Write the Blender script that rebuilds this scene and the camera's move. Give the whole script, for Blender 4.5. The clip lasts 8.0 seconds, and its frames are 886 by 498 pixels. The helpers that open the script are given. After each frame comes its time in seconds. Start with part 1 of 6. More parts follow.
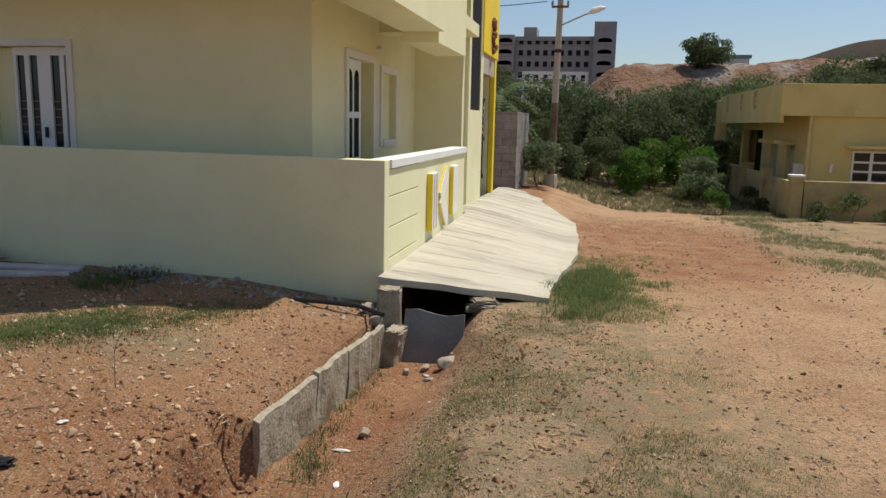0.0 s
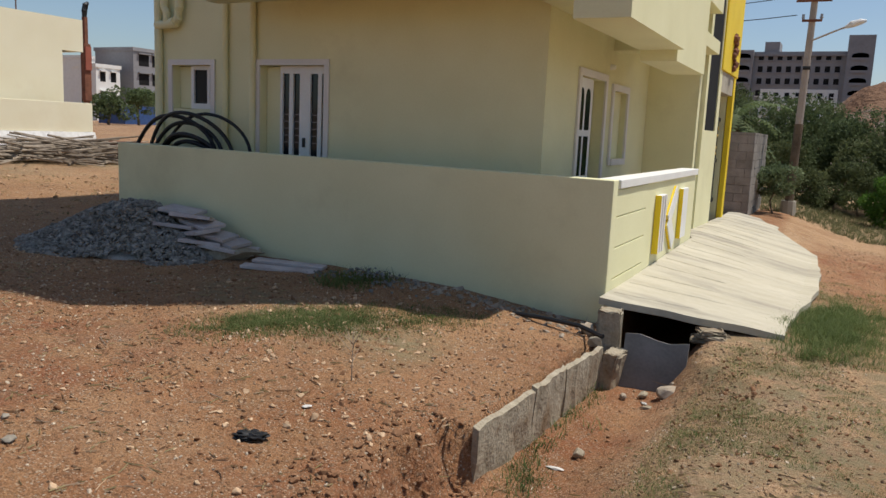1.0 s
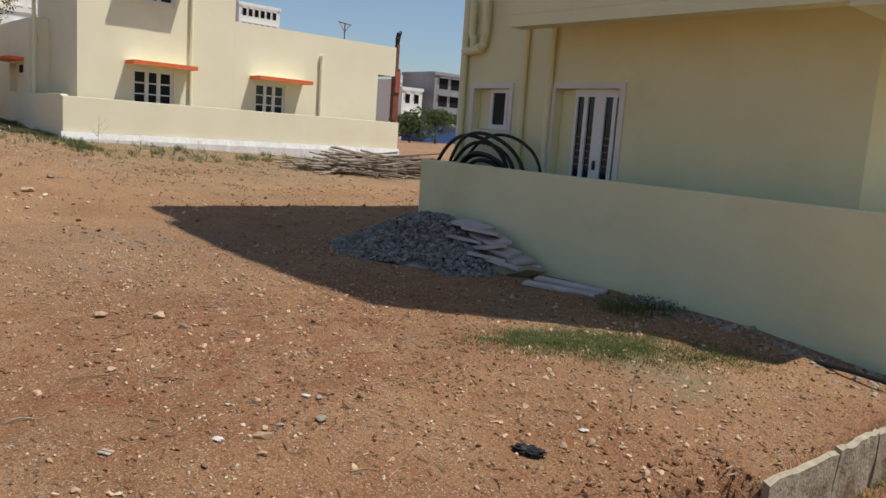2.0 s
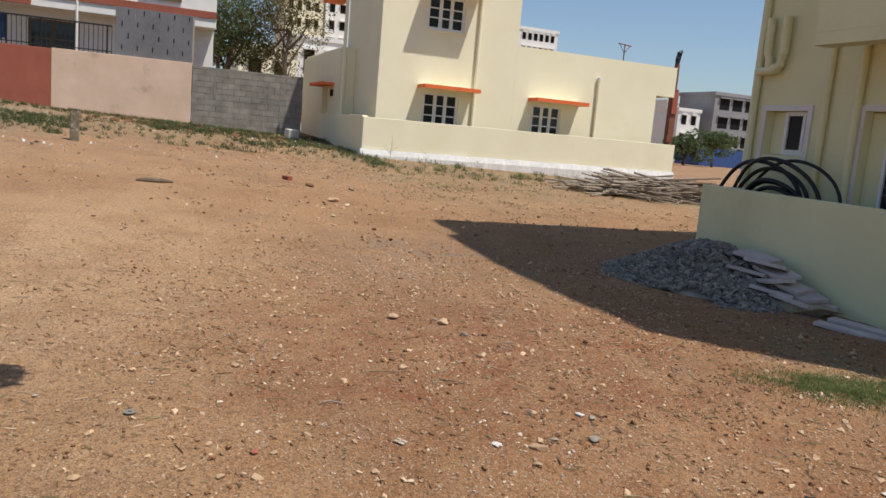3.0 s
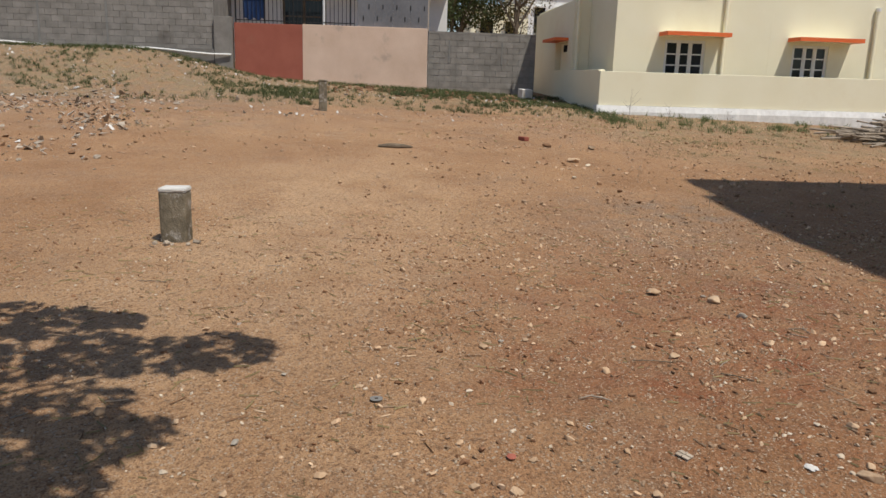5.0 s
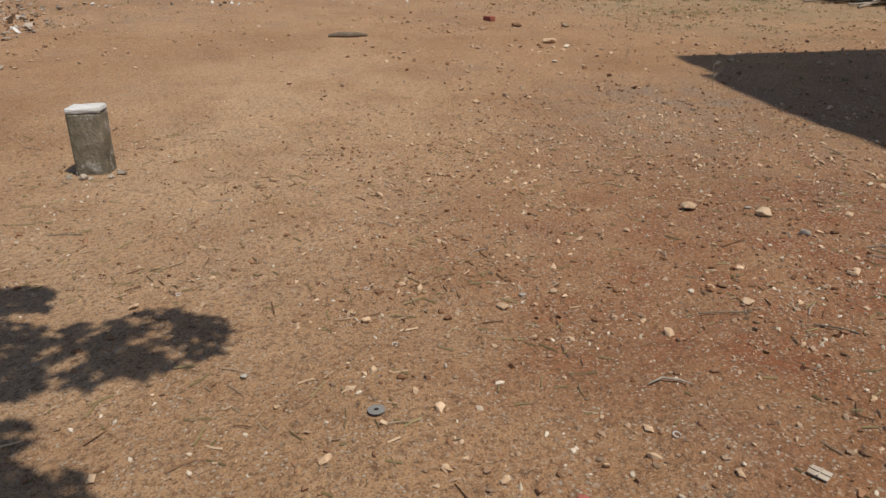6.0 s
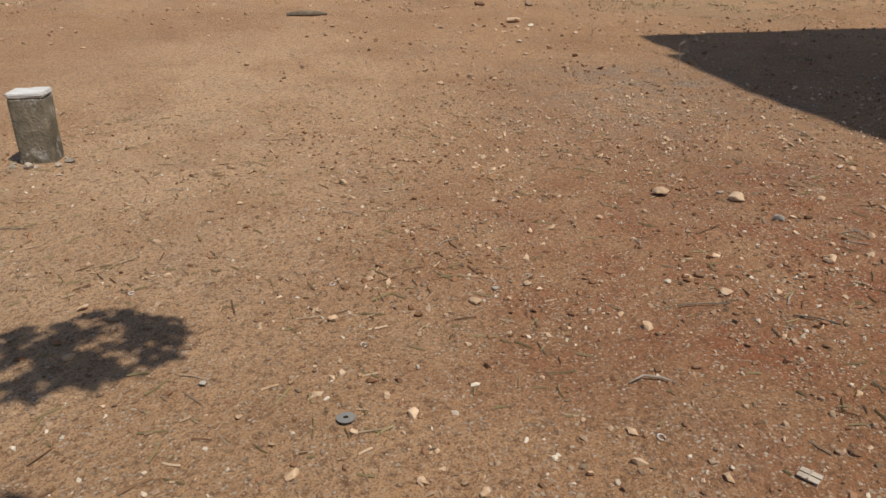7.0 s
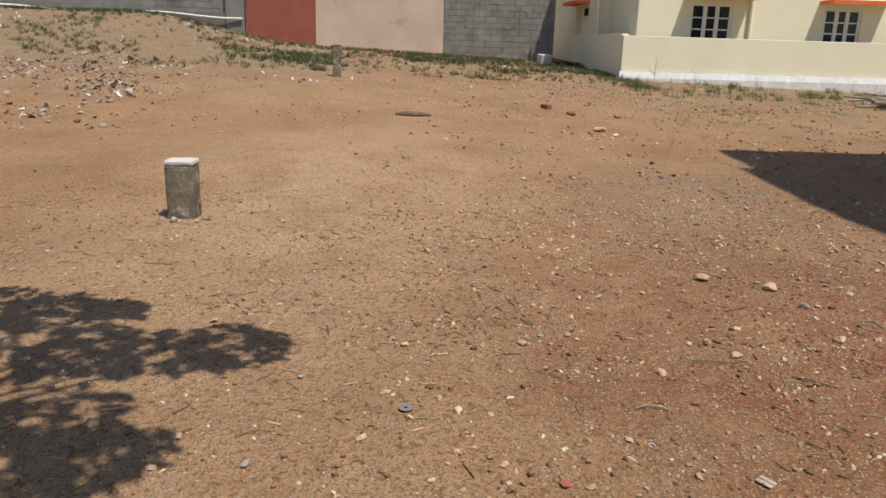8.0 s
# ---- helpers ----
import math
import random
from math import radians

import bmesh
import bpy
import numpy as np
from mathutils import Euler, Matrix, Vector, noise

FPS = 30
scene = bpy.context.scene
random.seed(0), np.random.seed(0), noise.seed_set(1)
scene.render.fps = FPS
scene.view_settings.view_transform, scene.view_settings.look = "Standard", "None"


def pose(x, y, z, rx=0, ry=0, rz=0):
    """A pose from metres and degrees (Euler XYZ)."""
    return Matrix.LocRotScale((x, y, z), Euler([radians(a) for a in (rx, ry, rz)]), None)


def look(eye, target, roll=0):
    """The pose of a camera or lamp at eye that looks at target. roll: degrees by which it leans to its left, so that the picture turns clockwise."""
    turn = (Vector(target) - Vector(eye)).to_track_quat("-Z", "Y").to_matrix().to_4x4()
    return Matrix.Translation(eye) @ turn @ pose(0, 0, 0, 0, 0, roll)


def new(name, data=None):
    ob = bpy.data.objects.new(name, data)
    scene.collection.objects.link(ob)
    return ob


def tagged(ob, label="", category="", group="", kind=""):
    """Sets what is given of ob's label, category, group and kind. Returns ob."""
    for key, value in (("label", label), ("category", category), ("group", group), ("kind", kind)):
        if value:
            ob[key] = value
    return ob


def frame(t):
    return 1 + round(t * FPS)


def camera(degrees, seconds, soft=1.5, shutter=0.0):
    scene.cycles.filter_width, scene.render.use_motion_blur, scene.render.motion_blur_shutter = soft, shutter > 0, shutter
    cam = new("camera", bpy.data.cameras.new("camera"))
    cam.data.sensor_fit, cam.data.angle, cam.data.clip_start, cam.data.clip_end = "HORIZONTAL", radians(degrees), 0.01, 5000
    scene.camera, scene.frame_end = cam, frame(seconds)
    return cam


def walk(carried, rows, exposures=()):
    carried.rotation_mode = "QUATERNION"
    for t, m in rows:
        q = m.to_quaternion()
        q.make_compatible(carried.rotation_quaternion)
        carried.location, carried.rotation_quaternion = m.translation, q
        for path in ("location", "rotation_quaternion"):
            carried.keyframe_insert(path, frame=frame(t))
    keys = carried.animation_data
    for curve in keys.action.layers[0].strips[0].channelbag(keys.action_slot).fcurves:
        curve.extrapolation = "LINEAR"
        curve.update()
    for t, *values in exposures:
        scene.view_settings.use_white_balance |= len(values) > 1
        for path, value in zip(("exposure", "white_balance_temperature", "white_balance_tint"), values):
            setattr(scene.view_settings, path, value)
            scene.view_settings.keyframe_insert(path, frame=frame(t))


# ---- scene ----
cam = camera(60.3, 8.0, soft=1.5)
ROWS = [
    (0.0, -0.477, 0.457, 1.586, 11.04, -9.52, 1.22),
    (0.5, -0.507, 0.430, 1.603, 17.71, -9.38, 2.11),
    (1.0, -0.556, 0.381, 1.607, 27.16, -8.89, 2.55),
    (1.5, -0.600, 0.346, 1.603, 37.71, -8.66, 2.91),
    (2.0, -0.637, 0.317, 1.606, 47.79, -8.44, 4.07),
    (2.2, -0.655, 0.292, 1.600, 51.76, -8.43, 4.60),
    (3.3, -0.608, 0.099, 1.622, 73.26, -8.58, 4.95),
    (3.5, -0.600, 0.069, 1.617, 76.78, -8.74, 5.04),
    (4.0, -0.596, 0.053, 1.611, 81.61, -9.57, 4.54),
    (4.5, -0.715, 0.128, 1.600, 83.84, -10.23, 3.08),
    (4.7, -0.889, 0.165, 1.580, 84.70, -10.87, 2.65),
    (5.8, -2.383, 0.068, 1.520, 82.15, -19.40, -0.70),
    (6.0, -2.478, 0.062, 1.512, 81.40, -20.95, -1.05),
    (6.5, -2.690, 0.030, 1.475, 79.30, -23.30, -1.00),
    (7.0, -2.650, 0.062, 1.508, 78.45, -22.50, -0.70),
    (7.5, -2.295, 0.098, 1.528, 81.10, -18.70, 0.25),
    (8.0, -1.800, 0.077, 1.535, 85.65, -14.92, 1.70),
]
walk(cam, [(t, pose(x, y, z, 90 + pitch, 0, yaw) @ pose(0, 0, 0, 0, 0, roll)) for t, x, y, z, yaw, pitch, roll in ROWS],
     exposures=[(0.0, 0.0), (1.5, -0.06), (3.4, 0.1), (4.5, -0.02), (6.2, -0.15), (7.2, -0.1), (8.0, 0.0)])

# ---- world and sun ----
SUN_WAY = Vector((0.345, 0.27, 1.0)).normalized()      # towards the sun
SUN_EL = math.asin(SUN_WAY.z)
world = bpy.data.worlds.new("sky")
scene.world = world
world.use_nodes = True
wn = world.node_tree.nodes
sky = wn.new("ShaderNodeTexSky")
sky.sky_type = "NISHITA"
sky.sun_disc = False
sky.sun_elevation = SUN_EL
sky.sun_rotation = math.atan2(SUN_WAY.x, SUN_WAY.y)
sky.dust_density = 1.0
sky.ozone_density = 3.2
sky.air_density = 1.0
wn["Background"].inputs["Strength"].default_value = 0.108
world.node_tree.links.new(sky.outputs[0], wn["Background"].inputs["Color"])
sun_data = bpy.data.lights.new("sun", "SUN")
sun_data.energy, sun_data.angle, sun_data.color = 4.6, radians(0.6), (1.0, 0.955, 0.88)
sun = new("sun", sun_data)
sun.matrix_world = look(SUN_WAY * 60, (0, 0, 0))


# ---- materials ----
def surface(name, low, high, scale=3.0, rough=0.85, bump=0.15, fine=60.0, metal=0.0, stain=None, stain_scale=0.7, stain_at=0.58, island=0.0, stretch=(1, 1, 1), depth=0.01):
    """A matt surface: two colours mixed by noise at two sizes, stains of a third, fine relief."""
    m = bpy.data.materials.new(name)
    m.use_nodes = True
    n, l = m.node_tree.nodes, m.node_tree.links
    b = n["Principled BSDF"]
    b.inputs["Roughness"].default_value, b.inputs["Metallic"].default_value = rough, metal
    b.inputs["Specular IOR Level"].default_value = 0.15 if rough >= 0.84 else 0.4
    geo = n.new("ShaderNodeNewGeometry")
    mp = n.new("ShaderNodeMapping")
    mp.inputs["Scale"].default_value = stretch
    l.new(geo.outputs["Position"], mp.inputs["Vector"])
    big, small = n.new("ShaderNodeTexNoise"), n.new("ShaderNodeTexNoise")
    big.inputs["Scale"].default_value, small.inputs["Scale"].default_value = scale, fine
    big.inputs["Detail"].default_value, small.inputs["Detail"].default_value = 5.0, 3.0
    for q in (big, small):
        l.new(mp.outputs[0], q.inputs["Vector"])
    add = n.new("ShaderNodeMath")
    add.operation = "MULTIPLY_ADD"
    l.new(small.outputs["Fac"], add.inputs[0])
    add.inputs[1].default_value = 0.5
    l.new(big.outputs["Fac"], add.inputs[2])
    fac = n.new("ShaderNodeMapRange")
    fac.inputs["From Min"].default_value, fac.inputs["From Max"].default_value = 0.5, 1.0
    l.new(add.outputs[0], fac.inputs["Value"])
    mix = n.new("ShaderNodeMix")
    mix.data_type = "RGBA"
    mix.inputs["A"].default_value, mix.inputs["B"].default_value = (*low, 1), (*high, 1)
    l.new(fac.outputs[0], mix.inputs["Factor"])
    out = mix.outputs["Result"]
    if stain:
        sn = n.new("ShaderNodeTexNoise")
        sn.inputs["Scale"].default_value, sn.inputs["Detail"].default_value, sn.inputs["Roughness"].default_value = stain_scale, 8.0, 0.65
        l.new(mp.outputs[0], sn.inputs["Vector"])
        sr = n.new("ShaderNodeMapRange")
        sr.inputs["From Min"].default_value, sr.inputs["From Max"].default_value = stain_at, stain_at + 0.16
        l.new(sn.outputs["Fac"], sr.inputs["Value"])
        smix = n.new("ShaderNodeMix")
        smix.data_type = "RGBA"
        l.new(sr.outputs[0], smix.inputs["Factor"])
        l.new(out, smix.inputs["A"])
        smix.inputs["B"].default_value = (*stain, 1)
        out = smix.outputs["Result"]
    if island:
        info = n.new("ShaderNodeObjectInfo")
        both = n.new("ShaderNodeMath")
        both.operation = "ADD"
        l.new(info.outputs["Random"], both.inputs[0])
        l.new(geo.outputs["Random Per Island"], both.inputs[1])
        vr = n.new("ShaderNodeMapRange")
        vr.inputs["From Max"].default_value = 2.0
        vr.inputs["To Min"].default_value, vr.inputs["To Max"].default_value = 1 - island, 1 + island
        l.new(both.outputs[0], vr.inputs["Value"])
        hs = n.new("ShaderNodeHueSaturation")
        l.new(vr.outputs[0], hs.inputs["Value"])
        l.new(out, hs.inputs["Color"])
        out = hs.outputs[0]
    l.new(out, b.inputs["Base Color"])
    if bump:
        bp = n.new("ShaderNodeBump")
        bp.inputs["Strength"].default_value, bp.inputs["Distance"].default_value = bump, depth
        l.new(add.outputs[0], bp.inputs["Height"])
        l.new(bp.outputs[0], b.inputs["Normal"])
    return m


def leafy(name, low, high):
    """Leaves: a colour to each leaf, a little light through them."""
    m = surface(name, low, high, scale=1.2, rough=0.8, bump=0, fine=9, island=0.45)
    b = m.node_tree.nodes["Principled BSDF"]
    b.inputs["Specular IOR Level"].default_value = 0.25
    n, l = m.node_tree.nodes, m.node_tree.links
    thin, mix = n.new("ShaderNodeBsdfTranslucent"), n.new("ShaderNodeMixShader")
    l.new(b.inputs["Base Color"].links[0].from_socket, thin.inputs["Color"])
    mix.inputs["Fac"].default_value = 0.38
    l.new(b.outputs[0], mix.inputs[1])
    l.new(thin.outputs[0], mix.inputs[2])
    l.new(mix.outputs[0], n["Material Output"].inputs["Surface"])
    return m


def glass(name, tint, rough=0.06):
    m = bpy.data.materials.new(name)
    m.use_nodes = True
    b = m.node_tree.nodes["Principled BSDF"]
    b.inputs["Base Color"].default_value = (*tint, 1)
    b.inputs["Roughness"].default_value = rough
    b.inputs["Specular IOR Level"].default_value = 0.4
    return m


CREAM = surface("pale_yellow_plaster", (0.70, 0.668, 0.40), (0.765, 0.738, 0.465), 1.3, 0.8, 0.08, 45, stain=(0.63, 0.595, 0.355), stain_scale=0.5)
WHITE = surface("white_paint", (0.71, 0.70, 0.66), (0.79, 0.78, 0.74), 2, 0.65, 0.05, 40)
LILAC = surface("lilac_white_trim", (0.66, 0.625, 0.58), (0.75, 0.715, 0.67), 2, 0.7, 0.05, 40)
YELLOW = surface("yellow_paint", (0.78, 0.55, 0.015), (0.85, 0.63, 0.03), 2, 0.6, 0.05, 40)
IVORY = surface("ivory_plaster", (0.79, 0.725, 0.52), (0.84, 0.785, 0.59), 0.8, 0.85, 0.1, 35, stain=(0.77, 0.69, 0.49), stain_scale=0.35)
OCHRE = surface("ochre_plaster", (0.55, 0.43, 0.17), (0.64, 0.51, 0.225), 1.0, 0.85, 0.1, 30, stain=(0.42, 0.33, 0.15), stain_scale=0.8)
ORANGE = surface("orange_paint", (0.7, 0.13, 0.03), (0.8, 0.18, 0.05), 3, 0.7, 0.05, 40)
REDWALL = surface("brick_red_paint", (0.27, 0.085, 0.058), (0.345, 0.115, 0.078), 1.5, 0.85, 0.1, 30, stain=(0.3, 0.12, 0.08), stain_scale=1.2)
PINK = surface("faded_pink_plaster", (0.55, 0.40, 0.30), (0.66, 0.50, 0.39), 1.2, 0.9, 0.15, 25, stain=(0.34, 0.27, 0.22), stain_scale=0.8)
BLOCK = surface("grey_concrete_block", (0.175, 0.162, 0.142), (0.265, 0.245, 0.218), 2.5, 0.95, 0.4, 40, stain=(0.13, 0.115, 0.1), stain_scale=0.6, island=0.22)
MORTAR = surface("mortar", (0.14, 0.13, 0.115), (0.21, 0.195, 0.175), 3, 0.95, 0.3, 50)
CONCRETE = surface("pale_concrete", (0.36, 0.325, 0.255), (0.47, 0.43, 0.345), 1.4, 0.9, 0.35, 28, stain=(0.29, 0.26, 0.21), stain_scale=1.6, stain_at=0.52)
DARKCON = surface("weathered_grey_concrete", (0.235, 0.23, 0.235), (0.31, 0.305, 0.31), 0.3, 0.95, 0.2, 3)
SHEET = surface("grey_sheet", (0.115, 0.115, 0.122), (0.17, 0.17, 0.178), 0.9, 0.6, 0.1, 12, stain=(0.15, 0.14, 0.13), stain_scale=1.2)
SLAB = surface("grey_granite_slab", (0.25, 0.205, 0.14), (0.46, 0.4, 0.30), 6, 0.9, 0.6, 38, stain=(0.2, 0.14, 0.085), stain_scale=3, stain_at=0.5, depth=0.03)
SLATE = surface("dark_grey_stone", (0.17, 0.168, 0.155), (0.25, 0.243, 0.225), 4, 0.85, 0.5, 40)
MARKER = surface("marker_stone", (0.10, 0.085, 0.058), (0.25, 0.21, 0.148), 7, 0.95, 0.8, 60, stain=(0.5, 0.47, 0.42), stain_scale=9, stain_at=0.55, depth=0.015)
OLDPAINT = surface("worn_white_paint", (0.47, 0.45, 0.41), (0.62, 0.6, 0.56), 14, 0.9, 0.4, 60, stain=(0.25, 0.21, 0.16), stain_scale=16, stain_at=0.6)
LIME = surface("white_limewash", (0.6, 0.585, 0.55), (0.74, 0.73, 0.7), 8, 0.9, 0.4, 50, stain=(0.35, 0.31, 0.26), stain_scale=6, stain_at=0.64)
GRAVEL = surface("grey_crushed_stone", (0.17, 0.157, 0.135), (0.41, 0.38, 0.33), 9, 0.9, 0.3, 60, island=0.5)
TILE = surface("pinkish_stone_tile", (0.38, 0.32, 0.30), (0.55, 0.49, 0.46), 5, 0.8, 0.2, 50, island=0.25)
BLACKP = surface("black_plastic_pipe", (0.008, 0.008, 0.009), (0.016, 0.016, 0.017), 5, 0.5, 0.05, 50)
BLACKM = surface("black_metal", (0.012, 0.012, 0.013), (0.03, 0.03, 0.03), 5, 0.5, 0.05, 50, metal=0.3)
GOLD = surface("gold_paint", (0.5, 0.33, 0.06), (0.65, 0.45, 0.1), 9, 0.4, 0.05, 50, metal=0.6)
BAMBOO = surface("weathered_pole_wood", (0.16, 0.125, 0.09), (0.36, 0.3, 0.235), 5, 0.9, 0.3, 40, island=0.45)
BARK = surface("bark", (0.10, 0.075, 0.05), (0.2, 0.155, 0.11), 5, 0.95, 0.8, 30, depth=0.03)
POLE = surface("grey_brown_pole", (0.33, 0.28, 0.23), (0.45, 0.39, 0.33), 2, 0.8, 0.2, 30, stain=(0.25, 0.18, 0.13), stain_scale=1.0)
RUST = surface("rusted_steel", (0.13, 0.06, 0.04), (0.24, 0.1, 0.06), 3, 0.85, 0.3, 30)
PEBBLE = surface("pebble", (0.27, 0.16, 0.09), (0.47, 0.335, 0.22), 2.2, 0.9, 0.3, 70, island=0.6)
DIRTCLOD = surface("red_earth_clod", (0.2, 0.1, 0.052), (0.32, 0.175, 0.095), 5, 0.95, 0.6, 60, island=0.3)
PALEROCK = surface("pale_rock", (0.26, 0.205, 0.15), (0.43, 0.36, 0.28), 9, 0.9, 0.5, 60, island=0.25)
TANROCK = surface("tan_stone", (0.29, 0.18, 0.1), (0.5, 0.36, 0.235), 7, 0.9, 0.4, 60, island=0.5)
LITTER = surface("white_litter", (0.44, 0.41, 0.37), (0.6, 0.57, 0.52), 5, 0.6, 0.2, 40, island=0.25)
BLUE = surface("blue_plastic", (0.025, 0.06, 0.17), (0.045, 0.1, 0.26), 3, 0.5, 0.1, 30)
CHIP = surface("pale_stone_chip", (0.40, 0.31, 0.215), (0.58, 0.485, 0.37), 3.0, 0.85, 0.2, 70, island=0.3)
DARKCLOD = surface("dark_brown_clod", (0.14, 0.073, 0.038), (0.25, 0.145, 0.082), 4.0, 0.95, 0.4, 60, island=0.35)
GREYROCK = surface("grey_stone", (0.22, 0.19, 0.15), (0.36, 0.32, 0.26), 7.0, 0.9, 0.4, 60, island=0.25)
GLASS = glass("dark_window_glass", (0.012, 0.016, 0.02))
# near-black paint: stands in for unlit rooms and openings, also the black panel
VOID = surface("painted_dark", (0.012, 0.012, 0.012), (0.02, 0.02, 0.02), 2, 0.9, 0)
LEAF_DARK = leafy("dark_leaf", (0.062, 0.09, 0.034), (0.14, 0.175, 0.078))
LEAF_MID = leafy("olive_leaf", (0.07, 0.092, 0.035), (0.145, 0.165, 0.07))
LEAF_FRESH = leafy("fresh_leaf", (0.05, 0.115, 0.016), (0.12, 0.22, 0.035))
LEAF_PALE = leafy("pale_leaf", (0.09, 0.13, 0.06), (0.2, 0.25, 0.13))
LEAF_DRY = leafy("dry_leaf", (0.10, 0.085, 0.03), (0.2, 0.16, 0.06))
GRASS = leafy("green_grass", (0.085, 0.122, 0.036), (0.175, 0.21, 0.075))
WEED = leafy("dull_weed", (0.12, 0.125, 0.052), (0.22, 0.21, 0.1))
STRAW = leafy("dry_grass", (0.26, 0.2, 0.09), (0.42, 0.34, 0.18))


# ---- mesh helpers ----
def part(name, bm, material, parent=None, label="", smooth=False):
    """One bmesh as one mesh object, under a thing or a part."""
    me = bpy.data.meshes.new(name)
    bm.to_mesh(me)
    bm.free()
    me.materials.append(material)
    if smooth:
        me.shade_smooth()
    ob = new(name, me)
    if parent is not None:
        ob.parent = parent
        ob.matrix_parent_inverse = Matrix.Identity(4)
        # all thing origins carry only a place and a turn; parts are given in the thing's own axes
    if label:
        tagged(ob, label)
    return ob


def thing(name, label, category, at=(0, 0, 0), turn=0.0, group="", kind=""):
    ob = new(name)
    ob.empty_display_size = 0.2
    ob.matrix_basis = pose(*at, 0, 0, turn)
    return tagged(ob, label, category, group, kind)


def box(x0, x1, y0, y1, z0, z1, bevel=0.0, bm=None):
    made = bm is None
    bm = bm or bmesh.new()
    r = bmesh.ops.create_cube(bm, size=1.0, matrix=Matrix.Translation(((x0 + x1) / 2, (y0 + y1) / 2, (z0 + z1) / 2)) @ Matrix.Diagonal((abs(x1 - x0), abs(y1 - y0), abs(z1 - z0), 1)))
    if bevel:
        es = {e for v in r["verts"] for e in v.link_edges}
        bmesh.ops.bevel(bm, geom=list(es), offset=bevel, segments=2, affect="EDGES", profile=0.5)
    return bm


def rod(a, b, r0, r1=None, n=8, bm=None, cap=True):
    bm = bm or bmesh.new()
    a, b = Vector(a), Vector(b)
    m = Matrix.Translation((a + b) / 2) @ (b - a).to_track_quat("Z", "Y").to_matrix().to_4x4()
    bmesh.ops.create_cone(bm, cap_ends=cap, segments=n, radius1=r0, radius2=r0 if r1 is None else r1, depth=(b - a).length, matrix=m)
    return bm


def tube(points, r, n=8, bm=None):
    """A pipe along points."""
    bm = bm or bmesh.new()
    pts = [Vector(p) for p in points]
    radii = r if isinstance(r, (list, tuple)) else [r] * len(pts)
    rings, up = [], Vector((0.13, 0.21, 1)).normalized()
    for i, p in enumerate(pts):
        d = (pts[min(i + 1, len(pts) - 1)] - pts[max(i - 1, 0)]).normalized()
        s = d.cross(up)
        s = s.normalized() if s.length > 1e-3 else Vector((1, 0, 0))
        u = s.cross(d)
        rings.append([bm.verts.new(p + (s * math.cos(2 * math.pi * k / n) + u * math.sin(2 * math.pi * k / n)) * radii[i]) for k in range(n)])
    for a, b in zip(rings, rings[1:]):
        for k in range(n):
            bm.faces.new((a[k], a[(k + 1) % n], b[(k + 1) % n], b[k]))
    bm.faces.new(rings[0][::-1])
    bm.faces.new(rings[-1])
    return bm


def prism(outline, z0, z1, bm=None):
    """A flat outline (x, y) raised from z0 to z1."""
    bm = bm or bmesh.new()
    lo = [bm.verts.new((x, y, z0)) for x, y in outline]
    hi = [bm.verts.new((x, y, z1)) for x, y in outline]
    bm.faces.new(lo[::-1])
    bm.faces.new(hi)
    for i in range(len(lo)):
        j = (i + 1) % len(lo)
        bm.faces.new((lo[i], lo[j], hi[j], hi[i]))
    bmesh.ops.recalc_face_normals(bm, faces=bm.faces)
    return bm


def wall_with_holes(u0, u1, z0, z1, t, holes, axis="x", at=0.0):
    """A wall in the plane axis = at, of thickness t behind it (sign of t says which way), with true openings (u0, u1, z0, z1)."""
    us = sorted({u0, u1, *[h[0] for h in holes], *[h[1] for h in holes]})
    zs = sorted({z0, z1, *[h[2] for h in holes], *[h[3] for h in holes]})
    bm = bmesh.new()

    def solid(i, j):
        if not (0 <= i < len(us) - 1 and 0 <= j < len(zs) - 1):
            return False
        u, z = (us[i] + us[i + 1]) / 2, (zs[j] + zs[j + 1]) / 2
        return not any(a < u < b and c < z < d for a, b, c, d in holes)

    cache = {}

    def v(u, z, d):
        k = (u, z, d)
        if k not in cache:
            cache[k] = bm.verts.new((at + d, u, z) if axis == "x" else (u, at + d, z))
        return cache[k]

    for i in range(len(us) - 1):
        for j in range(len(zs) - 1):
            if not solid(i, j):
                continue
            a, b, c, d = us[i], us[i + 1], zs[j], zs[j + 1]
            for q in (0, t):
                bm.faces.new((v(a, c, q), v(b, c, q), v(b, d, q), v(a, d, q)))
            for (ni, nj, p, q) in ((i - 1, j, (a, c), (a, d)), (i + 1, j, (b, c), (b, d)), (i, j - 1, (a, c), (b, c)), (i, j + 1, (a, d), (b, d))):
                if not solid(ni, nj):
                    bm.faces.new((v(*p, 0), v(*q, 0), v(*q, t), v(*p, t)))
    bmesh.ops.recalc_face_normals(bm, faces=bm.faces)
    return bm


def mesh_of(name, verts, faces, material, parent=None, label="", smooth=False):
    me = bpy.data.meshes.new(name)
    me.from_pydata(verts, [], faces)
    me.materials.append(material)
    if smooth:
        me.shade_smooth()
    ob = new(name, me)
    if parent is not None:
        ob.parent = parent
    if label:
        tagged(ob, label)
    return ob


# ---- smooth value noise on arrays ----
TABLE = np.random.RandomState(3).rand(256, 256)


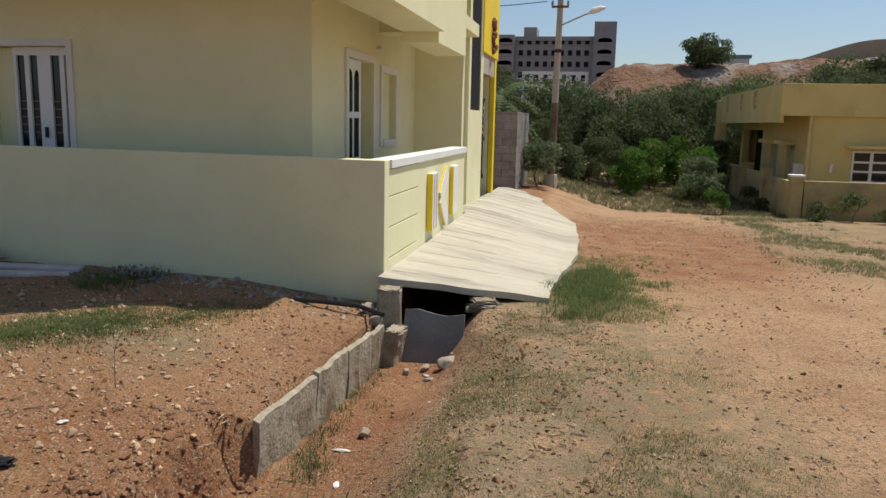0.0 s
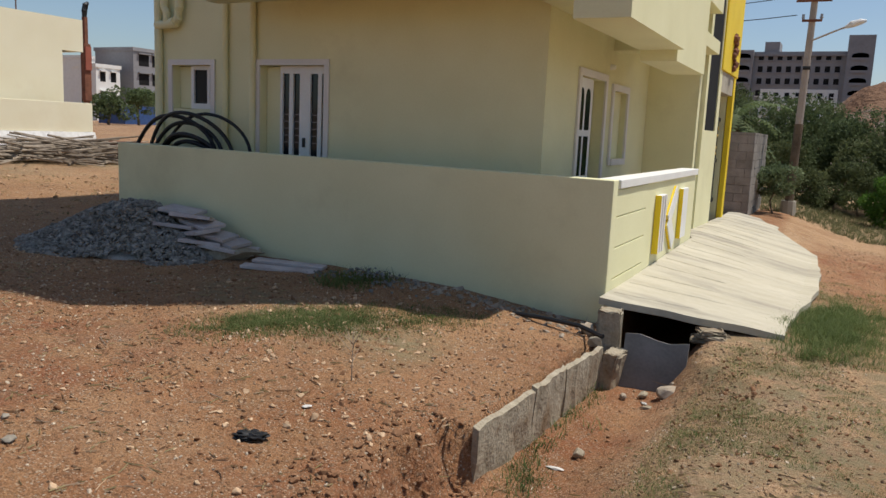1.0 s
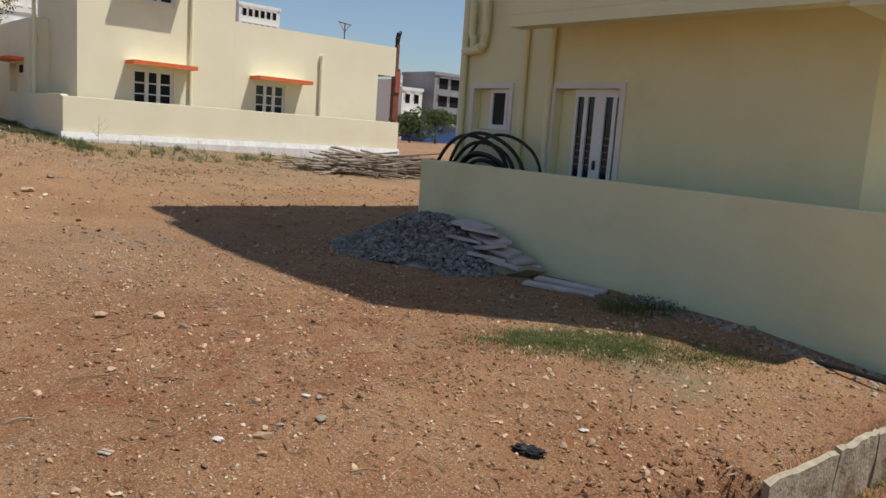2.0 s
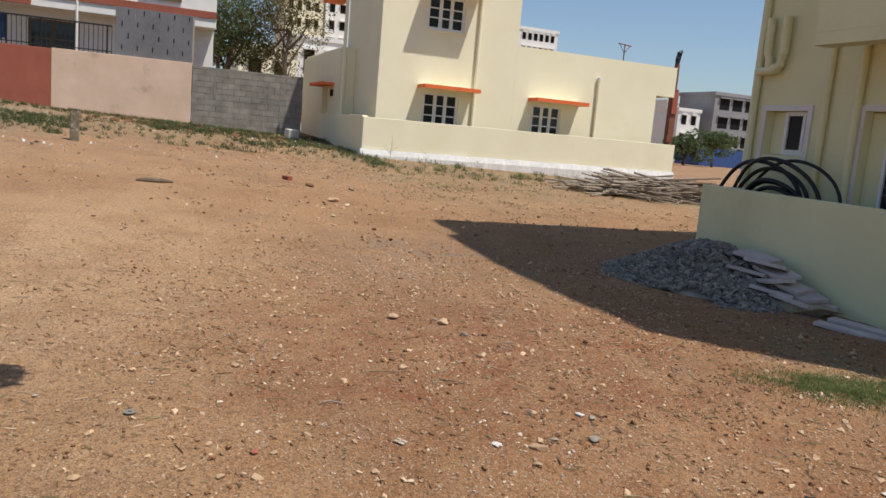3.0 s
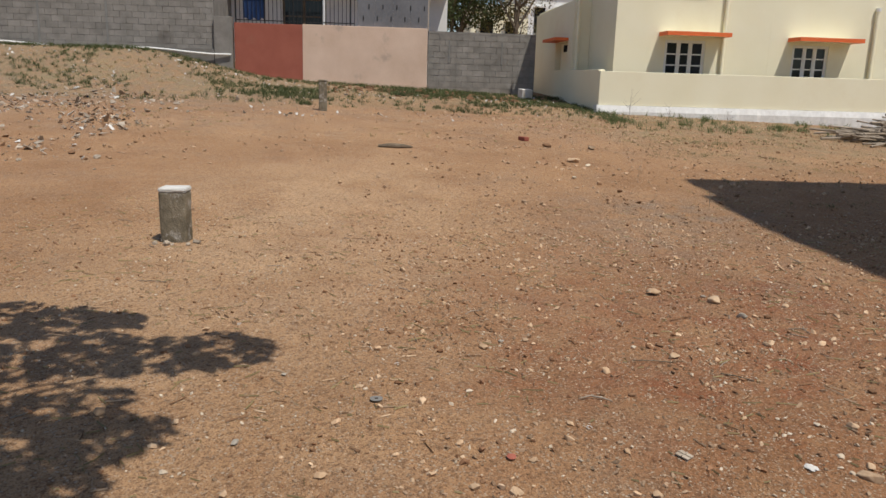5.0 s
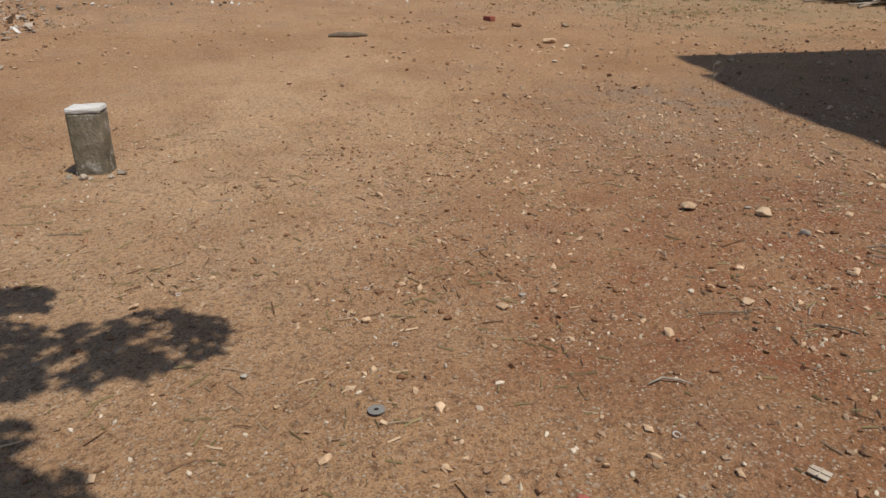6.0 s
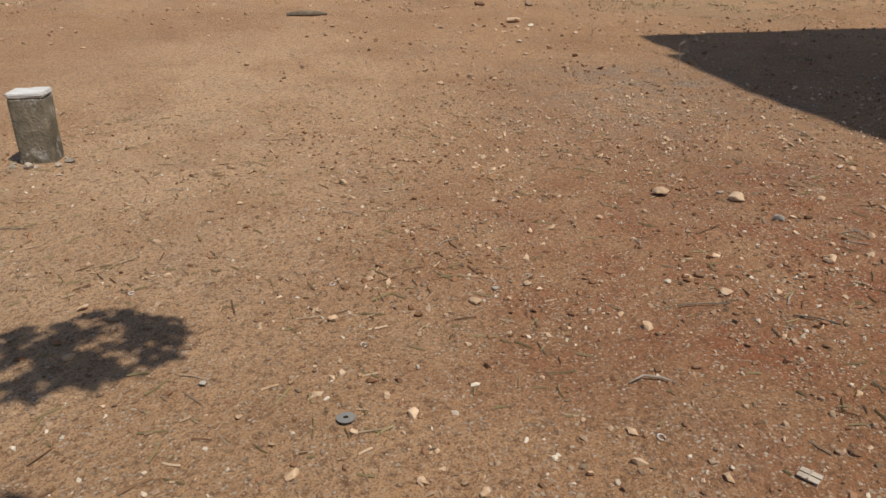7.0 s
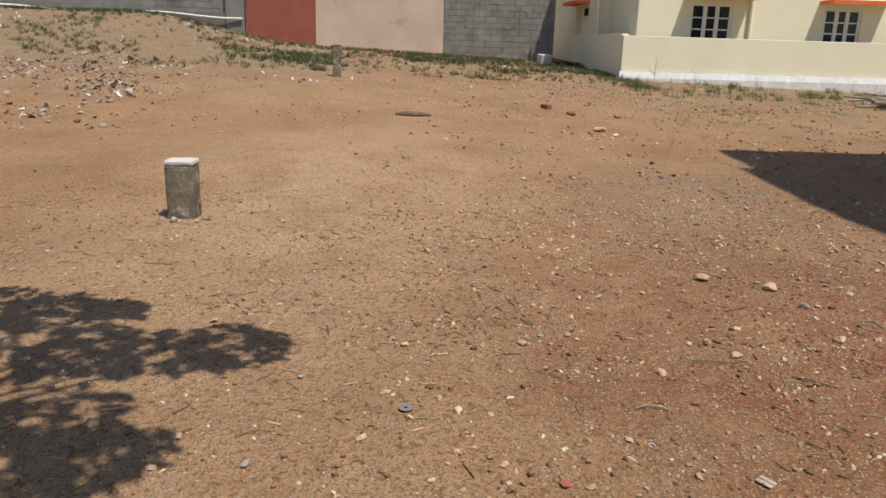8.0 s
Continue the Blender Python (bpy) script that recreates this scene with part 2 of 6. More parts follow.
def vnoise(x, y):
    xi, yi = np.floor(x).astype(int), np.floor(y).astype(int)
    fx, fy = x - xi, y - yi
    fx, fy = fx * fx * (3 - 2 * fx), fy * fy * (3 - 2 * fy)
    g = lambda a, b: TABLE[a % 256, b % 256]
    return (g(xi, yi) * (1 - fx) + g(xi + 1, yi) * fx) * (1 - fy) + (g(xi, yi + 1) * (1 - fx) + g(xi + 1, yi + 1) * fx) * fy


def fbm(x, y, n=4):
    s, a, t = 0, 1.0, 0
    for k in range(n):
        s, t = s + a * vnoise(x * 2**k + 17 * k, y * 2**k + 5 * k), t + a
        a *= 0.5
    return s / t


def ramp01(a, b, v):
    q = np.clip((v - a) / (b - a), 0, 1)
    return q * q * (3 - 2 * q)


# ---- the lie of the land ----
def land(x, y, rough=True):
    """Height of the ground."""
    x, y = np.asarray(x, float), np.asarray(y, float)
    west = 0.055 * np.clip(-9 - x, 0, 24) * np.clip(1 - 0.035 * (y - 4), 0.55, 1.25)
    z = west
    z = z + 0.95 * ramp01(-22, -28.5, x) * ramp01(-2.8, -8.5, y)           # bank below the block building
    z = z - 0.17 * ramp01(-4.6, -2.4, x)                                      # towards the drain
    north = ramp01(-2.2, 0.5, x) * np.clip(y - 8, 0, 16) * 0.045
    z = z - north - ramp01(-1.5, -0.5, x) * 0.0
    z = z - np.clip(y - 24, 0, 30) * 0.02 * ramp01(-12, -4, x)
    # the open drain beside the lot
    cx = -1.92
    scarp = 0.16 * (1 - ramp01(4.40, 4.47, y)) * (0.25 + 0.9 * vnoise(y * 5.5, x * 2 + 3) + 0.45 * vnoise(y * 15, x * 4))
    wid = np.where(x < cx, 0.44 + scarp, 0.2 + 0.06 * np.sin(y * 2.1 + 1) + 0.06 * vnoise(y * 6, x * 0))
    d = np.abs(x - cx)
    side = np.where(x < cx, 0.05 + 0.13 * (1 - ramp01(4.40, 4.47, y)), 0.75 - 0.42 * ramp01(6.2, 6.9, y))
    prof = 1 - ramp01(wid - side * 0.3, wid + side, d)
    along = ramp01(2.2, 4.2, y) * (1 - ramp01(11.0, 11.6, y))
    z = z - 0.42 * prof * along
    z = z + 0.045 * ramp01(-1.5, -1.35, x) * (1 - ramp01(-0.9, -0.7, x)) * ramp01(6.9, 7.15, y) * (1 - ramp01(8.5, 9, y))
    if rough:
        near = np.exp(-(np.hypot(x + 4, y - 3) / 30) ** 2)
        z = z + near * (0.05 * (fbm(x * 0.45, y * 0.45) - 0.5) + 0.028 * (fbm(x * 2.3 + 9, y * 2.3, 4) - 0.5) + 0.014 * (vnoise(x * 9, y * 9) - 0.5))
    return z


def lz(x, y):
    return float(land(x, y))


# ---- ground ----
def spread(lo, hi, step, dense=(), far=2500.0):
    mid = list(np.arange(lo, hi + 1e-6, step))
    for a, b, s in dense:
        mid = [v for v in mid if v < a or v > b] + list(np.arange(a, b + 1e-6, s))
    out, s, v = [], step, lo
    while v > -far:
        s *= 1.35
        v -= s
        out.append(v)
    w, s, v = [], step, hi
    while v < far:
        s *= 1.35
        v += s
        w.append(v)
    return np.array(sorted(set(np.round(out + mid + w, 4))))


def build_ground():
    xs = spread(-24, 6, 0.14, dense=((-8.0, -3.0, 0.07), (-3.0, -1.2, 0.032)))
    ys = spread(-6, 26, 0.16, dense=((-2.5, 2.6, 0.08), (2.6, 7.6, 0.05)))
    gx, gy = np.meshgrid(xs, ys)
    gz = land(gx, gy)
    nx, ny = len(xs), len(ys)
    idx = np.arange(nx * ny).reshape(ny, nx)
    quads = np.stack([idx[:-1, :-1], idx[:-1, 1:], idx[1:, 1:], idx[1:, :-1]], -1).reshape(-1, 4)
    me = bpy.data.meshes.new("ground")
    me.from_pydata(np.stack([gx, gy, gz], -1).reshape(-1, 3).tolist(), [], quads.tolist())
    me.shade_smooth()
    x, y = gx.ravel(), gy.ravel()
    soft = fbm(x * 0.8, y * 0.8, 4) - 0.5
    # grass: verge between drain and track, foot of the long wall, far rim of the lot, beyond the track
    verge = ramp01(-1.6, -1.2, x) * (1 - ramp01(0.0, 1.3, x + 0.12 * (y - 4))) * ramp01(1.0, 3.0, y) * (1 - ramp01(10.5, 12.5, y))
    foot = np.exp(-((y - 5.6 + 0.12 * (x + 4)) / 0.5) ** 2) * ramp01(-6.5, -5.5, x) * (1 - ramp01(-3.4, -2.9, x))
    rim = ramp01(-20, -25, x) * (1 - ramp01(9, 14, y)) * 0.7 + np.exp(-((x + 19.5) / 4.2) ** 2) * ramp01(4.5, 7.5, y) * 0.85
    north = ramp01(22, 25, y) * ramp01(-8, -3, x) + ramp01(1.8, 3.0, x - 0.02 * y) * ramp01(9, 12, y) * 0.9
    grass = np.clip(np.maximum.reduce([verge * 0.85, foot, rim, north]) + soft * 1.1 * (np.maximum.reduce([verge, foot, rim, north]) > 0.05), 0, 1)
    red = np.clip(np.exp(-(((x - 0.75) / 1.5) ** 2 + ((y - 14.0) / 3.4) ** 2)) * 3.2 + 1.15 * np.exp(-(((x + 5.6) / 2.6) ** 2 + ((y - 2.9) / 2.0) ** 2)) + np.exp(-((x + 2.0) / 0.3) ** 2) * ramp01(3, 4, y) * 0.4
                  + ramp01(-3.8, -2.6, x) * (1 - ramp01(-1.7, -1.4, x)) * ramp01(2, 3, y) * 0.6 + soft * 0.8, 0, 1)
    grit = np.clip(np.exp(-(((x + 9.5) / 1.8) ** 2 + ((y - 3.6) / 1.2) ** 2)) + np.exp(-(((x + 0.9) / 0.8) ** 2 + ((y - 5) / 2.5) ** 2)) * 0.6 + ramp01(-13, -20, x) * 0.45 + ramp01(-19, -24, x) * ramp01(0, -4, y) * 0.9 + (fbm(x * 1.7, y * 1.7) - 0.54) * 1.1, 0, 1)
    pale = np.clip(np.exp(-(((x + 10.5) / 3.6) ** 2 + ((y + 0.3) / 2.0) ** 2)) * 1.1 + 0.75 * np.exp(-(((x + 6.3) / 2.8) ** 2 + ((y + 1.0) / 1.5) ** 2)) + ramp01(-0.2, 1.2, x + 0.1 * (y - 4)) * ramp01(0, 2, y) + ramp01(-1.95, -1.4, x) * ramp01(0, 2, y) * 1.0
                   + ramp01(-12, -18, x) * 0.3 * (1 - ramp01(-18, -22, x)) + soft * 0.7, 0, 1) * (1 - red * 0.7)
    for name, vals in (("grass", grass), ("red", red), ("grit", grit), ("pale", pale)):
        a = me.attributes.new(name, "FLOAT", "POINT")
        a.data.foreach_set("value", vals.astype(np.float32))
    ob = new("ground", me)
    tagged(ob, "bare orange-brown earth with pebbles and sparse grass", "ground", kind="structure")
    # material
    m = bpy.data.materials.new("bare_earth")
    m.use_nodes = True
    n, l = m.node_tree.nodes, m.node_tree.links
    b = n["Principled BSDF"]
    b.inputs["Roughness"].default_value = 0.97
    b.inputs["Specular IOR Level"].default_value = 0.2
    geo = n.new("ShaderNodeNewGeometry")

    def noise_tex(scale, detail=5, rough_=0.6):
        q = n.new("ShaderNodeTexNoise")
        q.inputs["Scale"].default_value, q.inputs["Detail"].default_value, q.inputs["Roughness"].default_value = scale, detail, rough_
        l.new(geo.outputs["Position"], q.inputs["Vector"])
        return q.outputs["Fac"]

    def span(v, a, c):
        q = n.new("ShaderNodeMapRange")
        q.inputs["From Min"].default_value, q.inputs["From Max"].default_value = a, c
        l.new(v, q.inputs["Value"])
        return q.outputs[0]

    def math_(op, a, c):
        q = n.new("ShaderNodeMath")
        q.operation = op
        for i, v in enumerate((a, c)):
            if isinstance(v, (int, float)):
                q.inputs[i].default_value = v
            else:
                l.new(v, q.inputs[i])
        return q.outputs[0]

    def blend(f, a, c):
        q = n.new("ShaderNodeMix")
        q.data_type = "RGBA"
        l.new(f, q.inputs["Factor"])
        for key, v in (("A", a), ("B", c)):
            if isinstance(v, tuple):
                q.inputs[key].default_value = (*v, 1)
            else:
                l.new(v, q.inputs[key])
        return q.outputs["Result"]

    def attr(name):
        q = n.new("ShaderNodeAttribute")
        q.attribute_name = name
        return q.outputs["Fac"]

    col = blend(span(noise_tex(0.55), 0.35, 0.66), (0.315, 0.163, 0.074), (0.45, 0.258, 0.128))
    col = blend(math_("MULTIPLY", attr("pale"), span(noise_tex(1.1), 0.2, 0.55)), col, (0.54, 0.345, 0.19))
    col = blend(math_("MULTIPLY", attr("red"), span(noise_tex(2.5), 0.3, 0.65)), col, (0.27, 0.095, 0.042))
    col = blend(math_("MULTIPLY", attr("grit"), span(noise_tex(3.5), 0.35, 0.62)), col, (0.26, 0.19, 0.135))
    col = blend(math_("MULTIPLY", span(noise_tex(12, 6, 0.75), 0.52, 0.66), 0.5), col, (0.17, 0.085, 0.043))
    col = blend(math_("MULTIPLY", span(noise_tex(17, 6, 0.75), 0.54, 0.68), 0.5), col, (0.4, 0.265, 0.165))
    fine = noise_tex(34, 6, 0.7)
    col = blend(math_("MULTIPLY", span(fine, 0.5, 0.64), 0.75), col, (0.13, 0.064, 0.032))
    col = blend(math_("MULTIPLY", span(noise_tex(70, 4, 0.7), 0.55, 0.63), 0.9), col, (0.46, 0.33, 0.215))
    col = blend(math_("MULTIPLY", span(noise_tex(115, 3, 0.7), 0.54, 0.62), 0.8), col, (0.14, 0.07, 0.036))
    vor = n.new("ShaderNodeTexVoronoi")
    vor.inputs["Scale"].default_value = 38
    l.new(geo.outputs["Position"], vor.inputs["Vector"])
    chip = math_("MULTIPLY", math_("LESS_THAN", vor.outputs["Distance"], 0.24), span(noise_tex(6), 0.44, 0.56))
    col = blend(chip, col, (0.46, 0.36, 0.26))
    col = blend(math_("MULTIPLY", attr("grass"), span(noise_tex(5, 6, 0.7), 0.38, 0.6)), col, (0.245, 0.195, 0.11))
    l.new(col, b.inputs["Base Color"])
    hgt = math_("ADD", math_("MULTIPLY", fine, 1.0), math_("MULTIPLY", noise_tex(9), 1.5))
    hgt = math_("ADD", hgt, math_("MULTIPLY", chip, 0.5))
    bp = n.new("ShaderNodeBump")
    bp.inputs["Strength"].default_value, bp.inputs["Distance"].default_value = 1.0, 0.03
    l.new(hgt, bp.inputs["Height"])
    l.new(bp.outputs[0], b.inputs["Normal"])
    me.materials.append(m)
    return ob


GROUND = build_ground()


# ---- windows, used on several houses ----
def bar_window(parent, axis, at, u0, u1, z0, z1, cols, rows, out=1, frame_mat=None, depth=0.1, bar=0.05, name="window", muntin=0.028):
    """A window in the plane axis = at (its face towards out): outer frame, uprights, cross bars and a pane each."""
    fm = frame_mat or WHITE

    def bx(a, b, c, d, e0, e1, bev=0.0):
        lo, hi = sorted((at + out * e0, at + out * e1))
        return box(lo, hi, a, b, c, d, bev) if axis == "x" else box(a, b, lo, hi, c, d, bev)

    fr = bx(u0, u0 + bar, z0, z1, -depth, -depth + 0.06)
    for q in (bx(u1 - bar, u1, z0, z1, -depth, -depth + 0.06), bx(u0 + bar, u1 - bar, z1 - bar, z1, -depth, -depth + 0.06), bx(u0 + bar, u1 - bar, z0, z0 + bar, -depth, -depth + 0.06)):
        me = bpy.data.meshes.new("tmp")
        q.to_mesh(me)
        q.free()
        fr.from_mesh(me)
        bpy.data.meshes.remove(me)
    win = part(name, fr, fm, parent)
    cw = (u1 - u0 - 2 * bar) / cols
    rh = (z1 - z0 - 2 * bar) / rows
    for i in range(cols):
        for j in range(rows):
            a, c = u0 + bar + i * cw, z0 + bar + j * rh
            part("pane", bx(a, a + cw, c, c + rh, -depth + 0.015, -depth + 0.023), GLASS, win)
    for i in range(1, cols):
        a = u0 + bar + i * cw
        part("mullion", bx(a - bar * 0.7, a + bar * 0.7, z0 + bar, z1 - bar, -depth + 0.003, -depth + 0.055), fm, win)
    for j in range(1, rows):
        c = z0 + bar + j * rh
        for i in range(cols):
            a = u0 + bar + i * cw + (bar * 0.7 if i else 0)
            e = u0 + bar + (i + 1) * cw - (bar * 0.7 if i < cols - 1 else 0)
            part("glazing_bar", bx(a, e, c - muntin, c + muntin, -depth + 0.006, -depth + 0.05), fm, win)
    return win


def join_boxes(*specs, bevel=0.0):
    bm = bmesh.new()
    for s in specs:
        box(*s, bevel=bevel, bm=bm)
    return bm


# ---- the pale yellow house on the corner plot ----
HX, HY = -3.50, 8.40          # front face and side face of its ground floor


def corner_house():
    h = thing("house", "three-storey pale yellow plastered house with an overhanging upper floor", "house")
    TOP = 10.9
    side_holes = [(-7.495, -6.45, 0.5, 2.34), (-9.085, -8.36, 1.74, 2.34)]
    part("side_wall", wall_with_holes(-9.43, HX, -0.3, 3.6, 0.24, side_holes, "y", HY), CREAM, h)
    front_holes = [(9.59, 10.66, 0.35, 2.34), (11.12, 11.86, 1.30, 2.25)]
    part("front_wall", wall_with_holes(HY + 0.24, 14.6, -0.3, 2.97, -0.24, front_holes, "x", HX), CREAM, h)
    part("back_wall", box(-9.43, -9.2, HY + 0.24, 15.0, -0.3, 6.9), CREAM, h)
    part("upper_side_wall", box(-9.43, -7.6, HY, HY + 0.24, 3.6, 6.9), CREAM, h)
    part("roof_slab", box(-8.8, -2.47, 7.75, 13.41, TOP + 0.002, TOP + 0.15), CREAM, h)
    part("upper_floor", join_boxes((-7.6, -2.47, 7.5, HY - 0.003, 3.17, TOP), (-7.6, -2.47, HY, 13.41, 3.6, TOP)), CREAM, h, "cream upper storeys built out over the side passage")
    part("party_wall", box(-9.19, HX - 0.24, 14.75, 15.0, -0.3, 3.6), CREAM, h)
    part("floor_slab", box(-9.19, HX - 0.25, HY + 0.25, 14.74, 0.2, 0.34), CONCRETE, h)
    part("upper_back_rooms", box(-9.19, -7.602, HY + 0.245, 14.99, 3.602, 6.89), CREAM, h)
    part("soffit_beam", box(-7.6, -2.47, 7.5, 7.74, 3.02, 3.168), CREAM, h)
    part("soffit_beam", box(-3.498, -2.902, 11.0, 11.36, 2.78, 2.966), CREAM, h)
    # balcony and its lower face over the front passage
    part("balcony_slab", box(HX + 0.002, -2.47, 7.5, 13.41, 2.972, 3.166), CREAM, h)
    part("balcony_front", join_boxes((-2.9, -2.36, 7.36, 9.95, 2.67, 4.15), (-2.89, -2.44, 9.952, 11.95, 2.54, 4.15)), CREAM, h)
    part("balcony_groove", join_boxes((-2.359, -2.352, 7.7, 9.9, 3.28, 3.30), (-2.359, -2.352, 7.7, 9.9, 3.9, 3.92)), LILAC, h)
    part("partition_wall", box(HX + 0.002, -2.69, 13.2, 13.4, 0.0, 2.966), CREAM, h)
    # French window with shutters and grille strips
    for (u0, u1, z0, z1) in side_holes:
        e = 0.075
        part("surround", join_boxes((u0 - e, u0, HY - 0.025, HY - 0.002, z0 - (e if z0 > 1 else 0), z1 + e), (u1, u1 + e, HY - 0.025, HY - 0.002, z0 - (e if z0 > 1 else 0), z1 + e), (u0, u1, HY - 0.025, HY - 0.002, z1, z1 + e)), LILAC, h, "lilac-white window surround")
    part("reveal", box(-7.49, -7.22, HY + 0.13, HY + 0.2, 0.5, 2.33), CREAM, h)
    w = part("window", wall_with_holes(-7.21, -6.452, 0.5, 2.335, 0.05, [(a, b, 0.6, 2.24) for a, b in ((-7.17, -7.06), (-7.0, -6.89), (-6.72, -6.6), (-6.54, -6.47))], "y", HY + 0.06), WHITE, h, "white double window leaves with narrow glass strips")
    for a, b in ((-7.17, -7.06), (-7.0, -6.89), (-6.72, -6.6), (-6.54, -6.47)):
        part("pane", box(a, b, HY + 0.09, HY + 0.1, 0.6, 2.24), GLASS, w)
        for k in range(5):
            part("louvre", box(a, b, HY + 0.084, HY + 0.089, 1.35 + 0.09 * k, 1.362 + 0.09 * k), SHEET, w)
    part("handle", box(-6.82, -6.79, HY + 0.03, HY + 0.059, 1.3, 1.42), BLACKM, w)
    w = part("window", wall_with_holes(-8.8, -8.362, 1.745, 2.335, 0.05, [(-8.75, -8.5, 1.82, 2.28), (-8.45, -8.385, 1.82, 2.28)], "y", HY + 0.06), WHITE, h, "small white casement window")
    for a, b in ((-8.75, -8.5), (-8.45, -8.385)):
        part("pane", box(a, b, HY + 0.09, HY + 0.1, 1.82, 2.28), GLASS, w)
    part("reveal", box(-9.08, -8.81, HY + 0.13, HY + 0.2, 1.75, 2.33), CREAM, h)
    # front door with arched glazing
    e = 0.09
    part("door_surround", join_boxes((HX + 0.002, HX + 0.03, 9.59 - e, 9.59, 0.35, 2.34 + e), (HX + 0.002, HX + 0.03, 10.66, 10.66 + e, 0.35, 2.34 + e), (HX + 0.002, HX + 0.03, 9.59, 10.66, 2.34, 2.34 + e)), LILAC, h)
    door = part("door", box(HX - 0.075, HX - 0.035, 9.62, 10.28, 0.36, 2.33), WHITE, h, "white door with arched glazed strips")
    for k in range(2):
        y0, y1 = 9.71 + 0.27 * k, 9.90 + 0.27 * k
        for z0, z1, arch in ((0.5, 1.02, 0), (1.1, 1.6, 0), (1.68, 2.1, 1)):
            bm = bmesh.new()
            out = [(y0, z0), (y1, z0), (y1, z1), (y0, z1)] if not arch else [(y0, z0), (y1, z0)] + [((y0 + y1) / 2 + (y1 - y0) / 2 * math.cos(math.pi * i / 8), z1 - 0.02 + 0.13 * math.sin(math.pi * i / 8)) for i in range(9)]
            lo = [bm.verts.new((HX - 0.034, p, q)) for p, q in out]
            hi = [bm.verts.new((HX - 0.03, p, q)) for p, q in out]
            bm.faces.new(hi)
            for i in range(len(out)):
                j = (i + 1) % len(out)
                bm.faces.new((lo[i], lo[j], hi[j], hi[i]))
            bmesh.ops.recalc_face_normals(bm, faces=bm.faces)
            part("pane", bm, GLASS, door)
    part("door_jamb", box(HX - 0.2, HX - 0.15, 10.285, 10.65, 0.36, 2.335), CREAM, h)
    part("window_surround", join_boxes((HX + 0.002, HX + 0.03, 11.12 - e, 11.12, 1.3 - e, 2.25 + e), (HX + 0.002, HX + 0.03, 11.86, 11.86 + e, 1.3 - e, 2.25 + e), (HX + 0.002, HX + 0.03, 11.12, 11.86, 2.25, 2.25 + e), (HX + 0.002, HX + 0.05, 11.12, 11.86, 1.3 - e, 1.3)), LILAC, h)
    part("shutter", box(HX - 0.12, HX - 0.08, 11.12, 11.86, 1.3, 2.25), CREAM, h)
    part("bulb_holder", rod((HX, 10.9, 2.55), (HX + 0.07, 10.9, 2.55), 0.04, 0.03), WHITE, h)
    # drain pipes
    for x in (-8.07, -7.59):
        part("drain_pipe", rod((x, HY - 0.06, 0.0), (x, HY - 0.06, 6.0), 0.05, n=12), CREAM, h)
    part("drain_pipe", rod((-9.3, HY - 0.06, 0.0), (-9.3, HY - 0.06, 6.0), 0.055, n=12), CREAM, h)
    part("pipe_elbow", tube([(-9.3, HY - 0.08, 2.88), (-9.1, HY - 0.09, 2.88), (-8.97, HY - 0.09, 2.9), (-8.89, HY - 0.09, 2.96), (-8.86, HY - 0.09, 3.1), (-8.86, HY - 0.09, 3.6)], 0.06, 12), CREAM, h)
    part("pipe_trap", tube([(-9.1, HY - 0.09, 2.92), (-9.1, HY - 0.09, 3.04), (-9.15, HY - 0.09, 3.12), (-9.15, HY - 0.09, 3.6)], 0.055, 12), CREAM, h)
    part("pipe_collar", rod((-9.0, HY - 0.09, 2.895), (-8.93, HY - 0.09, 2.92), 0.075, n=12), CREAM, h)
    return h


corner_house()


